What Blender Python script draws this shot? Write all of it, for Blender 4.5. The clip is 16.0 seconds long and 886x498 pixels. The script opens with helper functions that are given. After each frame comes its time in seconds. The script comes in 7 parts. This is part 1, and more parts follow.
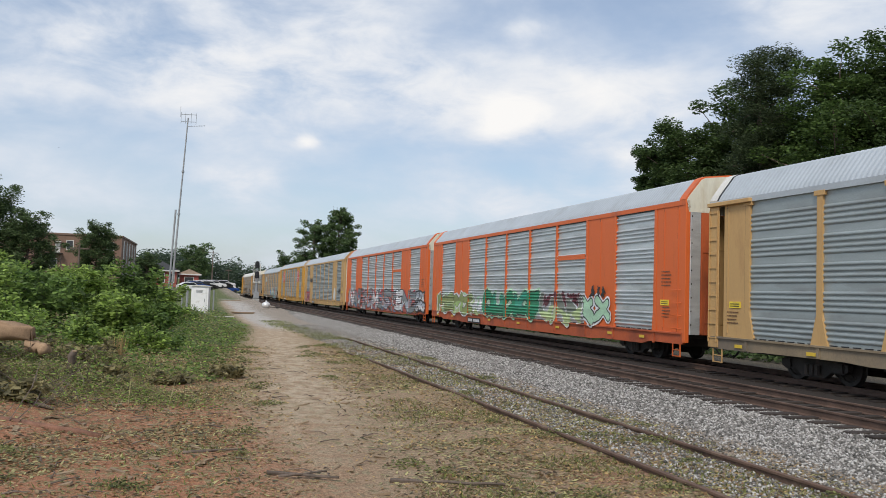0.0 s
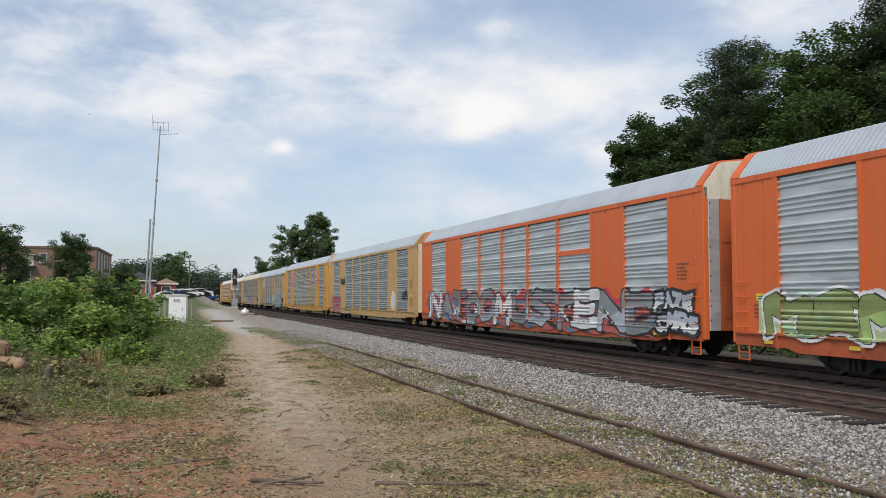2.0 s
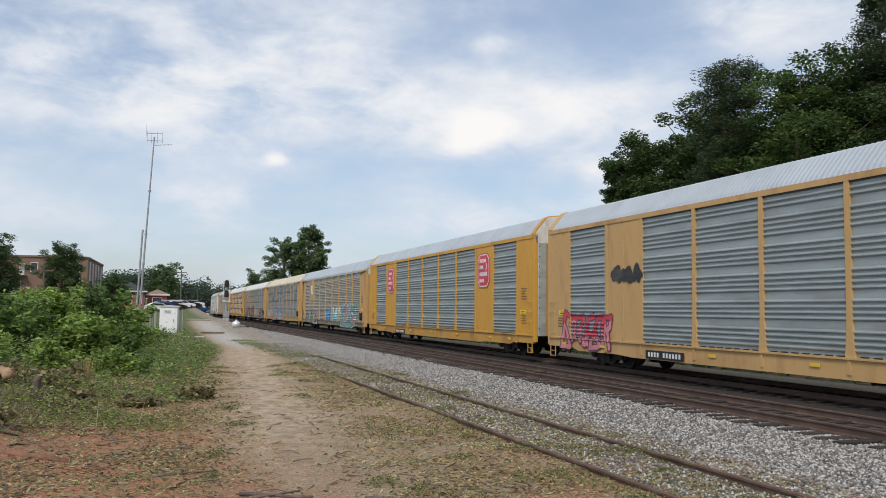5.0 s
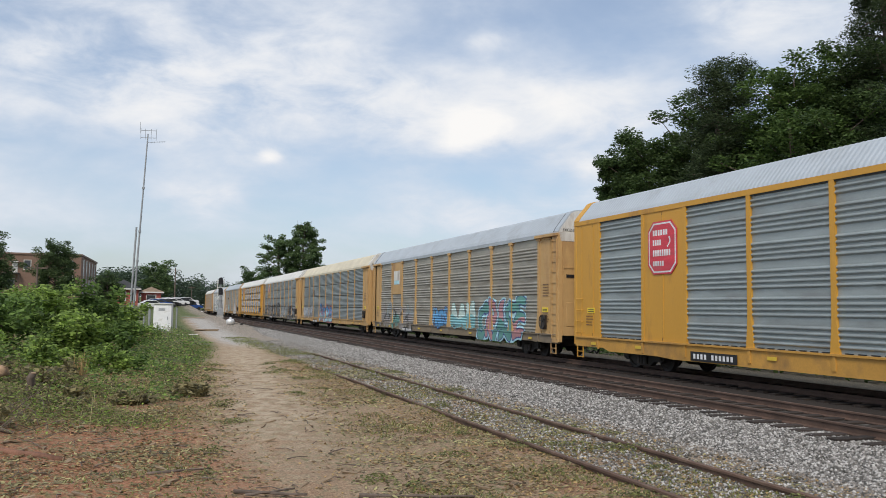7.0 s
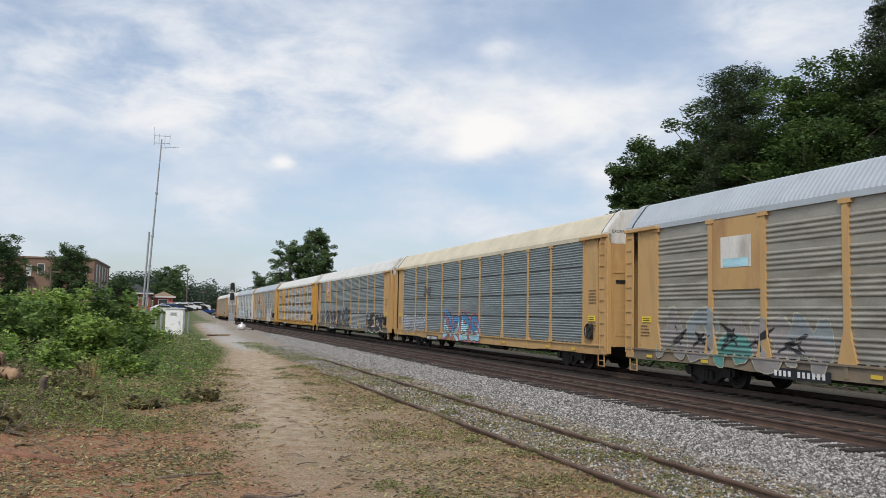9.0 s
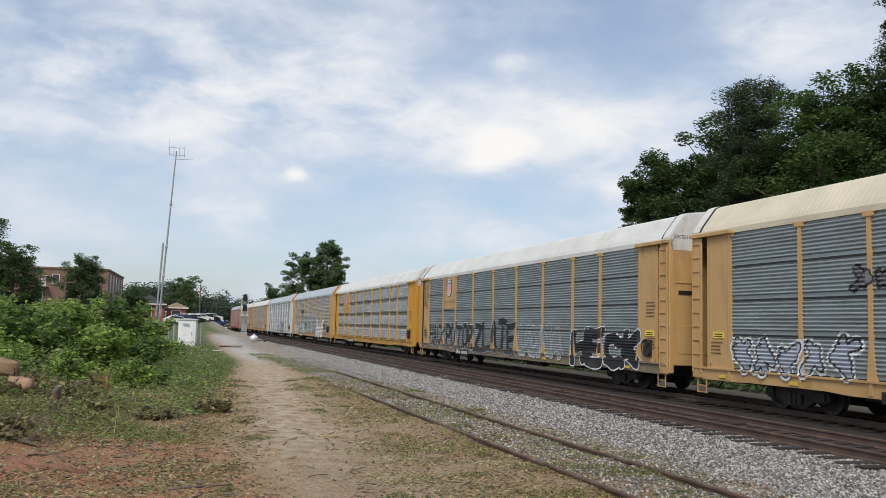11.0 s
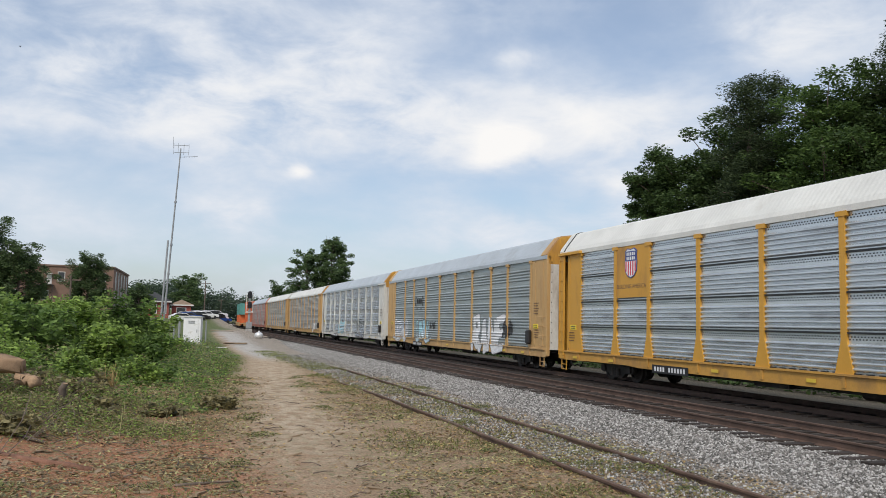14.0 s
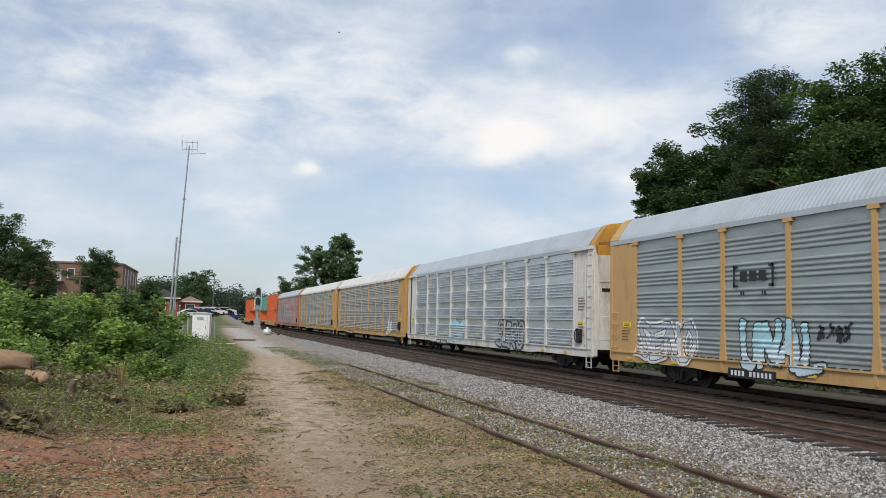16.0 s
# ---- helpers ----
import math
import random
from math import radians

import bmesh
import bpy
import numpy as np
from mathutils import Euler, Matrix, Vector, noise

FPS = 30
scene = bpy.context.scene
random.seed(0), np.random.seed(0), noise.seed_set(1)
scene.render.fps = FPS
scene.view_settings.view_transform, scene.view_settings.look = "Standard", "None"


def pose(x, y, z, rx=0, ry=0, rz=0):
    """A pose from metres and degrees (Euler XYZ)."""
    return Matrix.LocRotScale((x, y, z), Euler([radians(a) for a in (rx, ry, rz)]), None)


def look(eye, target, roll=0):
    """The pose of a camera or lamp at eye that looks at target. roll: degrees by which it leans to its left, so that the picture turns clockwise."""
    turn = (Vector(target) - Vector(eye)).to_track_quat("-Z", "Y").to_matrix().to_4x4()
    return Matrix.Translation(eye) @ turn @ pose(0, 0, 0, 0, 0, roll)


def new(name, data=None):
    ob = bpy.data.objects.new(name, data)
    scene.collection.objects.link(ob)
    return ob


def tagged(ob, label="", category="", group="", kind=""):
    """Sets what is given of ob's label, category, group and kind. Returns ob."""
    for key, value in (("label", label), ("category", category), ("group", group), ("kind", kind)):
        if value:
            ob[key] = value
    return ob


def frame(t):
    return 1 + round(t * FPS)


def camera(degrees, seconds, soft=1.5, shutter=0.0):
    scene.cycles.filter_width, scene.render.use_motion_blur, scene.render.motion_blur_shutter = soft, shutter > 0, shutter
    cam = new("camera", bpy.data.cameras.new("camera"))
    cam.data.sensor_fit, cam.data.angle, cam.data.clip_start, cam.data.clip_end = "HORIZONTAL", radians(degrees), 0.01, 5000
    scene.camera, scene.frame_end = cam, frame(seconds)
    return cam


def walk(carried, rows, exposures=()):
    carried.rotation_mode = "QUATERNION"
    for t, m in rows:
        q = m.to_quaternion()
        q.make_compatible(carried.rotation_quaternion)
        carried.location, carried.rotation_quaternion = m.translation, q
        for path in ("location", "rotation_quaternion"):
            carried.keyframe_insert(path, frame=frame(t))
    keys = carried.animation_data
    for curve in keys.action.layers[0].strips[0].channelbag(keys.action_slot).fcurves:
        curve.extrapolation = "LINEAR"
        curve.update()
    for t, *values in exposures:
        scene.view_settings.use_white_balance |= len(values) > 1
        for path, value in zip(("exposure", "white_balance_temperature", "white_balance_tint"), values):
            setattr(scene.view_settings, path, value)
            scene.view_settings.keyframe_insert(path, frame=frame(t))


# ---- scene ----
# The camera stays at one place and sways a little.
EYE = (0.0, 0.0, 2.2)
AIM = [  # seconds, heading from +y towards +x, tilt, lean, in degrees
    (0.0, 17.165, 3.155, 1.827),
    (0.5, 17.447, 3.028, 1.154),
    (1.0, 17.796, 2.571, 0.252),
    (1.5, 18.129, 2.656, -0.382),
    (2.0, 18.663, 3.254, 0.014),
    (2.5, 18.478, 3.785, 0.359),
    (3.0, 18.380, 4.067, 0.546),
    (3.5, 18.559, 4.278, 0.740),
    (4.0, 18.791, 4.374, 0.854),
    (6.5, 19.557, 3.992, 0.479),
    (7.0, 19.530, 4.060, 0.650),
    (7.5, 19.487, 4.235, 0.551),
    (8.0, 19.492, 4.440, 0.800),
    (8.5, 19.286, 4.509, 1.210),
    (9.0, 18.750, 4.518, 1.126),
    (11.5, 17.723, 5.452, 1.408),
    (12.0, 17.579, 5.420, 1.089),
    (12.5, 17.544, 5.137, 0.869),
    (13.0, 17.536, 5.138, 1.083),
    (13.5, 17.542, 5.162, 1.178),
    (14.0, 17.590, 5.116, 1.343),
    (14.5, 17.549, 5.072, 1.264),
    (15.0, 17.484, 4.880, 1.286),
    (15.5, 17.289, 4.730, 1.503),
    (16.0, 17.050, 4.856, 1.329),
]


def aim_pose(yaw, tilt, lean):
    y, p = radians(yaw), radians(tilt)
    d = Vector((math.sin(y) * math.cos(p), math.cos(y) * math.cos(p), math.sin(p)))
    return look(EYE, Vector(EYE) + d * 10, lean)


cam = camera(55.8, 16.0, soft=0.8)
walk(cam, [(t, aim_pose(y, p, r)) for t, y, p, r in AIM])

# ---- world and light ----
SUN_EL, SUN_AZ = 48.0, 215.0  # azimuth clockwise from +y


def make_world():
    w = bpy.data.worlds.new("sky")
    w.use_nodes = True
    nt = w.node_tree
    nt.nodes.clear()
    N, Lk = nt.nodes.new, nt.links.new
    out, bg = N("ShaderNodeOutputWorld"), N("ShaderNodeBackground")
    sky = N("ShaderNodeTexSky")
    sky.sky_type, sky.sun_disc = "NISHITA", False
    sky.sun_elevation, sky.sun_rotation = radians(SUN_EL), radians(SUN_AZ)
    sky.air_density, sky.dust_density, sky.ozone_density = 1.0, 1.6, 1.5
    tc = N("ShaderNodeTexCoord")
    sep = N("ShaderNodeSeparateXYZ")
    Lk(tc.outputs["Generated"], sep.inputs[0])

    def math_(op, a, b=None, c=None, clamp=False):
        n = N("ShaderNodeMath")
        n.operation, n.use_clamp = op, clamp
        for i, v in enumerate((a, b, c)):
            if v is None:
                continue
            if hasattr(v, "is_linked"):
                Lk(v, n.inputs[i])
            else:
                n.inputs[i].default_value = v
        return n.outputs[0]

    # clouds: noise over the directions of the sky, flattened
    mp = N("ShaderNodeMapping")
    mp.inputs["Scale"].default_value = (1, 1, 2.3)
    mp.inputs["Location"].default_value = CLOUD_SHIFT
    Lk(tc.outputs["Generated"], mp.inputs[0])

    def cloud_noise(scale, detail, rough, dist):
        n = N("ShaderNodeTexNoise")
        n.inputs["Scale"].default_value, n.inputs["Detail"].default_value = scale, detail
        n.inputs["Roughness"].default_value, n.inputs["Distortion"].default_value = rough, dist
        Lk(mp.outputs[0], n.inputs["Vector"])
        return n.outputs["Fac"]

    big = cloud_noise(3.6, 6, 0.55, 0.2)
    fine = cloud_noise(11, 8, 0.58, 0.35)
    m = math_("ADD", math_("MULTIPLY", big, 0.74), math_("MULTIPLY", fine, 0.26))
    # the larger clouds and the gaps between them: heading, height, width, amount
    lumps = None
    for yaw, el, wide, amount in CLOUD_LUMPS:
        d = Vector((math.sin(radians(yaw)) * math.cos(radians(el)), math.cos(radians(yaw)) * math.cos(radians(el)), math.sin(radians(el))))
        sub, mul, dot = N("ShaderNodeVectorMath"), N("ShaderNodeVectorMath"), N("ShaderNodeVectorMath")
        sub.operation, mul.operation, dot.operation = "SUBTRACT", "MULTIPLY", "DOT_PRODUCT"
        Lk(tc.outputs["Generated"], sub.inputs[0])
        sub.inputs[1].default_value = d
        Lk(sub.outputs[0], mul.inputs[0])
        mul.inputs[1].default_value = (1, 1, 1.9)
        Lk(mul.outputs[0], dot.inputs[0])
        Lk(mul.outputs[0], dot.inputs[1])
        g = math_("POWER", 2.718, math_("MULTIPLY", dot.outputs["Value"], -1.0 / math.sin(radians(wide)) ** 2))
        g = math_("MULTIPLY", g, amount)
        lumps = g if lumps is None else math_("ADD", lumps, g)
    # edges of the lumps broken up by the fine noise
    m = math_("ADD", m, math_("MULTIPLY", lumps, math_("ADD", -0.2, math_("MULTIPLY", fine, 2.4))))
    ramp = N("ShaderNodeValToRGB")
    ramp.color_ramp.interpolation = "EASE"
    ramp.color_ramp.elements[0].position, ramp.color_ramp.elements[1].position = 0.33, 0.72
    ramp.color_ramp.elements[0].color, ramp.color_ramp.elements[1].color = (0.30, 0.30, 0.30, 1), (1, 1, 1, 1)
    Lk(m, ramp.inputs[0])
    shade = N("ShaderNodeMix")
    shade.data_type = "RGBA"
    tone = N("ShaderNodeMapRange")
    tone.interpolation_type = "SMOOTHSTEP"
    for k, v in ((1, 0.36), (2, 0.98)):
        tone.inputs[k].default_value = v
    Lk(m, tone.inputs[0])
    Lk(tone.outputs[0], shade.inputs["Factor"])
    shade.inputs["A"].default_value, shade.inputs["B"].default_value = CLOUD_DARK, CLOUD_LIGHT
    scale = N("ShaderNodeMix")
    scale.data_type, scale.blend_type = "RGBA", "MULTIPLY"
    scale.inputs["Factor"].default_value = 1
    Lk(sky.outputs[0], scale.inputs["A"])
    scale.inputs["B"].default_value = (SKY, SKY, SKY, 1)
    mix = N("ShaderNodeMix")
    mix.data_type = "RGBA"
    Lk(ramp.outputs[0], mix.inputs["Factor"])
    Lk(scale.outputs["Result"], mix.inputs["A"])
    Lk(shade.outputs["Result"], mix.inputs["B"])
    bg.inputs["Strength"].default_value = 1.0
    Lk(mix.outputs["Result"], bg.inputs["Color"])
    Lk(bg.outputs[0], out.inputs[0])
    scene.world = w


SKY = 0.135
CLOUD_SHIFT = (3.1, 1.7, 0.4)
CLOUD_DARK, CLOUD_LIGHT = (0.585, 0.67, 0.805, 1), (0.96, 0.945, 0.93, 1)
CLOUD_LUMPS = [(-2, 18, 6, 0.07), (-6, 14.6, 7, 0.14), (2.0, 13.6, 6, 0.15), (8, 17.5, 6, 0.08), (12, 14.2, 6, 0.13), (17.5, 13.0, 5, 0.11), (22.0, 12.5, 2.3, 0.42), (20.2, 11.4, 1.5, 0.2), (26.5, 14.0, 4.0, 0.13), (31, 12.5, 4, 0.12), (29.8, 9.6, 1.6, 0.16), (7.6, 10.0, 0.7, 0.34), (22.5, 18.0, 1.2, 0.16), (40, 19, 4, 0.12), (3, 6.4, 3, 0.10), (4.5, 7.4, 1.6, 0.10), (21, 6.6, 4.5, 0.12), (31, 7.5, 4, 0.11),
               (29, 18.2, 5, -0.09), (18, 18.4, 4, -0.05), (-4, 8.6, 5, -0.08), (14, 9.5, 4, -0.06), (22, 8.9, 2.5, -0.10), (40, 14.5, 4, -0.12)]
make_world()
sun = new("sun", bpy.data.lights.new("sun", "SUN"))
sun.data.energy, sun.data.angle, sun.data.color = 2.3, radians(18), (1.0, 0.93, 0.83)
_a, _e = radians(SUN_AZ), radians(SUN_EL)
sun.matrix_world = look((Vector((math.sin(_a) * math.cos(_e), math.cos(_a) * math.cos(_e), math.sin(_e))) * 100), (0, 0, 0))
scene.view_settings.exposure = 0.0


# ---- materials ----
def material(name, base, rough=0.7, metal=0.0, var=0.25, scale=3.0, fine=40.0, bump=0.15, dirt=None, dirt_amount=0.0, dirt_scale=1.2, stretch=(1, 1, 1), rand=0.0, spec=0.5, bump_dist=0.01):
    """Two scales of variation on a base colour, dirt patches, and fine relief."""
    mt = bpy.data.materials.new(name)
    mt.use_nodes = True
    nt = mt.node_tree
    N, Lk = nt.nodes.new, nt.links.new
    b = nt.nodes["Principled BSDF"]
    b.inputs["Metallic"].default_value, b.inputs["Roughness"].default_value = metal, rough
    b.inputs["Specular IOR Level"].default_value = spec
    tc, mp = N("ShaderNodeTexCoord"), N("ShaderNodeMapping")
    mp.inputs["Scale"].default_value = stretch
    Lk(tc.outputs["Object"], mp.inputs[0])

    def noise_(sc, detail=4, rough_=0.6):
        n = N("ShaderNodeTexNoise")
        n.inputs["Scale"].default_value, n.inputs["Detail"].default_value, n.inputs["Roughness"].default_value = sc, detail, rough_
        Lk(mp.outputs[0], n.inputs["Vector"])
        return n

    def mixc(fac, a, bb, blend="MIX"):
        n = N("ShaderNodeMix")
        n.data_type, n.blend_type = "RGBA", blend
        for k, v in (("Factor", fac), ("A", a), ("B", bb)):
            if hasattr(v, "is_linked"):
                Lk(v, n.inputs[k])
            else:
                n.inputs[k].default_value = v
        return n.outputs["Result"]

    n1, n2 = noise_(scale), noise_(fine, 3)
    c = [*base, 1]
    lo = [v * (1 - var) for v in base] + [1]
    hi = [min(1, v * (1 + var)) for v in base] + [1]
    r1 = N("ShaderNodeMapRange")
    r1.inputs["From Min"].default_value, r1.inputs["From Max"].default_value = 0.3, 0.7
    Lk(n1.outputs["Fac"], r1.inputs[0])
    col = mixc(r1.outputs[0], lo, hi)
    r2 = N("ShaderNodeMapRange")
    r2.inputs["From Min"].default_value, r2.inputs["From Max"].default_value = 0.3, 0.7
    r2.inputs["To Min"].default_value, r2.inputs["To Max"].default_value = 1 - var * 0.6, 1 + var * 0.6
    Lk(n2.outputs["Fac"], r2.inputs[0])
    col = mixc(1.0, col, r2.outputs[0], "MULTIPLY")
    if rand:
        oi, r3 = N("ShaderNodeObjectInfo"), N("ShaderNodeMapRange")
        r3.inputs["To Min"].default_value, r3.inputs["To Max"].default_value = 1 - rand, 1 + rand
        Lk(oi.outputs["Random"], r3.inputs[0])
        col = mixc(1.0, col, r3.outputs[0], "MULTIPLY")
    if dirt:
        n3, r4 = noise_(dirt_scale, 6, 0.65), N("ShaderNodeMapRange")
        r4.inputs["From Min"].default_value, r4.inputs["From Max"].default_value = 0.62 - 0.25 * dirt_amount, 0.78 - 0.1 * dirt_amount
        Lk(n3.outputs["Fac"], r4.inputs[0])
        col = mixc(r4.outputs[0], col, [*dirt, 1])
    Lk(col, b.inputs["Base Color"])
    bp = N("ShaderNodeBump")
    bp.inputs["Strength"].default_value, bp.inputs["Distance"].default_value = bump, bump_dist
    Lk(n2.outputs["Fac"], bp.inputs["Height"])
    Lk(bp.outputs[0], b.inputs["Normal"])
    return mt


def leaf_material(name, base, var=0.45):
    """Leaves vary from piece to piece and let some light through."""
    mt = bpy.data.materials.new(name)
    mt.use_nodes = True
    nt = mt.node_tree
    N, Lk = nt.nodes.new, nt.links.new
    b = nt.nodes["Principled BSDF"]
    b.inputs["Roughness"].default_value = 0.6
    b.inputs["Specular IOR Level"].default_value = 0.3
    geo, mr, mx = N("ShaderNodeNewGeometry"), N("ShaderNodeMapRange"), N("ShaderNodeMix")
    mx.data_type = "RGBA"
    mx.inputs["A"].default_value = [*[v * (1 - var) for v in base], 1]
    mx.inputs["B"].default_value = [base[0] * (1 + var * 1.3), base[1] * (1 + var), base[2] * (1 + var * 0.4), 1]
    Lk(geo.outputs["Random Per Island"], mx.inputs["Factor"])
    Lk(mx.outputs["Result"], b.inputs["Base Color"])
    tr, add = N("ShaderNodeBsdfTranslucent"), N("ShaderNodeMixShader")
    Lk(mx.outputs["Result"], tr.inputs["Color"])
    add.inputs[0].default_value = 0.42
    Lk(b.outputs[0], add.inputs[1])
    Lk(tr.outputs[0], add.inputs[2])
    Lk(add.outputs[0], nt.nodes["Material Output"].inputs[0])
    return mt


M = {}
M["silver"] = material("galvanised_steel", (0.355, 0.40, 0.405), 0.45, 0.4, 0.12, 1.3, 30, 0.05, (0.28, 0.30, 0.30), 0.45, 0.9, (1, 0.5, 3), 0.0)
M["silver_mid"] = material("pale_galvanised_steel", (0.60, 0.64, 0.65), 0.34, 0.5, 0.14, 1.3, 30, 0.05, (0.40, 0.42, 0.42), 0.35, 0.9, (1, 0.5, 3))
M["silver_bright"] = material("bright_galvanised_steel", (0.66, 0.70, 0.72), 0.27, 0.7, 0.12, 1.3, 30, 0.05, (0.4, 0.41, 0.42), 0.2, 0.9, (1, 0.5, 3))
M["silver_dull"] = material("weathered_steel_panel", (0.40, 0.40, 0.38), 0.5, 0.4, 0.16, 1.1, 25, 0.06, (0.24, 0.22, 0.195), 0.5, 0.8, (1, 0.5, 3))
M["silver_dark"] = material("grimy_steel_panel", (0.365, 0.345, 0.295), 0.5, 0.35, 0.2, 1.1, 25, 0.06, (0.22, 0.195, 0.155), 0.55, 0.8, (1, 0.5, 3))
M["sill_grimy"] = material("grimy_tan_sill", (0.25, 0.195, 0.125), 0.65, 0.0, 0.2, 0.9, 24, 0.05, (0.17, 0.14, 0.11), 0.75, 0.5)
M["roof_grey"] = material("galvanised_roof", (0.46, 0.505, 0.54), 0.5, 0.25, 0.07, 0.8, 20, 0.05, (0.36, 0.38, 0.39), 0.3, 0.7)
M["roof_white"] = material("pale_painted_roof", (0.66, 0.66, 0.62), 0.55, 0.0, 0.1, 0.8, 20, 0.05, (0.50, 0.48, 0.43), 0.2, 0.7)
M["roof_cream"] = material("cream_roof", (0.62, 0.56, 0.42), 0.6, 0.0, 0.12, 0.8, 20, 0.05, (0.50, 0.45, 0.34), 0.25, 0.7)
M["orange"] = material("orange_paint", (0.67, 0.138, 0.030), 0.5, 0.0, 0.04, 0.6, 24, 0.05, (0.36, 0.09, 0.035), 0.25, 0.9, (1, 1, 0.35))
M["yellow"] = material("yellow_paint", (0.60, 0.315, 0.045), 0.5, 0.0, 0.045, 0.6, 24, 0.05, (0.34, 0.17, 0.05), 0.35, 0.9, (1, 1, 0.35))
M["tan_yellow"] = material("faded_yellow_paint", (0.53, 0.335, 0.14), 0.6, 0.0, 0.055, 0.6, 24, 0.05, (0.36, 0.20, 0.085), 0.5, 0.9, (1, 1, 0.35))
M["white_paint"] = material("weathered_white_paint", (0.66, 0.65, 0.61), 0.55, 0.0, 0.12, 1.0, 24, 0.05, (0.36, 0.30, 0.24), 0.45, 1.4, (1, 1, 0.3))
M["cream_paint"] = material("cream_paint", (0.68, 0.66, 0.54), 0.55, 0.0, 0.06, 1.0, 24, 0.04, (0.48, 0.42, 0.30), 0.25, 1.2, (1, 1, 0.3))
M["beige_paint"] = material("beige_paint", (0.42, 0.37, 0.27), 0.6, 0.0, 0.10, 1.0, 24, 0.04, (0.27, 0.21, 0.14), 0.4, 1.2, (1, 1, 0.3))
M["orange_dull"] = material("faded_orange_paint", (0.50, 0.115, 0.035), 0.6, 0.0, 0.10, 0.8, 24, 0.05, (0.22, 0.06, 0.03), 0.4, 1.0, (1, 1, 0.35))
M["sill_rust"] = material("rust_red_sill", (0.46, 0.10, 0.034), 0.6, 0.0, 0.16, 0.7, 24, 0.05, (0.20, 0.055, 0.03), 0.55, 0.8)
M["sill_yellow"] = material("grimy_yellow_sill", (0.54, 0.29, 0.06), 0.6, 0.0, 0.12, 0.7, 24, 0.05, (0.26, 0.15, 0.06), 0.5, 0.8)
M["red_dull"] = material("faded_red_paint", (0.42, 0.17, 0.13), 0.6, 0.0, 0.2, 1.0, 24, 0.05)
M["black_steel"] = material("dark_oily_steel", (0.030, 0.026, 0.023), 0.6, 0.1, 0.4, 3, 40, 0.2, (0.10, 0.07, 0.05), 0.3, 2)
M["black_paint"] = material("black_paint", (0.018, 0.018, 0.02), 0.5, 0, 0.3, 3, 40, 0.05)
M["rail"] = material("rusty_rail_steel", (0.112, 0.070, 0.052), 0.65, 0.15, 0.3, 2, 60, 0.15, (0.085, 0.055, 0.042), 0.5, 3)
M["tie"] = material("creosoted_wood", (0.030, 0.022, 0.018), 0.9, 0, 0.4, 4, 60, 0.4, (0.085, 0.062, 0.048), 0.3, 5, (1, 3, 3), 0.3)
M["bark"] = material("bark", (0.13, 0.10, 0.08), 0.9, 0, 0.35, 4, 30, 0.5, None, 0, 1, (1, 1, 0.3), 0.2)
M["steel_grey"] = material("galvanised_mast", (0.33, 0.34, 0.35), 0.5, 0.4, 0.15, 3, 40, 0.05)
M["cab_white"] = material("white_cabinet_paint", (0.80, 0.80, 0.80), 0.45, 0, 0.06, 2, 30, 0.03, (0.5, 0.47, 0.42), 0.2, 2)
M["cut_wood"] = material("sawn_wood", (0.36, 0.24, 0.145), 0.85, 0, 0.3, 6, 60, 0.5, (0.13, 0.08, 0.05), 0.7, 3.0)
M["red_wood"] = material("split_red_wood", (0.21, 0.105, 0.068), 0.9, 0, 0.35, 5, 50, 0.4, (0.12, 0.06, 0.04), 0.4, 3)
M["weathered_wood"] = material("weathered_plank", (0.26, 0.19, 0.12), 0.9, 0, 0.3, 6, 60, 0.3, None, 0, 1, (1, 5, 5))
M["leaf"] = leaf_material("broad_leaf", (0.082, 0.145, 0.046))
M["leaf_dark"] = leaf_material("dark_leaf", (0.068, 0.118, 0.044))
M["pine"] = leaf_material("pine_needle", (0.060, 0.092, 0.048))
M["bush"] = leaf_material("shrub_leaf", (0.215, 0.335, 0.10), 0.65)
M["bush_deep"] = leaf_material("deep_green_leaf", (0.125, 0.215, 0.068), 0.55)
M["bush_dry"] = leaf_material("wilted_leaf", (0.235, 0.225, 0.14), 0.6)
M["pale_leaf"] = leaf_material("pale_cut_leaf", (0.325, 0.335, 0.215), 0.7)
M["grass"] = leaf_material("grass_blade", (0.175, 0.205, 0.07))
M["straw"] = leaf_material("dry_straw", (0.36, 0.28, 0.165), 0.6)
M["brown_leaf"] = leaf_material("brown_leaf_litter", (0.205, 0.145, 0.095), 0.6)
# distance haze is mixed into the next three leaf colours
M["haze_leaf"] = leaf_material("hazy_dark_leaf", (0.085, 0.135, 0.062), 0.4)
M["mid_leaf"] = leaf_material("hazy_green_leaf", (0.115, 0.185, 0.085), 0.4)
M["far_leaf"] = leaf_material("far_woods_leaf", (0.075, 0.115, 0.080), 0.3)


# ---- building helpers ----
def part(name, bm, mat, parent=None, label="", smooth=False):
    """One mesh object out of a bmesh (or a ready mesh), under a thing or a part."""
    me = bm
    if isinstance(bm, bmesh.types.BMesh):
        me = bpy.data.meshes.new(name)
        bm.to_mesh(me)
        bm.free()
    if mat is not None and not me.materials:
        me.materials.append(mat)
    if smooth:
        me.polygons.foreach_set("use_smooth", [True] * len(me.polygons))
    ob = new(name, me)
    if parent is not None:
        ob.parent = parent
    if label:
        tagged(ob, label)
    return ob


def empty(name, m=None, label="", category="", group="", kind=""):
    ob = new(name)
    if m is not None:
        ob.matrix_basis = m
    return tagged(ob, label, category, group, kind)


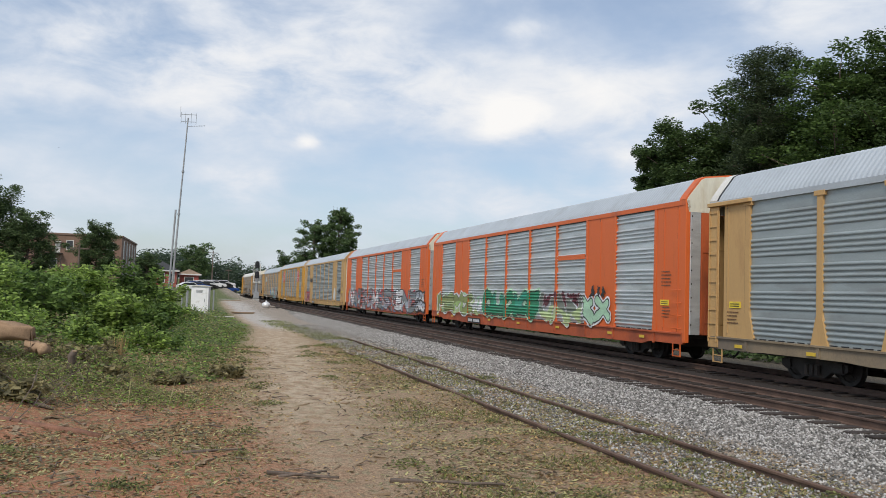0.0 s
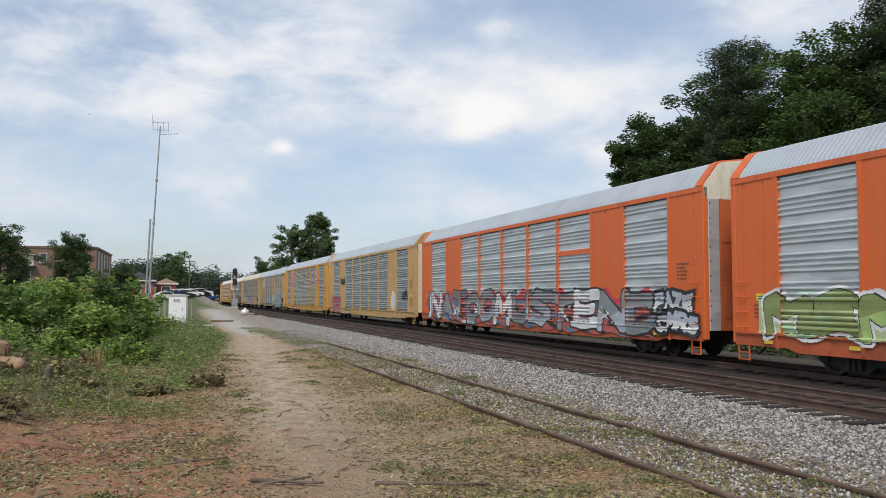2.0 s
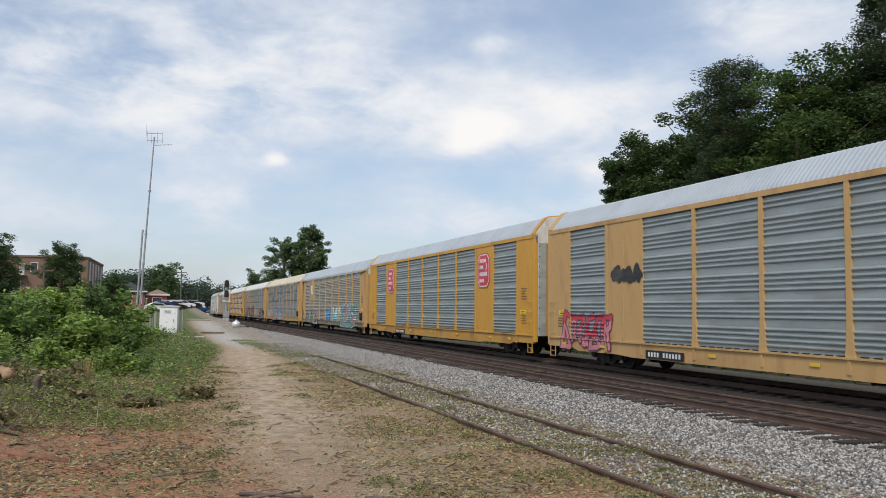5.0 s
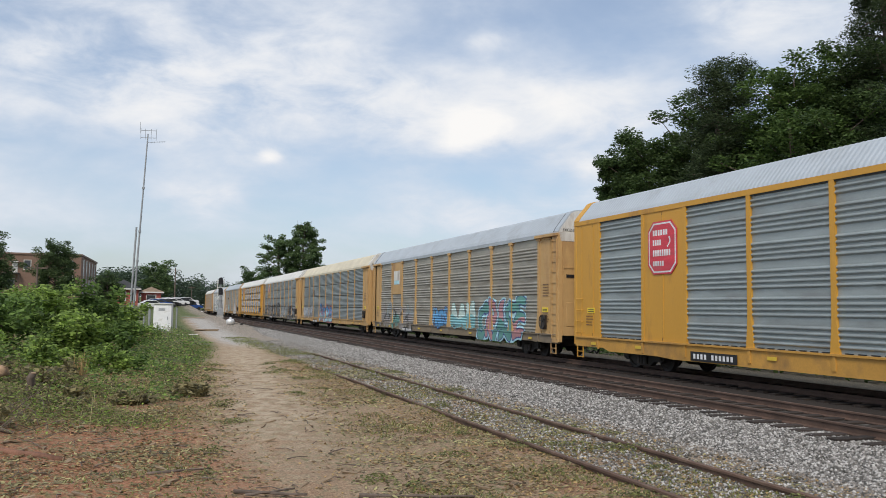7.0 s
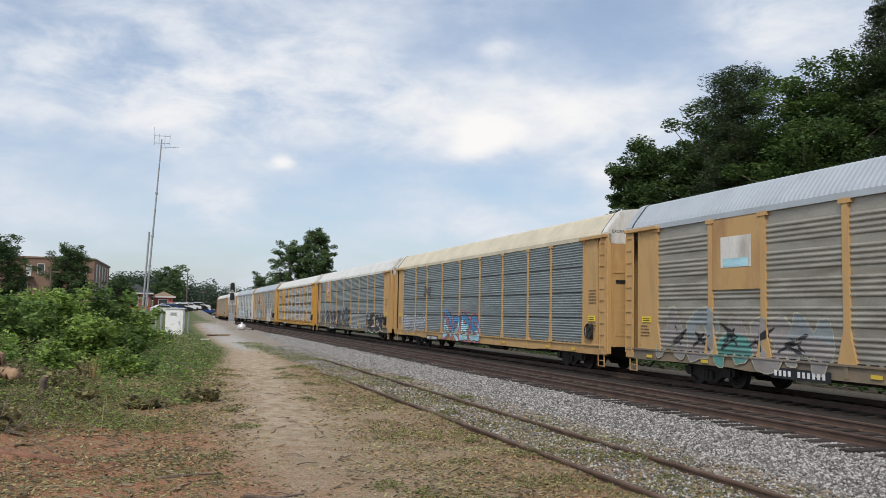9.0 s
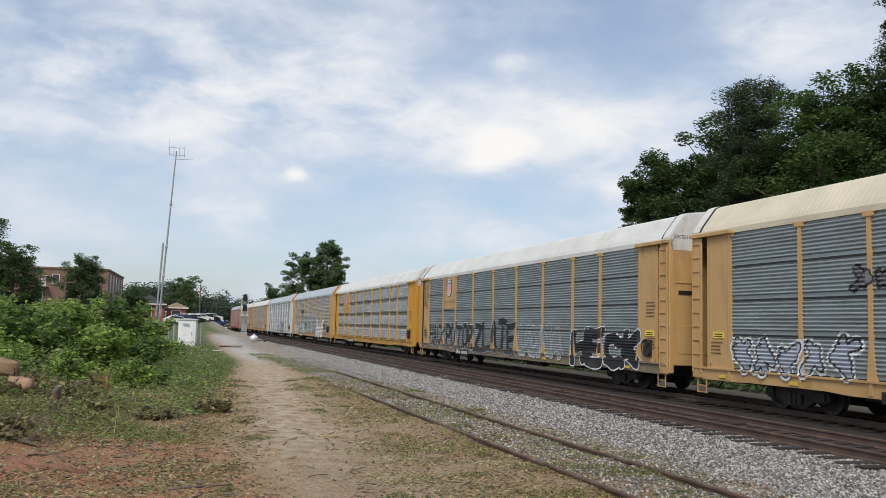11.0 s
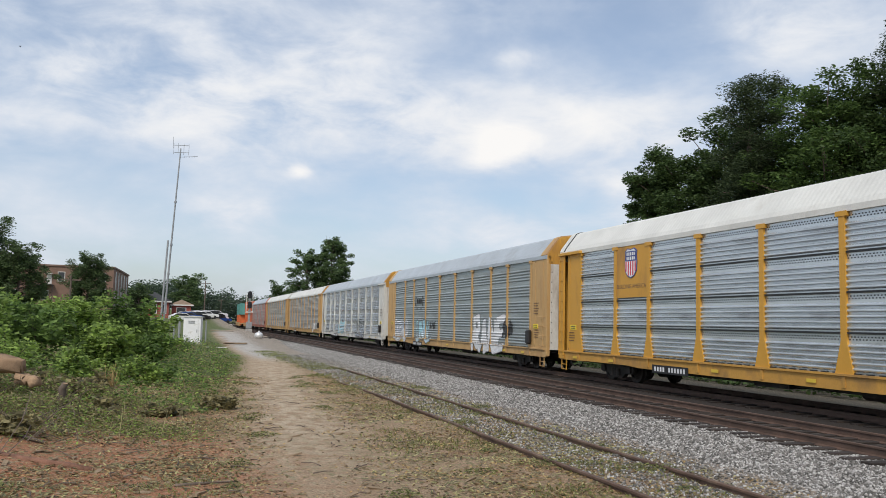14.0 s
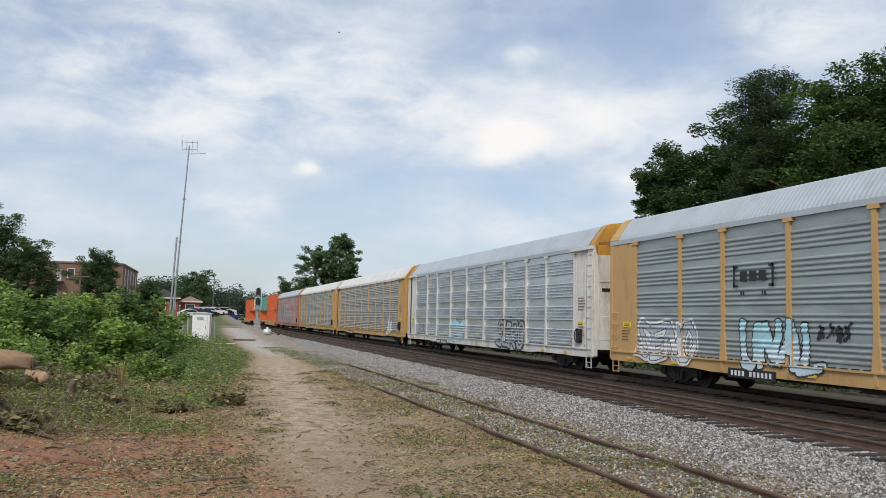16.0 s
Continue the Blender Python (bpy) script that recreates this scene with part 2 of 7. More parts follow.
def box(bm, x0, x1, y0, y1, z0, z1, bevel=0.0):
    vs = [bm.verts.new((x, y, z)) for x in (x0, x1) for y in (y0, y1) for z in (z0, z1)]
    fs = [bm.faces.new([vs[i] for i in f]) for f in ((0, 1, 3, 2), (4, 6, 7, 5), (0, 4, 5, 1), (2, 3, 7, 6), (0, 2, 6, 4), (1, 5, 7, 3))]
    if bevel:
        es = {e for f in fs for e in f.edges}
        bmesh.ops.bevel(bm, geom=list(es), offset=bevel, segments=1, affect="EDGES")
    return bm


def boxes(*dims, bevel=0.0):
    bm = bmesh.new()
    for d in dims:
        box(bm, *d, bevel=bevel)
    return bm


def tube(bm, pts, radii, sides=8):
    """A tapered round bar through the points."""
    rings = []
    for i, p in enumerate(pts):
        p = Vector(p)
        a, b = Vector(pts[max(0, i - 1)]), Vector(pts[min(len(pts) - 1, i + 1)])
        q = (b - a).to_track_quat("Z", "Y")
        r = radii[i] if hasattr(radii, "__len__") else radii
        rings.append([bm.verts.new(p + q @ Vector((r * math.cos(2 * math.pi * k / sides), r * math.sin(2 * math.pi * k / sides), 0))) for k in range(sides)])
    for a, b in zip(rings, rings[1:]):
        for k in range(sides):
            bm.faces.new((a[k], a[(k + 1) % sides], b[(k + 1) % sides], b[k]))
    bm.faces.new(rings[0][::-1])
    bm.faces.new(rings[-1])
    return bm


def prism(bm, poly, y0, y1):
    """Extrude an (x, z) outline along y."""
    a = [bm.verts.new((x, y0, z)) for x, z in poly]
    b = [bm.verts.new((x, y1, z)) for x, z in poly]
    n = len(poly)
    bm.faces.new(a[::-1])
    bm.faces.new(b)
    for i in range(n):
        bm.faces.new((a[i], a[(i + 1) % n], b[(i + 1) % n], b[i]))
    bmesh.ops.recalc_face_normals(bm, faces=bm.faces[:])
    return bm


def raw_mesh(name, verts, faces, mat):
    me = bpy.data.meshes.new(name)
    me.from_pydata(verts, [], faces)
    me.materials.append(mat)
    return me


def quads_mesh(name, centres, u, v, mat):
    """A crowd of small four-sided leaves: centre and two half-axes of each."""
    n = len(centres)
    co = np.stack([centres - u - v * 0.2, centres - v, centres + u + v * 0.25, centres + v], 1).reshape(-1, 3)
    me = bpy.data.meshes.new(name)
    me.vertices.add(4 * n)
    me.vertices.foreach_set("co", co.astype(np.float32).ravel())
    me.loops.add(4 * n)
    me.loops.foreach_set("vertex_index", np.arange(4 * n, dtype=np.int32))
    me.polygons.add(n)
    me.polygons.foreach_set("loop_start", np.arange(0, 4 * n, 4, dtype=np.int32))
    me.polygons.foreach_set("loop_total", np.full(n, 4, dtype=np.int32))
    me.update(calc_edges=True)
    me.materials.append(mat)
    return me


def random_leaves(rng, centres, size, flat=0.35):
    n = len(centres)
    d = rng.normal(size=(n, 3))
    d /= np.linalg.norm(d, axis=1)[:, None]
    e = np.cross(d, rng.normal(size=(n, 3)))
    e /= np.linalg.norm(e, axis=1)[:, None] + 1e-9
    d[:, 2] *= 0.55
    e[:, 2] *= 0.55
    s = size * rng.uniform(0.6, 1.4, (n, 1))
    return d * s, e * s * 0.55


def smooth01(a, b, x):
    t = np.clip((np.asarray(x, float) - a) / (b - a), 0, 1)
    return t * t * (3 - 2 * t)


# ---- the lie of the land ----
CURVE_AT, CURVE_R = 212.0, 260.0


def wobble(x, y, f, seed=0.0):
    return (np.sin(x * f + 1.3 * np.sin(y * f * 0.7 + seed)) + np.sin(y * f * 1.13 + 1.7 * np.sin(x * f * 0.6 + seed * 2))) * 0.5


def land(x, y):
    """Height of the ground."""
    x, y = np.asarray(x, float), np.asarray(y, float)
    left = 1 - smooth01(8.4, 10.2, x)
    far = 0.95 * smooth01(62, 116, y) + 1.5 * smooth01(116, 190, y) + 3.5 * smooth01(190, 420, y)
    bank = 0.55 * smooth01(0.5, -6, x) * smooth01(2, 14, y) * (1 - 0.5 * smooth01(50, 80, y))
    ruts = 0.035 * wobble(x, y, 1.1, 0.4) + 0.02 * wobble(x, y, 3.1, 2.0) + 0.012 * wobble(x, y, 7.3, 1.0)
    rough = smooth01(-0.5, -3, x) * 0.09 * wobble(x, y, 2.2, 3.0)
    shelf = 4.0 * smooth01(36, 90, x)
    return left * (far + bank + rough) + ruts * (1 - smooth01(7.8, 9.0, x)) + shelf - 0.02


def track_offset(y):
    """How far the tracks bend to the right, and their heading, at y along the straight."""
    d = max(0.0, y - CURVE_AT)
    a = d / CURVE_R
    return CURVE_R * (1 - math.cos(a)), CURVE_AT + CURVE_R * math.sin(a) if d > 0 else y, a


def on_track(x, s, z):
    """A point beside the curving track: x from the camera's line, s along the track."""
    d, yy, a = track_offset(s)
    c = x - 16.34
    return Vector((16.34 + d + c * math.cos(a), yy - c * math.sin(a), z))


def ground_material():
    mt = bpy.data.materials.new("dirt_and_grass")
    mt.use_nodes = True
    nt = mt.node_tree
    N, Lk = nt.nodes.new, nt.links.new
    b = nt.nodes["Principled BSDF"]
    b.inputs["Roughness"].default_value, b.inputs["Specular IOR Level"].default_value = 0.95, 0.15
    tc, sep = N("ShaderNodeTexCoord"), N("ShaderNodeSeparateXYZ")
    Lk(tc.outputs["Object"], sep.inputs[0])
    X, Y = sep.outputs[0], sep.outputs[1]

    def sock(n, k, v):
        if hasattr(v, "is_linked"):
            Lk(v, n.inputs[k])
        else:
            n.inputs[k].default_value = v

    def m(op, a, bb=0.0):
        n = N("ShaderNodeMath")
        n.operation = op
        sock(n, 0, a), sock(n, 1, bb)
        return n.outputs[0]

    def ramp(v, lo, hi):
        n = N("ShaderNodeMapRange")
        n.interpolation_type = "SMOOTHSTEP"
        sock(n, 0, v), sock(n, 1, lo), sock(n, 2, hi)
        return n.outputs[0]

    def noise_(s, d=5, r=0.6):
        n = N("ShaderNodeTexNoise")
        n.inputs["Scale"].default_value, n.inputs["Detail"].default_value, n.inputs["Roughness"].default_value = s, d, r
        Lk(tc.outputs["Object"], n.inputs["Vector"])
        return n.outputs["Fac"]

    def mix(f, a, bb, blend="MIX"):
        n = N("ShaderNodeMix")
        n.data_type, n.blend_type = "RGBA", blend
        for k, v in (("Factor", f), ("A", a), ("B", bb)):
            if isinstance(v, tuple) and len(v) == 3:
                v = (*v, 1)
            sock(n, k, v)
        return n.outputs["Result"]

    n_big, n_mid, n_mid2, n_fine, n_speck = noise_(0.35), noise_(1.3), noise_(2.7), noise_(9, 6, 0.7), noise_(38, 4, 0.75)
    n_crumb = noise_(21, 5, 0.75)
    # red clay and brown litter
    col = mix(ramp(n_mid, 0.45, 0.72), (0.37, 0.185, 0.105), (0.37, 0.26, 0.16))
    clay = m("MULTIPLY", m("MULTIPLY", ramp(m("ADD", Y, m("MULTIPLY", n_mid, 3.0)), 8.5, 11.0), ramp(m("ADD", Y, m("MULTIPLY", n_mid, 4.0)), 20.5, 17.5)), ramp(m("ADD", X, m("MULTIPLY", n_mid, 2.4)), 3.3, 1.9))
    col = mix(m("MULTIPLY", clay, 0.85), col, mix(n_fine, (0.28, 0.12, 0.068), (0.52, 0.25, 0.142)))
    col = mix(ramp(m("ADD", X, m("MULTIPLY", n_big, 3.0)), 1.6, 4.0), col, mix(n_mid, (0.31, 0.21, 0.135), (0.42, 0.305, 0.205)))
    litter = m("MULTIPLY", ramp(n_fine, 0.47, 0.58), ramp(n_mid2, 0.35, 0.6))
    col = mix(litter, col, mix(n_speck, (0.16, 0.13, 0.075), (0.42, 0.36, 0.23)))
    # rusty dust beside the siding
    rusty = m("MULTIPLY", m("MULTIPLY", ramp(X, 4.0, 5.2), ramp(X, 8.2, 7.0)), m("MULTIPLY", ramp(Y, 16, 12), ramp(n_mid, 0.46, 0.62)))
    col = mix(m("MULTIPLY", rusty, 0.7), col, (0.34, 0.165, 0.10))
    # sparse green over it
    green = m("MULTIPLY", ramp(n_fine, 0.48, 0.62), ramp(n_big, 0.40, 0.62))
    col = mix(m("MULTIPLY", green, 0.75), col, (0.165, 0.180, 0.070))
    # lush green on the far verge
    verge = m("ADD", m("MINIMUM", m("SUBTRACT", m("MULTIPLY", Y, 0.105), 1.2), 4.0), m("MULTIPLY", ramp(Y, 95, 125), 9.0))
    lush = m("MULTIPLY", ramp(Y, 22, 34), ramp(m("SUBTRACT", m("ADD", X, m("MULTIPLY", n_mid, 1.6)), verge), 1.2, 0.2))
    col = mix(lush, col, mix(n_fine, (0.075, 0.115, 0.035), (0.14, 0.16, 0.07)))
    # pale trodden track of the dirt road
    centre = m("ADD", 1.1, m("MULTIPLY", m("MINIMUM", Y, 52.0), 0.083))
    off = m("ABSOLUTE", m("SUBTRACT", X, m("ADD", centre, m("MULTIPLY", m("SUBTRACT", n_mid, 0.5), 2.6))))
    road = m("MULTIPLY", m("MULTIPLY", ramp(off, m("ADD", 1.25, m("MULTIPLY", n_fine, 1.3)), 0.25), ramp(n_mid2, 0.34, 0.62)), m("MULTIPLY", ramp(m("ADD", Y, m("MULTIPLY", n_mid, 8.0)), 12, 23), ramp(Y, 78, 60)))
    pale = mix(n_fine, (0.49, 0.395, 0.285), (0.66, 0.55, 0.415))
    col = mix(m("MULTIPLY", road, 0.72), col, pale)
    # pale gravel pad by the crossing
    pad = m("MULTIPLY", m("MULTIPLY", ramp(m("ADD", Y, m("MULTIPLY", n_big, 8.0)), 48, 58), ramp(m("ADD", Y, m("MULTIPLY", n_big, 20.0)), 122, 104)), m("MULTIPLY", ramp(m("ADD", X, m("MULTIPLY", n_mid, 2.4)), 5.0, 6.4), ramp(X, 13, 11)))
    col = mix(m("MULTIPLY", pad, 0.9), col, mix(n_fine, (0.40, 0.385, 0.365), (0.54, 0.52, 0.49)))
    # grey stone chips spilling towards the siding
    chips = m("MULTIPLY", ramp(m("ADD", X, m("MULTIPLY", n_mid, 2.4)), 6.9, 8.6), ramp(X, 30, 24))
    stone = mix(ramp(n_speck, 0.35, 0.65), (0.16, 0.135, 0.11), (0.42, 0.365, 0.30))
    col = mix(m("MULTIPLY", chips, ramp(n_fine, 0.30, 0.52)), col, stone)
    # dark grey-brown ground just beyond the railway, then grass
    col = mix(ramp(X, 19.0, 20), col, mix(n_fine, (0.07, 0.064, 0.05), (0.14, 0.128, 0.105)))
    col = mix(ramp(X, 25, 29), col, mix(n_fine, (0.06, 0.08, 0.03), (0.11, 0.12, 0.05)))
    col = mix(m("MULTIPLY", ramp(n_crumb, 0.52, 0.60), m("SUBTRACT", 0.48, m("MULTIPLY", road, 0.3))), col, (0.115, 0.085, 0.056))
    col = mix(m("MULTIPLY", ramp(n_crumb, 0.44, 0.36), m("SUBTRACT", 0.55, m("MULTIPLY", road, 0.4))), col, (0.50, 0.40, 0.27))
    spk = N("ShaderNodeMapRange")
    sock(spk, 0, n_speck), sock(spk, 1, 0.3), sock(spk, 2, 0.7), sock(spk, 3, 0.52), sock(spk, 4, 1.42)
    col = mix(1.0, col, spk.outputs[0], "MULTIPLY")
    Lk(col, b.inputs["Base Color"])
    bp = N("ShaderNodeBump")
    bp.inputs["Strength"].default_value, bp.inputs["Distance"].default_value = 0.9, 0.06
    Lk(m("ADD", m("MULTIPLY", n_fine, 0.8), m("MULTIPLY", n_speck, 0.35)), bp.inputs["Height"])
    Lk(bp.outputs[0], b.inputs["Normal"])
    return mt


def ballast_material():
    """Pale crushed stone, stained dark brown between and beside the rails; shade under the train is painted in."""
    mt = material("crushed_stone", (0.165, 0.160, 0.142), 0.9, 0, 0.3, 1.2, 25, 0.6, (0.15, 0.13, 0.11), 0.4, 0.7, bump_dist=0.04)
    nt = mt.node_tree
    N, Lk = nt.nodes.new, nt.links.new
    b = nt.nodes["Principled BSDF"]
    base = b.inputs["Base Color"].links[0].from_socket
    tc, sep, ns = N("ShaderNodeTexCoord"), N("ShaderNodeSeparateXYZ"), N("ShaderNodeTexNoise")
    Lk(tc.outputs["Object"], sep.inputs[0])
    Lk(tc.outputs["Object"], ns.inputs["Vector"])
    ns.inputs["Scale"].default_value = 3.0
    total = None
    # second band is partly stain, widened to paint the shade below the wagons
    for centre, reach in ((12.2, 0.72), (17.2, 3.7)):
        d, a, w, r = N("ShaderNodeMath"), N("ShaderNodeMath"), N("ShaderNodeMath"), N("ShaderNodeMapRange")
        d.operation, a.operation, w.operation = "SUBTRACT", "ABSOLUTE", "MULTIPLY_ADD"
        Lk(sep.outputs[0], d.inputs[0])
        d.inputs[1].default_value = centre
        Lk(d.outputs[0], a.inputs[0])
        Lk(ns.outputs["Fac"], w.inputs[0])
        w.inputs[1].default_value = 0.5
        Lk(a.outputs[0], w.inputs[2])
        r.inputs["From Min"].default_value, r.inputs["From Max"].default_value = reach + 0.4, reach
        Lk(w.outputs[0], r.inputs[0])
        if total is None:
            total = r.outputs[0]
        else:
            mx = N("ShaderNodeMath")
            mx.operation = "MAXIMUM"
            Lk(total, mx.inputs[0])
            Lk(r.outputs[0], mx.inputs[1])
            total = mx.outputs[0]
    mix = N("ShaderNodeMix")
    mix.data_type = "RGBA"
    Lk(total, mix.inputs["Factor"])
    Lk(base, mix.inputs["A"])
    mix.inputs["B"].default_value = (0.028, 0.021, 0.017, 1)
    Lk(mix.outputs["Result"], b.inputs["Base Color"])
    return mt


def stone_material():
    mt = bpy.data.materials.new("grey_stone")
    mt.use_nodes = True
    nt = mt.node_tree
    N, Lk = nt.nodes.new, nt.links.new
    b = nt.nodes["Principled BSDF"]
    b.inputs["Roughness"].default_value = 0.85
    geo, cr = N("ShaderNodeNewGeometry"), N("ShaderNodeValToRGB")
    el = cr.color_ramp.elements
    el[0].color, el[1].color = (0.055, 0.054, 0.048, 1), (0.55, 0.535, 0.51, 1)
    e = el.new(0.58)
    e.color = (0.24, 0.226, 0.21, 1)
    Lk(geo.outputs["Random Per Island"], cr.inputs[0])
    Lk(cr.outputs[0], b.inputs["Base Color"])
    return mt


M["ground"], M["ballast"], M["stone"] = ground_material(), ballast_material(), stone_material()


def spaced(*runs):
    out = []
    for a, b, step in runs:
        out += list(np.arange(a, b, step))
    return np.array(out + [runs[-1][1]])


def build_ground():
    xs = spaced((-2500, -300, 200), (-300, -60, 20), (-60, -14, 2.5), (-14, 9.4, 0.22), (9.4, 40, 3), (40, 120, 10), (120, 500, 60), (500, 2500, 250))
    ys = spaced((-2500, -300, 250), (-300, -20, 25), (-20, 2, 2), (2, 36, 0.22), (36, 80, 0.9), (80, 240, 4), (240, 600, 40), (600, 3500, 300))
    gx, gy = np.meshgrid(xs, ys, indexing="ij")
    z = land(gx, gy)
    v = np.stack([gx, gy, z], -1).reshape(-1, 3)
    ny = len(ys)
    i, j = np.meshgrid(np.arange(len(xs) - 1), np.arange(ny - 1), indexing="ij")
    a = (i * ny + j).ravel()
    f = np.stack([a, a + ny, a + ny + 1, a + 1], -1)
    ob = part("ground", raw_mesh("ground", v.tolist(), f.tolist(), M["ground"]), None, smooth=True)
    tagged(ob, "dirt ground of red clay, trodden pale road and sparse grass", "ground", kind="structure")


build_ground()
STATIONS = list(np.arange(-280, 205, 15.0)) + list(np.arange(205, 420, 5.0))


def sweep(outline, stations=STATIONS):
    """Sweep an (x, z) outline along the tracks; x is measured from the camera's line."""
    bm = bmesh.new()
    prev = None
    for s in stations:
        ring = [bm.verts.new(on_track(x, s, z)) for x, z in outline]
        if prev:
            for k in range(len(ring)):
                k2 = (k + 1) % len(ring)
                bm.faces.new((prev[k], prev[k2], ring[k2], ring[k]))
        else:
            bm.faces.new(ring)
        prev = ring
    bm.faces.new(prev[::-1])
    bmesh.ops.recalc_face_normals(bm, faces=bm.faces[:])
    return bm


RAIL_TOP, TIE_TOP = 0.30, 0.155
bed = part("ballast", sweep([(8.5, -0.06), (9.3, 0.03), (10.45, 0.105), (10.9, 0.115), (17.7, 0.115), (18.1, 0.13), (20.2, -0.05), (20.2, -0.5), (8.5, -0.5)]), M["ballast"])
tagged(bed, "bed of grey crushed stone under the two main tracks", "ballast", kind="structure")


def rail_outline(x, top, h=0.17):
    b = top - h
    return [(x - 0.07, b), (x + 0.07, b), (x + 0.07, b + 0.015), (x + 0.012, b + 0.035), (x + 0.012, top - 0.045), (x + 0.036, top - 0.035), (x + 0.036, top - 0.006), (x + 0.028, top), (x - 0.028, top), (x - 0.036, top - 0.006), (x - 0.036, top - 0.035), (x - 0.012, top - 0.045), (x - 0.012, b + 0.035), (x - 0.07, b + 0.015)]


def tie_mesh(name, length=2.9):
    bm = boxes((-length / 2, length / 2, -0.115, 0.115, -0.16, 0.0), bevel=0.012)
    me = bpy.data.meshes.new(name)
    bm.to_mesh(me)
    bm.free()
    me.materials.append(M["tie"])
    return me


def main_track(centre, label, near_ties):
    tr = empty("railway_track", pose(0, 0, 0), label, "railway track", "main tracks", "structure")
    for x in (centre - 0.7525, centre + 0.7525):
        part("rail", sweep(rail_outline(x, RAIL_TOP)), M["rail"], tr)
    me = tie_mesh("tie")
    rng = np.random.default_rng(int(centre * 10))
    rest = bmesh.new()
    for k, s in enumerate(np.arange(-40, 330, 0.53)):
        p = on_track(centre + rng.uniform(-0.16, 0.10), s, TIE_TOP + rng.uniform(-0.012, 0.012))
        turn = -math.degrees(track_offset(s)[2]) + rng.uniform(-1.5, 1.5)
        if near_ties and 3 < s < 80:
            ob = part("tie", me, None, tr)
            ob.matrix_basis = pose(*p, 0, 0, turn)
        elif s > 3:
            v = len(rest.verts)
            box(rest, -1.4, 1.4, -0.115, 0.115, -0.16, 0)
            rest.verts.ensure_lookup_table()
            bmesh.ops.transform(rest, matrix=pose(*p, 0, 0, turn), verts=rest.verts[v:])
    tagged(part("ties", rest, M["tie"], tr), kind="stuff")
    return tr


main_track(12.2, "empty main track of rusty rails on dark wooden ties", True)
main_track(16.34, "main track of rusty rails under the passing freight train", False)


def siding():
    tr = empty("siding", pose(0, 0, 0), "disused siding of rusty rails sunk in dirt and weeds", "railway track", kind="structure")
    for x, end, top in ((5.92, 34.0, 0.055), (7.40, 46.0, 0.075)):
        bm = bmesh.new()
        prism(bm, rail_outline(x, top), -12, end - 9)
        part("rail", bm, M["rail_old"], tr)
        bm = bmesh.new()
        prism(bm, rail_outline(x, top), end - 9, end)
        for v in bm.verts:
            if v.co.y > end - 1:
                v.co.z -= 0.13
        part("rail", bm, M["rail_old"], tr, "rail sinking into the dirt")


M["rail_old"] = material("dull_rusty_rail", (0.115, 0.070, 0.050), 0.85, 0.0, 0.3, 2, 60, 0.15, (0.20, 0.14, 0.10), 0.4, 2.5)
siding()


def scatter_stones(name, n, xs, ys, zf, size, label, seed, dens=1.0):
    """Loose stones, each a small uneven six-sided lump, joined into one."""
    rng = np.random.default_rng(seed)
    x = rng.uniform(*xs, n)
    y = ys[0] + (ys[1] - ys[0]) * rng.uniform(0, 1, n) ** dens
    s = size * rng.uniform(0.55, 1.35, n) * (1 + 0.35 * (y - ys[0]) / (ys[1] - ys[0]))
    base = np.array([[1, 0, 0], [-1, 0, 0], [0, 1, 0], [0, -1, 0], [0.1, 0.1, 0.8], [0, 0, -0.8]])
    tri = np.array([[0, 2, 4], [2, 1, 4], [1, 3, 4], [3, 0, 4], [2, 0, 5], [1, 2, 5], [3, 1, 5], [0, 3, 5]])
    a, t = rng.uniform(0, 6.28, n), rng.normal(0, 0.35, n)
    v = base[None] * rng.uniform(0.6, 1.25, (n, 6, 1)) * s[:, None, None]
    ct, st = np.cos(t)[:, None], np.sin(t)[:, None]
    v = np.stack([v[..., 0] * ct - v[..., 2] * st, v[..., 1], v[..., 0] * st + v[..., 2] * ct], -1)
    c, si = np.cos(a)[:, None], np.sin(a)[:, None]
    v = np.stack([v[..., 0] * c - v[..., 1] * si, v[..., 0] * si + v[..., 1] * c, v[..., 2]], -1)
    v += np.stack([x, y, zf(x, y) + s * 0.25], -1)[:, None]
    f = (np.arange(n)[:, None, None] * 6 + tri[None]).reshape(-1, 3)
    me = bpy.data.meshes.new(name)
    me.vertices.add(6 * n)
    me.vertices.foreach_set("co", v.astype(np.float32).ravel())
    me.loops.add(len(f) * 3)
    me.loops.foreach_set("vertex_index", f.astype(np.int32).ravel())
    me.polygons.add(len(f))
    me.polygons.foreach_set("loop_start", np.arange(0, len(f) * 3, 3, dtype=np.int32))
    me.polygons.foreach_set("loop_total", np.full(len(f), 3, dtype=np.int32))
    me.update(calc_edges=True)
    me.materials.append(M["stone"])
    return tagged(part(name, me, None), label, "gravel", kind="stuff")


def bed_height(x, y):
    return np.interp(x, [8.5, 9.3, 10.45, 10.9, 17.7, 18.1, 20.2], [-0.06, 0.03, 0.105, 0.115, 0.115, 0.13, -0.05])


scatter_stones("ballast_stones", 118000, (8.4, 11.40), (6, 80), lambda x, y: bed_height(x, y) - 0.012 * (x > 10.7), 0.028, "loose grey crushed stone on the ballast shoulder", 3, 1.6)
scatter_stones("ballast_stones", 11000, (12.98, 13.62), (8, 70), bed_height, 0.034, "loose grey crushed stone between the two tracks", 4, 1.5)
scatter_stones("gravel", 20000, (5.95, 8.7), (6, 55), lambda x, y: land(x, y), 0.026, "scattered grey stone chips along the siding", 5, 1.6)


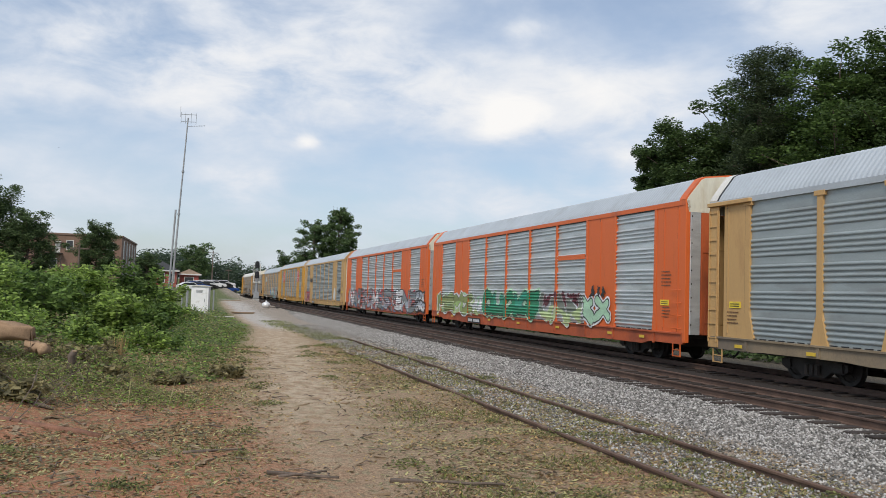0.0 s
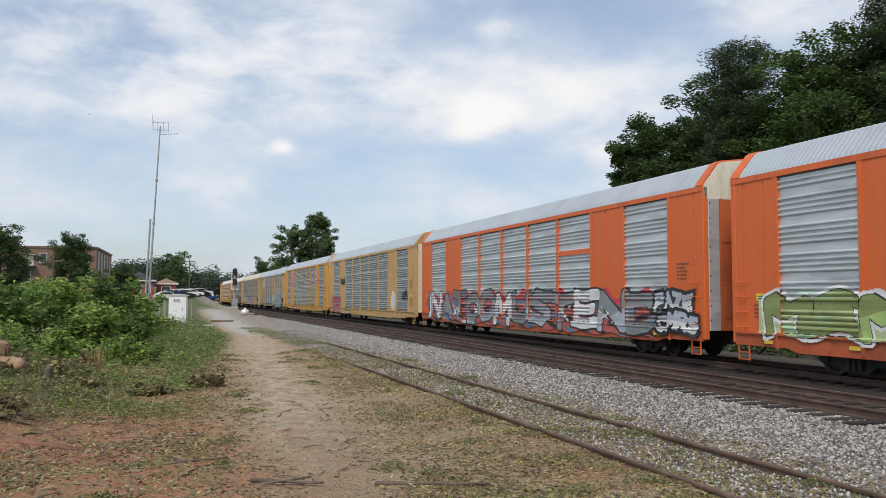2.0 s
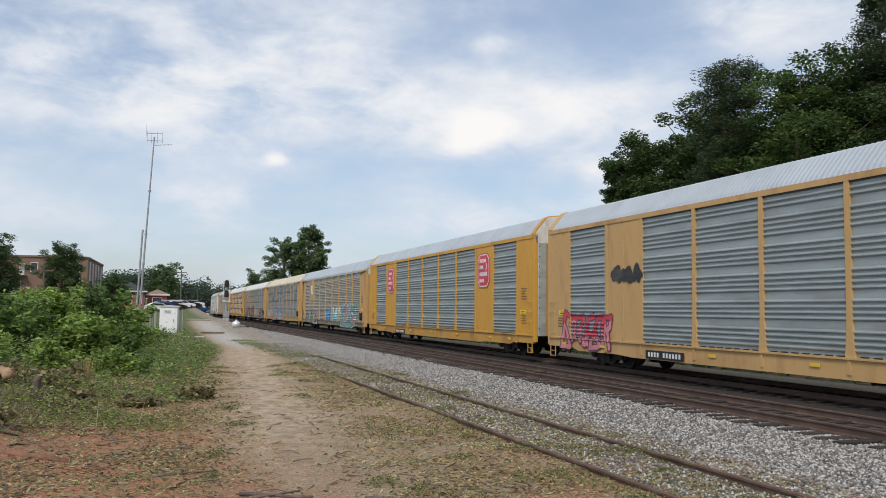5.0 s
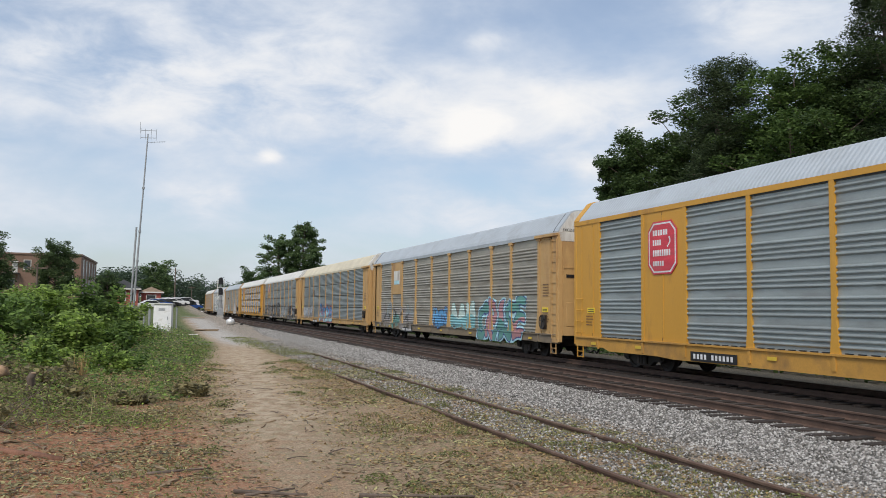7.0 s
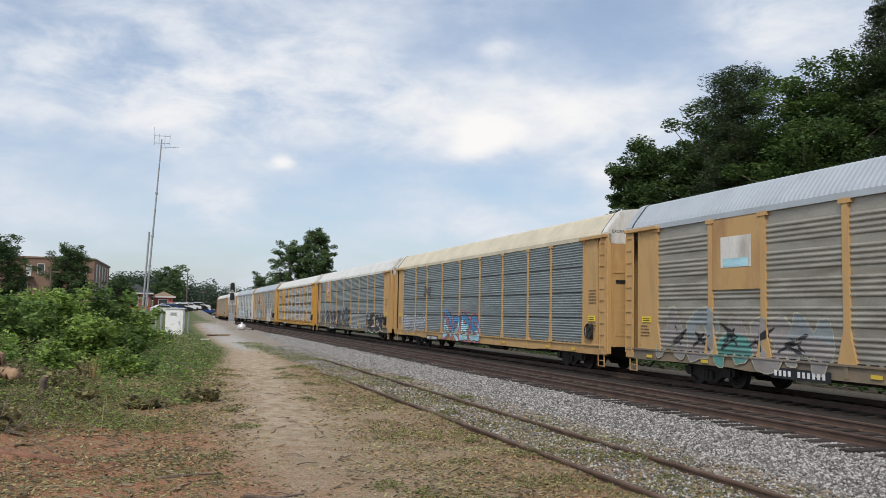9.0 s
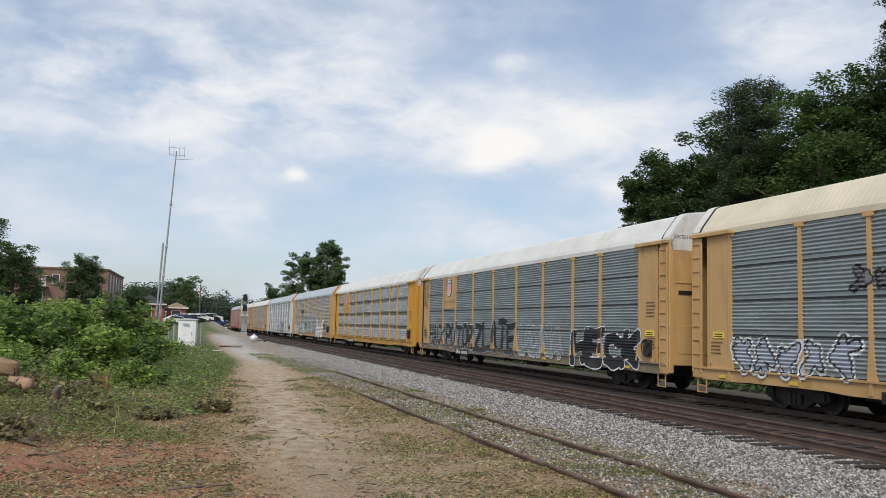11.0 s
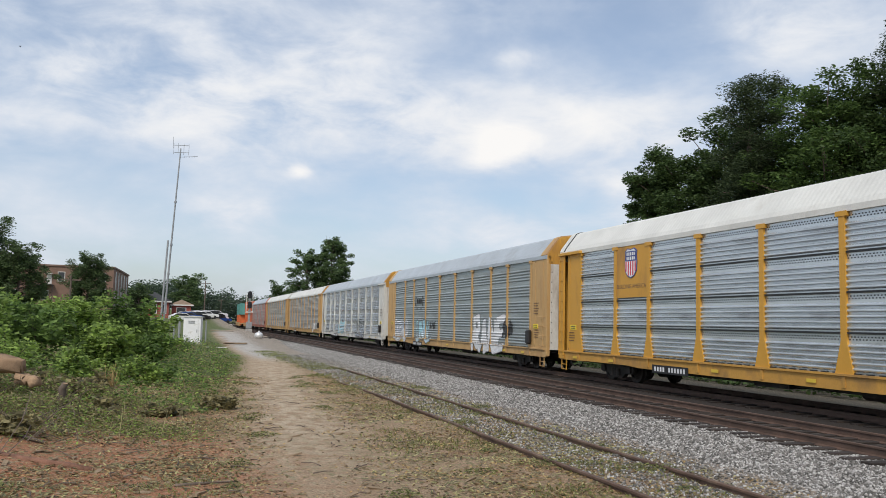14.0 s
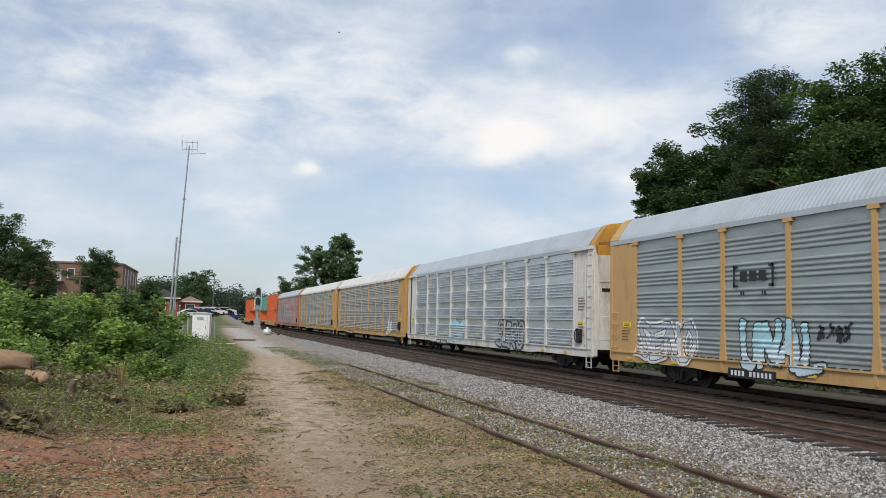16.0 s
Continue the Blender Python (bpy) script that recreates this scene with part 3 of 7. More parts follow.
# ---- the freight train ----
PITCH = 28.5
POSTS = (11.9, 9.18, 7.0, 4.25, 1.42, -1.42, -4.25, -7.0, -9.18, -11.9)
HALF = 13.62
SIDE = -1.6
SILL_TOP = 0.97
FLAT = -1.53
CACHE = {}


def cached(key, make, mat):
    k = (*key, mat.name)
    if k not in CACHE:
        bm = make()
        me = bpy.data.meshes.new(key[0])
        bm.to_mesh(me)
        bm.free()
        me.materials.append(mat)
        CACHE[k] = me
    return CACHE[k]


def ridges(z0, z1, fold="group"):
    """Levels of the pressed ridges of a side panel: groups with plain bands between."""
    if fold == "group":
        out, z, n = [], z0 + 0.10, 0
        while z < z1 - 0.14:
            out.append(z)
            n += 1
            z += 0.135 if n % 4 else 0.30
        return out
    h = (z1 - z0) / 4
    if fold == "fine":
        return [z0 + h * k + 0.12 + j * (h - 0.16) / 8 for k in range(4) for j in range(8)]
    return [z0 + h * k + 0.06 + j * (h - 0.28) / 5 for k in range(4) for j in range(5)]


def ridge_profile(z0, z1, fold, deep):
    k = 0.78 if fold == "fine" else 1.0
    prof = [(z0, FLAT)]
    for z in ridges(z0, z1, fold):
        prof += [(z, FLAT), (z + 0.022 * k, FLAT - 0.7 * deep), (z + 0.042 * k, FLAT - deep), (z + 0.064 * k, FLAT - deep), (z + 0.084 * k, FLAT - 0.7 * deep), (z + 0.106 * k, FLAT)]
    return prof + [(z1, FLAT)]


def panel_bm(w, z0, z1, fold, deep):
    """A corrugated steel sheet with thickness."""
    bm = bmesh.new()
    prof = ridge_profile(z0, z1, fold, deep)
    rows = [[bm.verts.new((x, y, z)) for z, x in prof] for y in (w / 2, -w / 2)]
    for k in range(len(prof) - 1):
        bm.faces.new((rows[0][k], rows[1][k], rows[1][k + 1], rows[0][k + 1]))
    back = [bm.verts.new((FLAT + 0.03, y, z)) for y in (w / 2, -w / 2) for z in (z0, z1)]
    bm.faces.new((back[0], back[1], back[3], back[2]))
    bm.faces.new((rows[0][0], back[0], back[2], rows[1][0]))
    bm.faces.new((rows[0][-1], rows[1][-1], back[3], back[1]))
    return bm


def vent_holes_bm(w, z0, z1):
    """Two staggered rows of small dark holes along the plain top of each sheet."""
    bm = bmesh.new()
    h = (z1 - z0) / 4
    n = int(w / 0.1)
    for k in range(1, 5):
        for row, dz in enumerate((0.09, 0.15)):
            for i in range(n - row):
                y = -w / 2 + 0.08 + (i + 0.5 * row) * (w - 0.16) / (n - 1)
                box(bm, FLAT - 0.006, FLAT + 0.002, y - 0.02, y + 0.02, z0 + h * k - dz - 0.016, z0 + h * k - dz + 0.016)
    return bm


def post_bm(z0, z1, wide, flare, cap):
    """A side post: an upright channel that flares at the foot, with a cap plate."""
    bm = bmesh.new()
    h, f = wide / 2, flare
    outline = [(-h - f, z0), (h + f, z0), (h, z0 + 0.75 if f else z0 + 0.02), (h, z1), (-h, z1), (-h, z0 + 0.75 if f else z0 + 0.02)]
    a = [bm.verts.new((SIDE, y, z)) for y, z in outline]
    b = [bm.verts.new((FLAT + 0.02, y, z)) for y, z in outline]
    n = len(outline)
    bm.faces.new(a), bm.faces.new(b[::-1])
    for i in range(n):
        bm.faces.new((a[i], b[i], b[(i + 1) % n], a[(i + 1) % n]))
    if cap:
        box(bm, SIDE - 0.02, FLAT, -h - 0.09, h + 0.09, z1 - 0.10, z1 + 0.02)
    bmesh.ops.recalc_face_normals(bm, faces=bm.faces[:])
    return bm


def solid_bm(w, z0, z1, ribs):
    """A plain pressed steel side sheet with a few upright folds and rivet lines."""
    return boxes((SIDE + 0.018, FLAT + 0.03, -w / 2, w / 2, z0, z1))


ROOF_WIDE = 1.6


def roof_rise(x):
    """Height of the roof over the eave, as a share of its rise: steep haunches, then a nearly flat top."""
    return float(np.interp(abs(x) / ROOF_WIDE, (0, 0.58, 0.67, 0.95, 1.0), (1.0, 0.87, 0.79, 0.16, 0.0)))


ROOF_XS = [-1.6, -1.575, -1.52, -1.3, -1.07, -0.93, -0.5, 0, 0.5, 0.93, 1.07, 1.3, 1.52, 1.575, 1.6]


def roof_bm(z0, z1, reach, deep):
    """A roof of folded sheets, the folds running across the car."""
    step = 0.042
    ys = np.arange(-reach, reach, step)
    verts, faces = [], []
    for j, y in enumerate(ys):
        lift = deep if j % 4 in (0, 1) else 0.0
        for x in ROOF_XS:
            verts.append((x * (1 + lift * 0.2), y, z0 + (z1 - z0) * roof_rise(x) + lift))
    n = len(ROOF_XS)
    for j in range(len(ys) - 1):
        for k in range(n - 1):
            faces.append((j * n + k, j * n + k + 1, (j + 1) * n + k + 1, (j + 1) * n + k))
    bm = bmesh.new()
    me = bpy.data.meshes.new("tmp")
    me.from_pydata(verts, [], faces)
    bm.from_mesh(me)
    bpy.data.meshes.remove(me)
    return bm


def hoop_bm(z0, z1, y0, y1, lift, slant=0.0):
    """A band that follows the roof from side to side; slant shortens it towards the top."""
    bm = bmesh.new()
    rows = []
    for x in ROOF_XS:
        r = roof_rise(x)
        z = z0 + (z1 - z0) * r
        a = y0 + (y1 - y0) * slant * r
        rows.append([bm.verts.new(p) for p in ((x * 1.008, a, z + lift), (x * 1.008, y1, z + lift), (x * 0.99, y1, z - 0.05), (x * 0.99, a, z - 0.05))])
    for p, q in zip(rows, rows[1:]):
        for k in range(4):
            bm.faces.new((p[k], p[(k + 1) % 4], q[(k + 1) % 4], q[k]))
    bm.faces.new(rows[0]), bm.faces.new(rows[-1][::-1])
    bmesh.ops.recalc_face_normals(bm, faces=bm.faces[:])
    return bm


def door_top_bm(z0, z1, sign):
    """The upper closing sheet of the end, cut to the roof's outline."""
    poly = [(x * 0.985, z0 + (z1 - z0) * roof_rise(x) - 0.01) for x in ROOF_XS] + [(1.5, z0 - 0.36), (-1.5, z0 - 0.36)]
    bm = prism(bmesh.new(), poly, *sorted((sign * (HALF - 0.06), sign * (HALF + 0.02))))
    for x in (-1.0, -0.42, 0.42, 1.0):
        box(bm, x - 0.012, x + 0.012, *sorted((sign * HALF, sign * (HALF + 0.035))), z0 - 0.34, z0 + (z1 - z0) * roof_rise(x) - 0.05)
    return bm


def door_bm(z0, z1, x0, sign):
    """One leaf of the folding end door, with upright folds and a low hatch."""
    bm = boxes((x0, -0.03, sign * HALF - 0.03, sign * HALF + 0.03, z0, z1))
    for x in (x0 + 0.03, -0.52, -0.06):
        box(bm, x - 0.02, x + 0.02, sign * HALF - 0.055, sign * HALF + 0.055, z0 + 0.03, z1 - 0.03)
    box(bm, x0 + 0.16, -0.62, sign * HALF - 0.042, sign * HALF + 0.042, z0 + 0.35, z0 + 1.25, bevel=0.008)
    box(bm, x0 + 0.05, -0.08, sign * HALF - 0.05, sign * HALF + 0.05, z0 + 2.55, z0 + 2.6)
    return bm


def grab_irons_bm(z0, z1, n):
    """Rungs fixed to the side sheet near its corner."""
    bm = bmesh.new()
    for k in range(n):
        z = z0 + (z1 - z0) * k / (n - 1)
        tube(bm, [(SIDE + 0.01, -0.22, z), (SIDE - 0.06, -0.21, z), (SIDE - 0.06, 0.21, z), (SIDE + 0.01, 0.22, z)], 0.012, 5)
    return bm


def word_mesh(text, size):
    """Flat letters, facing -y, centred."""
    cu = bpy.data.curves.new("words", "FONT")
    cu.body, cu.size, cu.extrude, cu.align_x = text, size, 0.002, "CENTER"
    tmp = new("words", cu)
    me = bpy.data.meshes.new_from_object(tmp.evaluated_get(bpy.context.evaluated_depsgraph_get()))
    bpy.data.objects.remove(tmp)
    me.materials.clear()
    me.transform(Matrix.Rotation(math.pi / 2, 4, "X"))
    return me


def ladder_bm(z0, z1, n):
    bm = boxes((SIDE - 0.05, SIDE - 0.02, -0.20, -0.17, z0, z1), (SIDE - 0.05, SIDE - 0.02, 0.17, 0.20, z0, z1))
    for k in range(n):
        z = z0 + 0.12 + (z1 - z0 - 0.2) * k / (n - 1)
        box(bm, SIDE - 0.045, SIDE - 0.022, -0.19, 0.19, z, z + 0.022)
    return bm


def wheelset_bm():
    """Two flanged wheels on their axle, about the axle's middle."""
    bm = bmesh.new()
    n = 24
    prof = [(-1.0, 0.07), (-0.82, 0.08), (-0.80, 0.13), (-0.765, 0.30), (-0.80, 0.33), (-0.80, 0.42), (-0.70, 0.42), (-0.67, 0.445), (-0.66, 0.33), (-0.70, 0.30), (-0.70, 0.10), (-0.6, 0.08)]
    prof += [(-x, r) for x, r in reversed(prof)]
    rings = [[bm.verts.new((x, r * math.cos(2 * math.pi * k / n), r * math.sin(2 * math.pi * k / n))) for k in range(n)] for x, r in prof]
    for a, b in zip(rings, rings[1:]):
        for k in range(n):
            bm.faces.new((a[k], a[(k + 1) % n], b[(k + 1) % n], b[k]))
    bm.faces.new(rings[0])
    bm.faces.new(rings[-1][::-1])
    for x in (-0.785, 0.785):
        for k in range(3):
            q = 2.094 * k
            box(bm, x - 0.03, x + 0.03, 0.2 * math.cos(q) - 0.03, 0.2 * math.cos(q) + 0.03, 0.2 * math.sin(q) - 0.03, 0.2 * math.sin(q) + 0.03)
    bmesh.ops.recalc_face_normals(bm, faces=bm.faces[:])
    return bm


WHEELSETS = []
M["lemon"] = material("lemon_yellow_plate", (0.80, 0.62, 0.05), 0.45, 0, 0.1, 2, 20, 0.02, (0.4, 0.3, 0.1), 0.2, 3)
M["reflector"] = material("yellow_reflector", (0.72, 0.50, 0.06), 0.4, 0, 0.1, 2, 20, 0.02)


def side_frame_bm():
    """Cast truck side frame: a bowed bar with two openings, journal boxes and a spring nest."""
    bm = bmesh.new()
    x0, x1 = -1.08, -0.92
    a = [(-1.15, 0.36), (-1.0, 0.28), (-0.62, 0.30), (-0.38, 0.14), (0.38, 0.14), (0.62, 0.30), (1.0, 0.28), (1.15, 0.36), (1.15, 0.52), (0.95, 0.58), (0.45, 0.66), (-0.45, 0.66), (-0.95, 0.58), (-1.15, 0.52)]
    va = [bm.verts.new((x0, y, z)) for y, z in a]
    vb = [bm.verts.new((x1, y, z)) for y, z in a]
    bm.faces.new(va), bm.faces.new(vb[::-1])
    for i in range(len(a)):
        j = (i + 1) % len(a)
        bm.faces.new((va[i], vb[i], vb[j], va[j]))
    for y in (-0.9, 0.9):
        box(bm, x0 - 0.06, x1, y - 0.13, y + 0.13, 0.33, 0.54)
    for y in (-0.2, -0.02, 0.16):
        tube(bm, [(x0 - 0.05, y, 0.2), (x0 - 0.05, y, 0.46)], 0.07, 8)
    bmesh.ops.recalc_face_normals(bm, faces=bm.faces[:])
    return bm


def bogie(parent, y):
    mat = M["black_steel"]
    tk = empty("bogie", pose(0, y, 0))
    tk.parent = parent
    for turn in (0, 180):
        fr = part("side_frame", cached(("side_frame",), side_frame_bm, mat), None, tk)
        fr.matrix_basis = pose(0, 0, 0, 0, 0, turn)
    for yy in (-0.9, 0.9):
        wh = part("wheelset", cached(("wheelset",), wheelset_bm, M["black_steel"]), None, tk)
        wh.matrix_basis = pose(0, yy, 0.42)
        WHEELSETS.append((wh, yy))
    part("bolster", cached(("bolster",), lambda: boxes((-0.95, 0.95, -0.22, 0.22, 0.34, 0.62), (-0.06, 0.06, -0.96, -0.84, 0.36, 0.48), (-0.06, 0.06, 0.84, 0.96, 0.36, 0.48)), mat), None, tk)
    return tk


def underframe_bm():
    # third box is an added dark fill that blocks light beneath the wagon
    bm = boxes((-1.45, 1.45, -HALF + 0.2, HALF - 0.2, 0.80, 0.93), (-0.35, 0.35, -HALF - 0.3, HALF + 0.3, 0.50, 0.80), (-0.9, 0.9, -7.9, 7.9, 0.46, 0.80))
    for y in np.arange(-8.2, 8.3, 1.64):
        box(bm, -1.5, 1.5, y - 0.06, y + 0.06, 0.62, 0.80)
    box(bm, -1.1, -0.5, 1.0, 2.4, 0.42, 0.75)
    tube(bm, [(-0.9, -3.2, 0.55), (-0.9, -1.4, 0.55)], 0.2, 10)
    tube(bm, [(-1.25, -12.6, 0.62), (-1.25, 12.6, 0.62)], 0.03, 6)
    return bm


def sill_bm(side, up):
    """The long side sill, deeper between the bogies, with its lower flange."""
    prof = [(HALF - 0.1, 0.62), (11.6, 0.62), (11.2, 0.52 + up), (8.4, 0.52 + up), (7.6, 0.47 + up), (-7.6, 0.47 + up), (-8.4, 0.52 + up), (-11.2, 0.52 + up), (-11.6, 0.62), (-HALF + 0.1, 0.62), (-HALF + 0.1, SILL_TOP), (HALF - 0.1, SILL_TOP)]
    bm = bmesh.new()
    a = [bm.verts.new((SIDE * side, y, z)) for y, z in prof]
    b = [bm.verts.new(((SIDE + 0.12) * side, y, z)) for y, z in prof]
    n = len(prof)
    bm.faces.new(a), bm.faces.new(b[::-1])
    for i in range(n):
        bm.faces.new((a[i], b[i], b[(i + 1) % n], a[(i + 1) % n]))
    box(bm, min(SIDE * side, (SIDE - 0.05) * side), max(SIDE * side, (SIDE - 0.05) * side), -HALF + 0.15, HALF - 0.15, SILL_TOP - 0.05, SILL_TOP)
    for y in POSTS:
        box(bm, min(SIDE * side, (SIDE - 0.03) * side), max(SIDE * side, (SIDE - 0.03) * side), y - 0.05, y + 0.05, 0.58 + up * 0.6, SILL_TOP - 0.05)
    bmesh.ops.recalc_face_normals(bm, faces=bm.faces[:])
    return bm


def coupler_bm(sign):
    bm = boxes((-0.09, 0.09, *sorted((sign * 13.4, sign * 14.1)), 0.62, 0.80), (-0.16, 0.16, *sorted((sign * 13.98, sign * 14.24)), 0.60, 0.86), bevel=0.02)
    pts = [(-0.5, sign * 13.6, 0.62), (-0.5, sign * 13.8, 0.40), (-0.46, sign * 14.0, 0.30), (-0.42, sign * 14.2, 0.38)]
    return tube(bm, pts, 0.03, 6)


def steps_bm(sign):
    bm = boxes((SIDE, SIDE + 0.03, sign * 13.2 - 0.22, sign * 13.2 - 0.19, 0.22, 0.62), (SIDE, SIDE + 0.03, sign * 13.2 + 0.19, sign * 13.2 + 0.22, 0.22, 0.62))
    for z in (0.23, 0.42):
        box(bm, SIDE, SIDE + 0.05, sign * 13.2 - 0.2, sign * 13.2 + 0.2, z, z + 0.025)
    return bm


def bars_bm(y, z, w, h, rows, rng, x=SIDE - 0.004):
    """Unreadable stencilled writing as plain bars."""
    bm = bmesh.new()
    for r in range(rows):
        zz = z - h * r / rows
        yy = y
        while yy > y - w * rng.uniform(0.75, 1.0):
            d = rng.uniform(0.05, 0.16) * max(0.4, w)
            box(bm, x, x + 0.003, yy - d, yy, zz - h / rows * 0.35, zz)
            yy -= d + 0.04 * max(0.4, w)
    return bm


def surface_x(y, z, kinds):
    """The outer face of the car's side at (y, z)."""
    if z < SILL_TOP:
        return SIDE - (0.05 if z > SILL_TOP - 0.05 else 0.03)
    for p in POSTS:
        if abs(y - p) < 0.12:
            return SIDE
    k = sum(1 for p in POSTS if y < p)
    if kinds[k] == "solid":
        return SIDE
    return float(np.interp(z, *kinds[11])) - 0.006


def tag_paint(parent, y0, z0, w, h, n, seed, fill, line, glow=None, thick=0.13, cell=0.022, kinds=None, slant=0.15, label="", outline=0.05, straight=False, band=False):
    """Sprayed lettering that cannot be read: stroke shapes lying on the side, in fill, outline and halo."""
    rng = np.random.default_rng(seed)
    layer = sum(1 for o in parent.children if o.name.startswith("graffiti"))
    segs = []
    lw = w / n
    for k in range(n):
        # bent and crossing strokes, no letters
        sx, sh = lw * rng.uniform(0.75, 0.95), h * rng.uniform(0.68, 0.85)
        bx, bz = k * lw + lw * 0.05, h * rng.uniform(0.05, 0.15)
        q0 = rng.uniform(0, 1)
        pts = []
        for j in range(6):
            if straight:
                corner = ((0.1, 0.0), (0.15, 1.0), (0.9, 0.95), (0.85, 0.45), (0.3, 0.5), (0.95, 0.0))[(j + int(q0 * 6)) % 6]
                pts.append((bx + (corner[0] + rng.normal(0, 0.13)) * sx + slant * corner[1] * h, bz + (corner[1] + rng.normal(0, 0.12)) * sh))
                continue
            p = (j % 2) * rng.uniform(0.55, 1.0) + (1 - j % 2) * rng.uniform(0.0, 0.4)
            q = (q0 + j * 0.381) % 1.0
            pts.append((bx + p * sx + slant * q * h, bz + q * sh))
        segs += [(*a, *b) for a, b in zip(pts, pts[1:])]
    s = np.array(segs)
    u, v = np.meshgrid(np.arange(-0.2, w + 0.4, cell), np.arange(-0.15, h + 0.2, cell))
    d = np.full(u.shape, 9.0)
    for ax, az, bx, bz in s:
        ex, ez = bx - ax, bz - az
        t = np.clip(((u - ax) * ex + (v - az) * ez) / (ex * ex + ez * ez + 1e-9), 0, 1)
        d = np.minimum(d, np.hypot(u - ax - t * ex, v - az - t * ez))
    d += 0.03 * np.sin(u * 9 + seed) * np.sin(v * 7)
    cls = np.where(d < thick, 1, np.where(d < thick + outline, 2, np.where(d < thick + outline + 0.07, 3, 0)))
    if glow is None:
        cls[cls == 3] = 0
    if len(fill) > 1:
        upper = (np.sin(u * 2.1 + seed) * 0.25 + v / h) > 0.52
        cls[(cls == 1) & upper] = 4
    if band:
        edge = h * (0.80 + 0.10 * np.sin(u * 1.9 + seed) + 0.06 * np.sin(u * 5.3))
        base = 0.06 * np.sin(u * 3.1)
        d = edge - v
        patch = np.sin(u * 2.7 + 2 * np.sin(v * 5)) * np.sin(v * 6.5 + u)
        cls = np.where((d > 0) & (v > base), np.where(d < 0.16, 1, np.where(patch > 0.45, 4, np.where(patch < -0.6, 3, 2))), 0)
        cls[(u < 0) | (u > w)] = 0
    verts, faces, mats = [], [], []
    for (i, j) in np.argwhere(cls > 0):
        a, b = u[i, j], v[i, j]
        y, z = y0 - a, z0 + b
        if z < 0.46 or abs(y) > HALF - 0.15:
            continue
        lift = 0.005 + 0.0022 * layer
        xa, xb = (surface_x(y - cell / 2, zz, kinds) - lift for zz in (z, z + cell))
        o = len(verts)
        verts += [(xa, y, z), (xa, y - cell, z), (xb, y - cell, z + cell), (xb, y, z + cell)]
        faces.append((o, o + 1, o + 2, o + 3))
        mats.append({1: 0, 2: 1, 3: 2, 4: 3}[int(cls[i, j])])
    me = bpy.data.meshes.new("graffiti")
    me.from_pydata(verts, [], faces)
    for mname in (fill[0], line, glow or line, fill[-1]):
        me.materials.append(spray(mname))
    me.polygons.foreach_set("material_index", mats)
    return tagged(part("graffiti", me, None, parent), label, kind="stuff")


GLYPHS = {"A": (((0, 0), (0.5, 1), (1, 0)), ((0.22, 0.36), (0.78, 0.36))), "C": (((1, 0.85), (0.6, 1), (0.12, 0.85), (0, 0.5), (0.12, 0.12), (0.6, 0), (1, 0.15)),), "D": (((0, 0), (0, 1), (0.65, 0.95), (1, 0.6), (1, 0.35), (0.65, 0.05), (0, 0)),),
          "E": (((1, 1), (0, 1), (0, 0), (1, 0)), ((0, 0.5), (0.85, 0.5))), "H": (((0, 0), (0, 1)), ((1, 0), (1, 1)), ((0, 0.5), (1, 0.5))), "I": (((0.5, 0), (0.5, 1)),), "K": (((0, 0), (0, 1)), ((1, 1), (0.1, 0.48), (1, 0))), "L": (((0, 1), (0, 0), (1, 0)),), "M": (((0, 0), (0.05, 1), (0.5, 0.4), (0.95, 1), (1, 0)),),
          "N": (((0, 0), (0, 1), (1, 0), (1, 1)),), "O": (((0.3, 0), (0, 0.3), (0, 0.7), (0.3, 1), (0.7, 1), (1, 0.7), (1, 0.3), (0.7, 0), (0.3, 0)),), "P": (((0, 0), (0, 1), (0.8, 1), (1, 0.75), (0.8, 0.48), (0, 0.45)),), "R": (((0, 0), (0, 1), (0.8, 1), (1, 0.76), (0.8, 0.52), (0.1, 0.5), (1, 0)),),
          "S": (((1, 0.9), (0.3, 1), (0, 0.75), (0.3, 0.54), (0.75, 0.46), (1, 0.25), (0.7, 0), (0, 0.1)),), "T": (((0, 1), (1, 1)), ((0.5, 1), (0.5, 0))), "U": (((0, 1), (0, 0.2), (0.3, 0), (0.7, 0), (1, 0.2), (1, 1)),), "X": (((0, 0), (1, 1)), ((0, 1), (1, 0))), "Z": (((0, 1), (1, 1), (0, 0), (1, 0)),)}


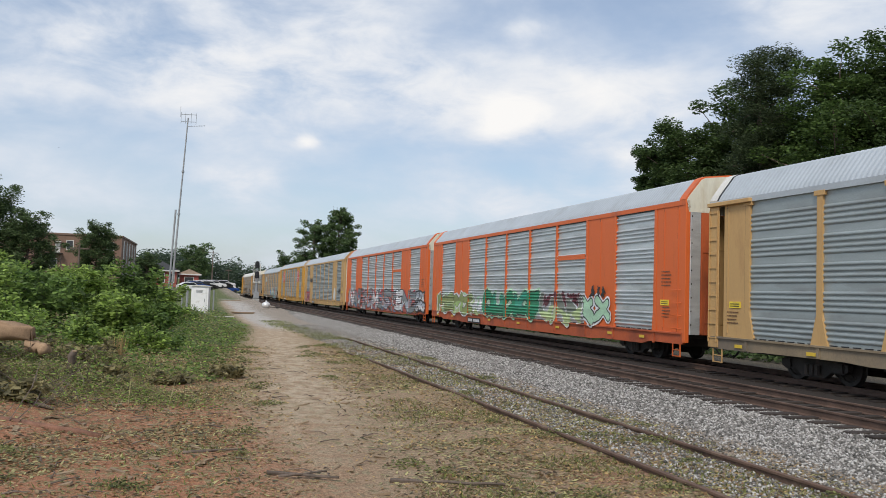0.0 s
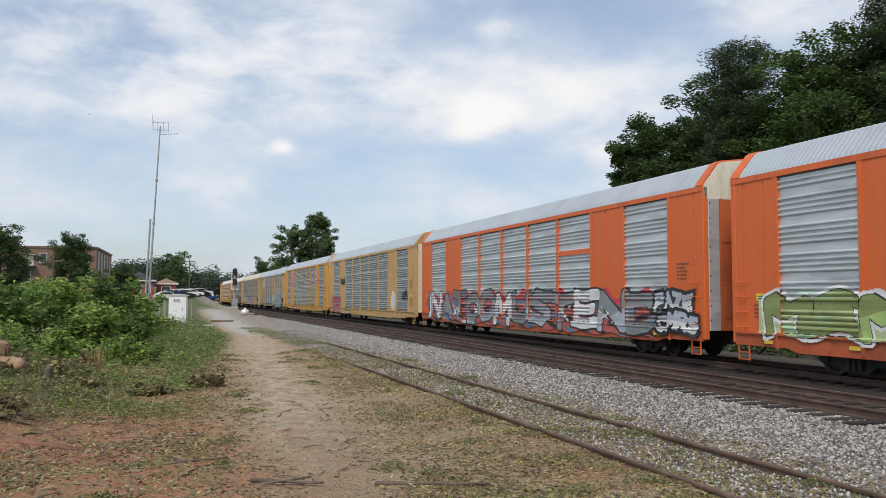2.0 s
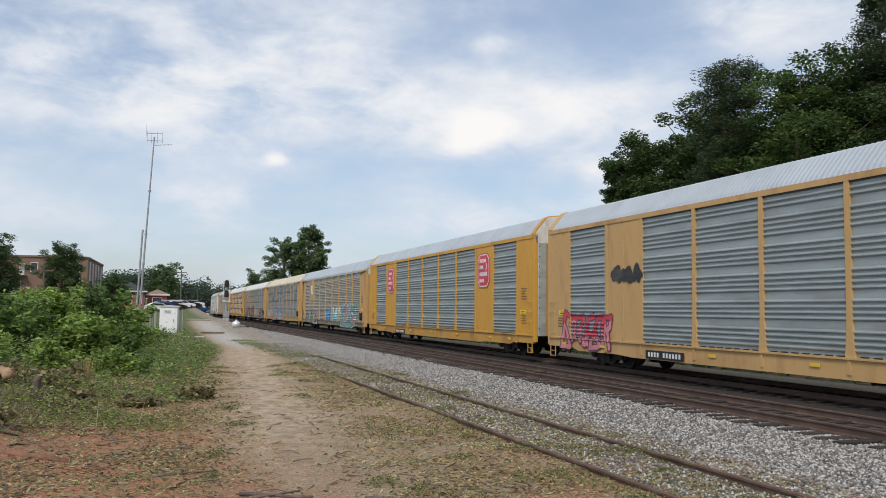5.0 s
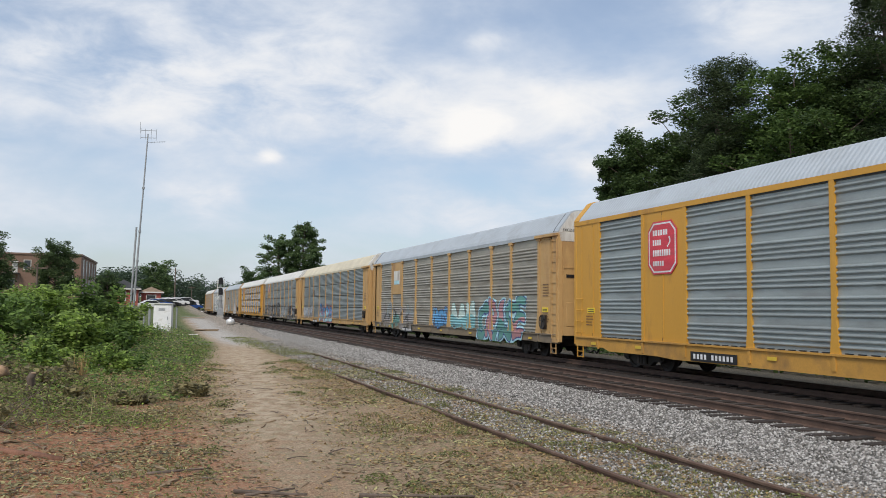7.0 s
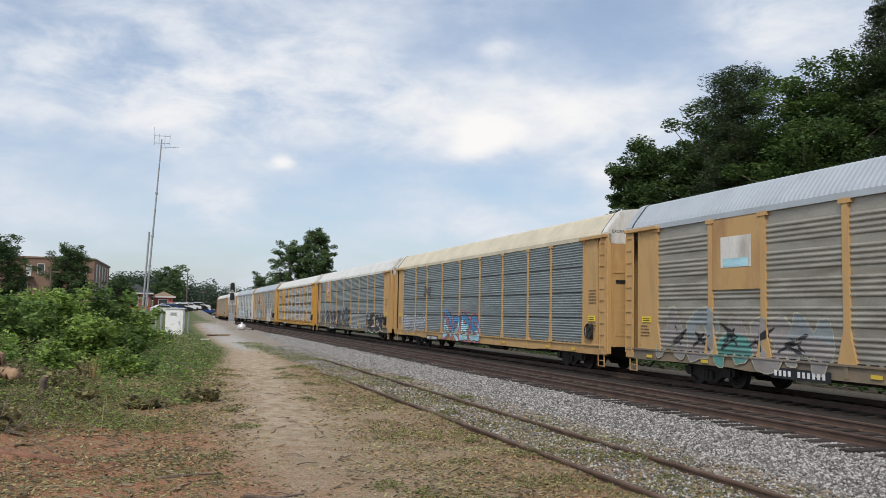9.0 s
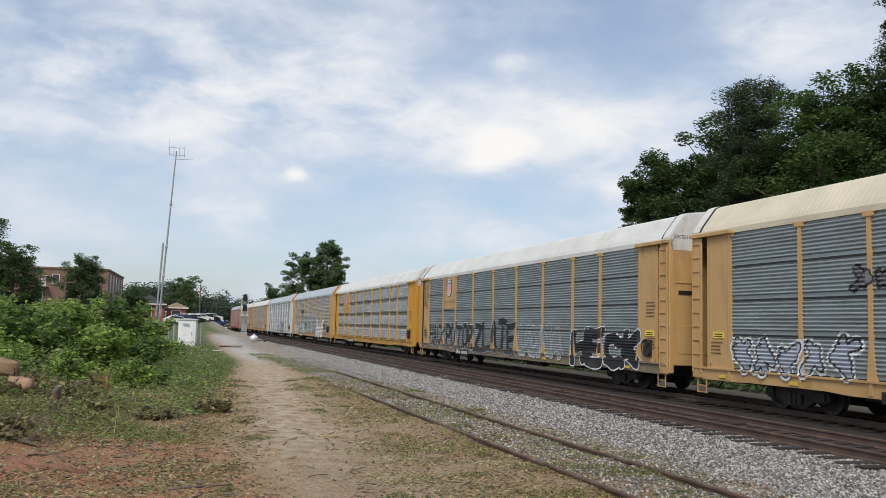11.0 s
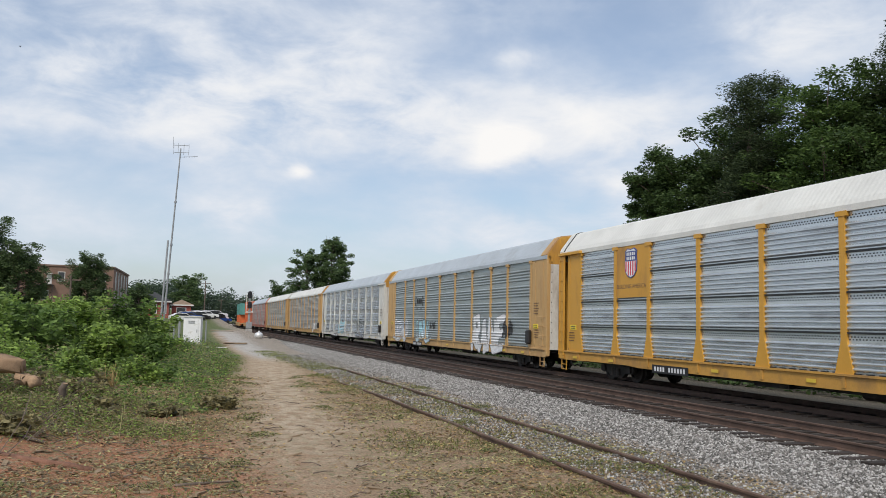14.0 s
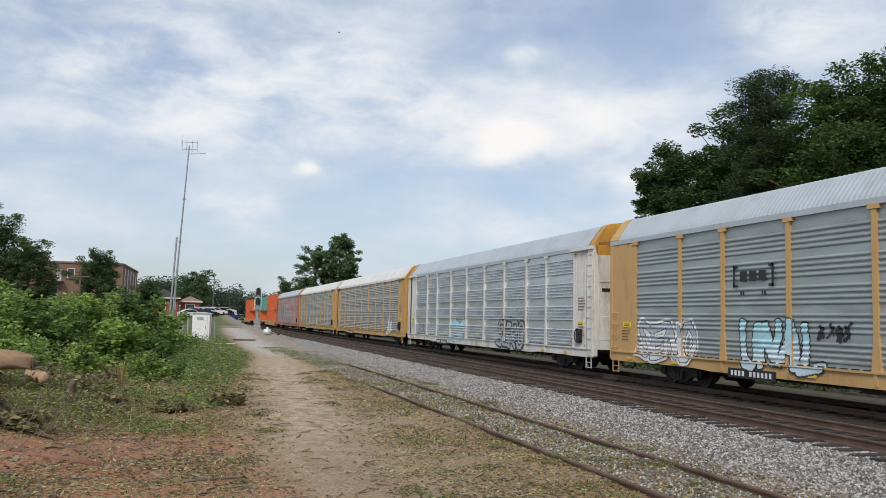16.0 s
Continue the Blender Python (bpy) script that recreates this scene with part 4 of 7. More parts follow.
def letter_paint(parent, y0, z0, w, h, text, seed, fills, line, glow=None, thick=0.2, outline=0.05, kinds=None, cell=0.022, lean=0.08, bend=0.05, label=""):
    """Sprayed block letters: fat strokes with an outline, a halo and a fill of one or two tones."""
    rng = np.random.default_rng(seed)
    layer = sum(1 for o in parent.children if o.name.startswith("graffiti"))
    u, v = np.meshgrid(np.arange(-0.25, w + 0.3, cell), np.arange(-0.2, h + 0.25, cell))
    uu = u - lean * v + bend * np.sin(v * 4.3 + u * 2.1 + seed)
    vv = v + bend * np.sin(u * 3.7 + seed * 1.3)
    lw = w / len(text)
    best, which = np.full(u.shape, 9.0), np.zeros(u.shape, int)
    for k, ch in enumerate(text):
        up, hh = rng.uniform(-0.04, 0.06) * h, rng.uniform(0.94, 1.06) * h
        x0, sx, sz = k * lw + thick * 0.95, max(0.05, lw - 1.9 * thick), hh - 2 * thick
        for stroke in GLYPHS[ch]:
            for (ax, az), (bx, bz) in zip(stroke, stroke[1:]):
                ax, bx, az, bz = x0 + ax * sx, x0 + bx * sx, up + thick + az * sz, up + thick + bz * sz
                ex, ez = bx - ax, bz - az
                t = np.clip(((uu - ax) * ex + (vv - az) * ez) / (ex * ex + ez * ez + 1e-9), 0, 1)
                px, pz = np.abs(uu - ax - t * ex), np.abs(vv - az - t * ez)
                d = (px ** 3.5 + pz ** 3.5) ** (1 / 3.5)
                m = d < best
                best[m], which[m] = d[m], k
    names = sorted({c for f in fills for c in f} | {line, glow or line})
    idx = {c: j + 1 for j, c in enumerate(names)}
    pick = np.zeros(u.shape, int)
    for k in range(len(text)):
        f = fills[k % len(fills)]
        split = 0.5 + 0.12 * np.sin(u * 2.3 + seed)
        pick[which == k] = np.where(v / h > split, idx[f[0]], idx[f[-1]])[which == k]
    cls = np.where(best < thick, pick, np.where(best < thick + outline, idx[line], np.where((best < thick + outline + 0.08) & (glow is not None), idx[glow or line], 0)))
    verts, faces, mats = [], [], []
    for (i, j) in np.argwhere(cls > 0):
        y, z = y0 - u[i, j], z0 + v[i, j]
        if z < 0.46 or abs(y) > HALF - 0.15:
            continue
        lift = 0.005 + 0.0022 * layer
        xa, xb = (surface_x(y - cell / 2, zz, kinds) - lift for zz in (z, z + cell))
        o = len(verts)
        verts += [(xa, y, z), (xa, y - cell, z), (xb, y - cell, z + cell), (xb, y, z + cell)]
        faces.append((o, o + 1, o + 2, o + 3))
        mats.append(int(cls[i, j]) - 1)
    me = bpy.data.meshes.new("graffiti")
    me.from_pydata(verts, [], faces)
    for c in names:
        me.materials.append(spray(c))
    me.polygons.foreach_set("material_index", mats)
    return tagged(part("graffiti", me, None, parent), label, kind="stuff")


SPRAY = {"lavender": (0.285, 0.262, 0.25), "khaki": (0.44, 0.43, 0.33), "maroon": (0.13, 0.02, 0.03), "grey_green": (0.20, 0.23, 0.19), "panel_grey": (0.30, 0.33, 0.335), "teal_green": (0.03, 0.33, 0.22), "rust_pink": (0.46, 0.11, 0.09), "deep_blue": (0.04, 0.20, 0.36), "pale_lime": (0.48, 0.58, 0.30), "pale_sky": (0.55, 0.68, 0.74), "olive": (0.24, 0.29, 0.10), "rose": (0.48, 0.24, 0.25), "sea": (0.11, 0.30, 0.27), "pale_aqua": (0.56, 0.70, 0.66), "aqua": (0.22, 0.48, 0.52), "steel": (0.25, 0.28, 0.29), "white": (0.74, 0.75, 0.76), "black": (0.02, 0.02, 0.022), "green": (0.02, 0.26, 0.13), "lime": (0.36, 0.52, 0.17), "mint": (0.42, 0.66, 0.46), "teal": (0.10, 0.42, 0.42), "blue": (0.10, 0.34, 0.62), "sky": (0.40, 0.66, 0.74), "red": (0.60, 0.045, 0.07), "pink": (0.66, 0.22, 0.27), "grey": (0.17, 0.17, 0.18), "purple": (0.12, 0.045, 0.10), "silver": (0.42, 0.46, 0.52), "navy": (0.03, 0.05, 0.22), "brown": (0.12, 0.06, 0.03)}


def spray(name):
    k = "spray_" + name
    if k not in M:
        M[k] = material(k, SPRAY[name], 0.42, 0, 0.22, 1.6, 20, 0.03, [0.6 * c + 0.07 for c in SPRAY[name]], 0.45, 1.3, (1, 0.6, 2.5))
    return M[k]


def poly_plate(pts, x0, x1):
    """A flat plate with the outline pts (y, z)."""
    bm = bmesh.new()
    a = [bm.verts.new((x0, y, z)) for y, z in pts]
    b = [bm.verts.new((x1, y, z)) for y, z in pts]
    n = len(pts)
    bm.faces.new(a), bm.faces.new(b[::-1])
    for i in range(n):
        bm.faces.new((a[i], b[i], b[(i + 1) % n], a[(i + 1) % n]))
    bmesh.ops.recalc_face_normals(bm, faces=bm.faces[:])
    return bm


def octagon_sign(parent, y, z, w, h):
    def oct(s):
        a, b, c = w / 2 - s, h / 2 - s, 0.28 - s * 0.4
        return [(y + p * a + (c if p < 0 and e else -c if e else 0), z + q * b + (0 if e else (-c if q > 0 else c))) for p, q, e in ((-1, -1, 1), (1, -1, 1), (1, -1, 0), (1, 1, 0), (1, 1, 1), (-1, 1, 1), (-1, 1, 0), (-1, -1, 0))]
    sg = part("herald", poly_plate(oct(0), SIDE - 0.012, SIDE + 0.01), spray("red"), parent, "red eight-sided railway herald with white border")
    part("border", poly_plate(oct(0.05), SIDE - 0.015, SIDE - 0.011), spray("white"), sg)
    part("field", poly_plate(oct(0.10), SIDE - 0.018, SIDE - 0.014), spray("red"), sg)
    bm = bmesh.new()
    x0, x1 = SIDE - 0.021, SIDE - 0.017
    for zz, hh, n, wd in ((0.46, 0.17, 6, 0.80), (0.16, 0.17, 4, 0.46), (-0.16, 0.19, 8, 0.94), (-0.48, 0.15, 5, 0.60)):
        for k in range(n):
            yy = y + 0.47 - k * wd / n
            box(bm, x0, x1, yy - wd / n * 0.68, yy, z + zz - hh / 2, z + zz + hh / 2)
    for k in range(7):
        q = k * 0.4
        box(bm, x0, x1, y - 0.30 - 0.12 * math.sin(q) - 0.03, y - 0.30 - 0.12 * math.sin(q) + 0.03, z + 0.0 + 0.045 * k, z + 0.05 + 0.045 * k)
    tagged(part("writing", bm, spray("white"), sg), kind="stuff")


def shield_sign(parent, y, z, slogan=True):
    """A shield in blue above red and white stripes, with a line of words below."""
    def shield(s, lo=-1e9, hi=1e9):
        w, h = 0.40 - s, 0.52 - s
        pts = [(-w * 0.55, h), (0, h * 0.93), (w * 0.55, h), (w, h * 0.80), (w * 0.9, h * 0.45), (w, h * 0.1), (w * 0.95, -h * 0.5), (w * 0.55, -h * 0.85), (0, -h), (-w * 0.55, -h * 0.85), (-w * 0.95, -h * 0.5), (-w, h * 0.1), (-w * 0.9, h * 0.45), (-w, h * 0.80)]
        return [(y + p, z + max(lo, min(hi, q))) for p, q in pts]
    sg = part("herald", poly_plate(shield(0), SIDE - 0.010, SIDE + 0.016), spray("navy"), parent, "blue, red and white shield-shaped railway herald")
    part("field", poly_plate(shield(0.035), SIDE - 0.013, SIDE - 0.009), spray("white"), sg)
    bm = bmesh.new()
    for k in range(5):
        yy = y - 0.30 + k * 0.15
        low = -0.28 if k in (0, 4) else -0.42
        box(bm, SIDE - 0.016, SIDE - 0.012, yy - 0.037, yy + 0.037, z + low, z + 0.06)
    part("stripes", bm, spray("red"), sg)
    part("band", boxes((SIDE - 0.016, SIDE - 0.012, y - 0.345, y + 0.345, z + 0.07, z + 0.41)), spray("navy"), sg)
    bm = boxes(*[(SIDE - 0.02, SIDE - 0.015, y - 0.27 + k * 0.115, y - 0.20 + k * 0.115, zz, zz + 0.11) for k in range(5) for zz in (z + 0.26, z + 0.11)])
    tagged(part("writing", bm, spray("white"), sg), kind="stuff")
    if slogan:
        me = word_mesh("BUILDING AMERICA", 0.21)
        me.transform(Matrix.Translation((SIDE + 0.012, y, z - 0.86)) @ Matrix.Rotation(-math.pi / 2, 4, "Z"))
        part("slogan", me, spray("brown"), parent, "dark stencilled words")


def number_board(parent, y, rng, lit="white"):
    """The reporting marks low on the sill: pale bars on a black plate."""
    nb = part("number_board", boxes((SIDE - 0.034, SIDE - 0.028, y - 1.0, y + 1.0, 0.50, 0.76)), M["black_paint"], parent, "black plate with white markings")
    bm = bmesh.new()
    for k in range(11):
        if k == 4:
            continue
        yy = y + 0.86 - k * 0.16
        box(bm, SIDE - 0.039, SIDE - 0.033, yy - 0.09, yy, 0.56, 0.70)
    tagged(part("marking", bm, spray(lit), nb), kind="stuff")


def autorack(i, style, paint, panel, roof, door, hoop, top_sheet, strip, label, sign=None, caps=True):
    """An enclosed car-carrying wagon; style 'bi' has broad painted bays, 'tri' has posts and sheets only.
    The end either has a painted roof band and flush corners, or a ladder plate and an eave plate."""
    rng = np.random.default_rng(100 + i)
    car = empty("autorack_wagon", None, label, "freight wagon", "wagons of the train")
    eave = 5.08 if style == "bi" else 4.87
    peak = 5.93 if style == "bi" else 5.80
    top = eave - 0.14
    fold = "fine" if i in (6, 7) else "sheet" if i in (8, 10, 11, 12, 13) else "group"
    flush = style == "bi" or i == 9
    P, S = M[paint], M[panel]
    kinds = ["solid" if k in (0, 10) or (style == "bi" and k in (2, 8)) else "sheet" for k in range(11)]
    deep = 0.032 if (fold == "group" and style == "tri") or i > 9 else 0.05
    kinds.append(tuple(zip(*ridge_profile(SILL_TOP, top, fold, deep))))
    part("underframe", cached(("underframe",), underframe_bm, M["black_steel"]), None, car)
    for sd in (1, -1):
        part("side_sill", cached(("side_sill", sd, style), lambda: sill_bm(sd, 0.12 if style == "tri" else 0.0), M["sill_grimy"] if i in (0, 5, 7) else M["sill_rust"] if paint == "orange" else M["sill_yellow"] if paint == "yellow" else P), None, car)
        part("top_rail", cached(("top_rail", sd, eave), lambda: boxes((*sorted((SIDE * sd * 1.004, (SIDE + 0.10) * sd)), -HALF, HALF, top, eave + 0.01)), P if style == "bi" else M[roof]), None, car)
    edges = [HALF, *POSTS, -HALF]
    for k in range(11):
        a, b = edges[k], edges[k + 1]
        if not flush and k in (0, 10):
            a, b = (12.95, b) if k == 0 else (a, -12.95)
        w, c = a - b, (a + b) / 2
        if kinds[k] == "solid":
            mt = P
            ribs = (-0.45, 0.35) if k in (0, 10) else (0.0,)
            pn = part("side_sheet", cached(("side_sheet", round(w, 3), eave), lambda: solid_bm(w, SILL_TOP, top, ribs), mt), None, car)
            for yr in ribs:
                rb = part("rib", cached(("rib", eave), lambda: boxes((SIDE + 0.004, SIDE + 0.02, -0.03, 0.03, SILL_TOP + 0.12, top - 0.12)), mt), None, pn)
                rb.matrix_basis = pose(0, yr, 0)
                jt = part("joint", cached(("joint", eave), lambda: boxes((SIDE + 0.013, SIDE + 0.02, 0.032, 0.046, SILL_TOP + 0.02, top - 0.02)), M["black_steel"]), None, pn)
                jt.matrix_basis = pose(0, yr, 0)
        else:
            pn = part("panel", cached(("panel", round(w, 3), eave, fold), lambda: panel_bm(w, SILL_TOP, top, fold, deep), S), None, car)
            if style == "bi":
                part("gap_line", cached(("gap_line", round(w, 3), eave), lambda: boxes((FLAT - 0.053, FLAT, -w / 2 + 0.08, w / 2 - 0.08, top - 0.035, top - 0.004)), M["black_paint"]), None, pn)
            tagged(part("drain_slots", cached(("drain_slots", round(w, 3)), lambda: boxes(*[(FLAT - 0.054, FLAT, y0, y0 + 0.2, SILL_TOP + 0.006, SILL_TOP + 0.03) for y0 in np.arange(-w / 2 + 0.2, w / 2 - 0.35, 0.36)]), M["black_paint"]), None, pn), kind="stuff")
            if i == 8:
                tagged(part("vent_holes", cached(("vent_holes", round(w, 3)), lambda: vent_holes_bm(w, SILL_TOP, top), M["black_paint"]), None, pn), kind="stuff")
            if i in (6, 7, 8):
                for f in (0.25, 0.5, 0.75):
                    z = SILL_TOP + (top - SILL_TOP) * f
                    part("seam", cached(("seam", round(w, 3), f, eave), lambda: boxes((FLAT - 0.054, FLAT - 0.01, -w / 2 + 0.1, w / 2 - 0.1, z - 0.024, z + 0.022)), M["black_paint"]), None, pn)
        pn.matrix_basis = pose(0, c, 0)
        far = part("far_panel", cached(("far_panel", round(w, 3), eave), lambda: boxes((-SIDE - 0.06, -SIDE - 0.02, -w / 2, w / 2, SILL_TOP, top)), S if kinds[k] != "solid" else P), None, car)
        far.matrix_basis = pose(0, c, 0)
    wide = 0.15 if style == "bi" else 0.18 if i in (0, 5, 7, 8) else 0.15 if i == 9 else 0.12
    for k, y in enumerate(POSTS):
        bi_edge = style == "bi" and k in (1, 2, 7, 8)
        po = part("post", cached(("post", style, eave, bi_edge, wide), lambda: post_bm(SILL_TOP, top, wide, 0.0 if bi_edge else (0.06 if style == "bi" else 0.19 if wide > 0.15 else 0.07), caps and style == "tri"), P), None, car)
        po.matrix_basis = pose(0, y, 0)
    part("roof", cached(("roof", eave), lambda: roof_bm(eave, peak, HALF - 0.12, 0.014 if roof == "roof_grey" else 0.005), M[roof]), None, car)
    for sg in (1, -1):
        if flush:
            wide_band, slant = (0.62, 0.3) if i == 9 else (0.34, 0.0)
            part("roof_band", cached(("roof_band", sg, eave, wide_band), lambda: hoop_bm(eave, peak, sg * (HALF - wide_band), sg * HALF, 0.035, slant), M[hoop]), None, car)
        else:
            part("roof_cap", cached(("roof_cap", sg, eave), lambda: hoop_bm(eave, peak, sg * (HALF - 0.34), sg * (HALF + 0.01), 0.03), M[hoop]), None, car)
            part("cap_joint", cached(("cap_joint", sg, eave), lambda: hoop_bm(eave, peak, sg * (HALF - 0.41), sg * (HALF - 0.34), 0.024), M["black_paint"]), None, car)
        part("door_top", cached(("door_top", sg, eave), lambda: door_top_bm(eave, peak, sg), M[top_sheet]), None, car)
        for xs in (SIDE + 0.082, -SIDE - 0.082):
            cp = part("corner_post", cached(("corner_post", eave), lambda: boxes((-0.078, 0.078, -0.09, 0.09, SILL_TOP - 0.3, eave), bevel=0.012), P), None, car)
            cp.matrix_basis = pose(xs, sg * (HALF - 0.07), 0)
        x_in = -1.06 if strip else -1.44
        for turn in (1, -1):
            spin = pose(0, 0, 0, 0, 0, 0 if turn == 1 else 180)
            dr = part("end_door", cached(("end_door", sg * turn, eave, x_in), lambda: door_bm(SILL_TOP - 0.05, eave - 0.37, x_in, sg * turn), M[door]), None, car)
            dr.matrix_basis = spin
            if strip:
                up = 0.02 if i == 3 else -0.37
                st = part("door_strip", cached(("door_strip", sg * turn, eave, up), lambda: boxes((-1.44, -1.07, sg * turn * HALF - 0.045, sg * turn * HALF + 0.045, SILL_TOP - 0.05, eave + up), bevel=0.01), M[strip]), None, car)
                st.matrix_basis = spin
                bolts = part("bolts", cached(("bolts", sg * turn), lambda: boxes(*[(-1.41, -1.38, sg * turn * HALF - 0.052, sg * turn * HALF + 0.052, z, z + 0.05) for z in np.arange(1.2, 4.6, 0.42)]), M["black_steel"]), None, st)
                tagged(bolts, kind="stuff")
        for x in (-0.55, 0.55):
            bm = tube(bmesh.new(), [(x, sg * (HALF + 0.075), SILL_TOP), (x, sg * (HALF + 0.075), eave + 0.2)], 0.02, 6)
            part("lock_rod", bm, M["black_steel"] if strip else M[door], car)
        part("coupler", cached(("coupler", sg), lambda: coupler_bm(sg), M["black_steel"]), None, car)
        part("step", cached(("step", sg), lambda: steps_bm(sg), P), None, car)
        if flush:
            gi = part("grab_irons", cached(("grab_irons",), lambda: grab_irons_bm(1.1, 2.3, 4), P), None, car)
            tagged(gi, kind="stuff")
            gi.matrix_basis = pose(0, sg * (HALF - 0.42), 0)
        else:
            # black plate paints the deep shade inside the ladder slot
            part("recess", cached(("recess", sg, eave), lambda: boxes((SIDE + 0.42, SIDE + 0.46, *sorted((sg * 12.9, sg * 13.5)), SILL_TOP - 0.1, top)), M["black_steel"]), None, car)
            part("bay_return", cached(("bay_return", sg, eave), lambda: boxes((SIDE + 0.03, SIDE + 0.42, sg * 12.93 - 0.02, sg * 12.93 + 0.02, SILL_TOP, top)), P), None, car)
            part("ladder_plate", cached(("ladder_plate", sg, eave), lambda: boxes((SIDE - 0.035, SIDE - 0.001, *sorted((sg * 13.14, sg * 13.6)), SILL_TOP - 0.32, top - 0.02), bevel=0.008), P), None, car)
            ld = part("ladder", cached(("ladder",), lambda: ladder_bm(0.8, 4.6, 10), P), None, car)
            ld.matrix_basis = pose(-0.018, sg * (HALF - 0.25), 0)
            part("eave_plate", cached(("eave_plate", sg, eave), lambda: boxes((SIDE - 0.11, SIDE + 0.06, *sorted((sg * 11.72, sg * 13.62)), top - 0.015, top + 0.10), bevel=0.012), P), None, car)
            part("door_label", cached(("door_label", sg), lambda: boxes((-1.28, -0.66, *sorted((sg * (HALF + 0.03), sg * (HALF + 0.052))), 3.12, 3.24)), M["black_paint"]), None, car, "dark stencilled plate")
            wd = part("stencil", word_mesh("EXCESS HEIGHT CAR", 0.15), M["black_paint"], car, "black stencilled words")
            tagged(wd, "black stencilled words", kind="stuff")
            wd.matrix_basis = pose(-0.72, sg * (HALF + 0.024), eave + 0.02, 0, 0, 0 if sg < 0 else 180)
        bogie(car, sg * 9.95)
    for y, z, w, h, n in ((-12.3, 2.9, 0.55, 0.55, 5), (-12.35, 1.75, 0.5, 0.4, 4), (12.75, 1.7, 0.5, 0.4, 4)):
        tagged(part("stencil", bars_bm(y, z, w, h, n, rng, SIDE + 0.0005), spray("brown"), car, "small dark stencilled writing"), kind="stuff")
    number_board(car, 5.7, rng, "white")
    for y in (12.42, -12.5):
        wp = part("warning_plate", boxes((SIDE - 0.003, SIDE + 0.02, y - 0.24, y + 0.24, 1.80, 1.98)), M["lemon"], car, "small yellow plate with black lines")
        for z in (1.84, 1.90):
            part("marking", boxes((SIDE - 0.006, SIDE - 0.002, y - 0.19, y + 0.19, z, z + 0.025)), M["black_paint"], wp)
    for y in (-11.2, -9.0, -4.6, -0.4, 3.4, 9.4, 12.2):
        part("reflector", cached(("reflector",), lambda: boxes((SIDE - 0.036, SIDE - 0.028, -0.16, 0.16, 0.70, 0.79)), M["reflector"]), None, car).matrix_basis = pose(0, y, 0)
    if not flush:
        def brake_bm():
            bm = bmesh.new()
            pts = [(SIDE - 0.10, -12.45 + 0.27 * math.cos(a), 1.42 + 0.27 * math.sin(a)) for a in np.linspace(0, 2 * math.pi, 17)]
            tube(bm, pts, 0.022, 6)
            for a in (0.3, 2.4, 4.5):
                tube(bm, [(SIDE - 0.10, -12.45, 1.42), (SIDE - 0.10, -12.45 + 0.27 * math.cos(a), 1.42 + 0.27 * math.sin(a))], 0.018, 5)
            box(bm, SIDE - 0.09, SIDE + 0.02, -12.62, -12.28, 1.15, 1.68)
            return bm
        part("brake_wheel", cached(("brake_wheel",), brake_bm, M["black_steel"]), None, car)
    if sign:
        y, w = 8.09, 2.0
        part("sign_board", boxes((SIDE + 0.012, FLAT, y - w / 2, y + w / 2, 2.95 if sign != "patch" else 2.75, top)), P, car)
    return car, kinds, rng


CARS = []
WAGONS = [  # style, paint, side panels, roof, end door, roof band or cap, upper end sheet, door strip
    ("tri", "tan_yellow", "silver", "roof_grey", "tan_yellow", "white_paint", "white_paint", None, "faded yellow autorack wagon with weathered grey steel panels"),
    ("bi", "orange", "silver_mid", "roof_grey", "orange_dull", "orange", "cream_paint", "silver_mid", "orange autorack wagon with ribbed grey panels and green graffiti"),
    ("bi", "orange", "silver_mid", "roof_grey", "orange_dull", "orange", "cream_paint", "silver_mid", "orange autorack wagon with silver and black block graffiti"),
    ("bi", "tan_yellow", "silver", "roof_grey", "beige_paint", "tan_yellow", "tan_yellow", "cream_paint", "faded yellow autorack wagon with a pale overpainted patch"),
    ("bi", "yellow", "silver", "roof_grey", "yellow", "yellow", "white_paint", "silver_mid", "yellow autorack wagon with red eight-sided heralds"),
    ("tri", "tan_yellow", "silver_dark", "roof_grey", "tan_yellow", "roof_grey", "white_paint", None, "dull grey autorack wagon with tan posts and pastel graffiti"),
    ("tri", "tan_yellow", "silver", "roof_cream", "tan_yellow", "white_paint", "white_paint", None, "grey autorack wagon with cream roof and yellow posts"),
    ("tri", "tan_yellow", "silver", "roof_white", "tan_yellow", "roof_white", "white_paint", None, "grey autorack wagon with shield herald and black graffiti"),
    ("tri", "yellow", "silver_bright", "roof_white", "yellow", "roof_white", "white_paint", None, "bright silver autorack wagon with yellow posts and shield herald"),
    ("tri", "tan_yellow", "silver", "roof_grey", "beige_paint", "tan_yellow", "yellow", "white_paint", "grey autorack wagon with tan ends and white graffiti"),
    ("tri", "white_paint", "silver_bright", "roof_grey", "white_paint", "yellow", "yellow", None, "silver autorack wagon with white posts and ends"),
    ("tri", "tan_yellow", "silver_dull", "roof_white", "yellow", "roof_white", "yellow", None, "dull silver autorack wagon with yellow end frames"),
    ("tri", "tan_yellow", "silver", "roof_white", "tan_yellow", "roof_white", "white_paint", None, "pale silver autorack wagon with tan end frames"),
    ("tri", "red_dull", "silver_dull", "roof_grey", "orange", "orange", "orange", None, "rust-red autorack wagon with dull grey panels"),
]
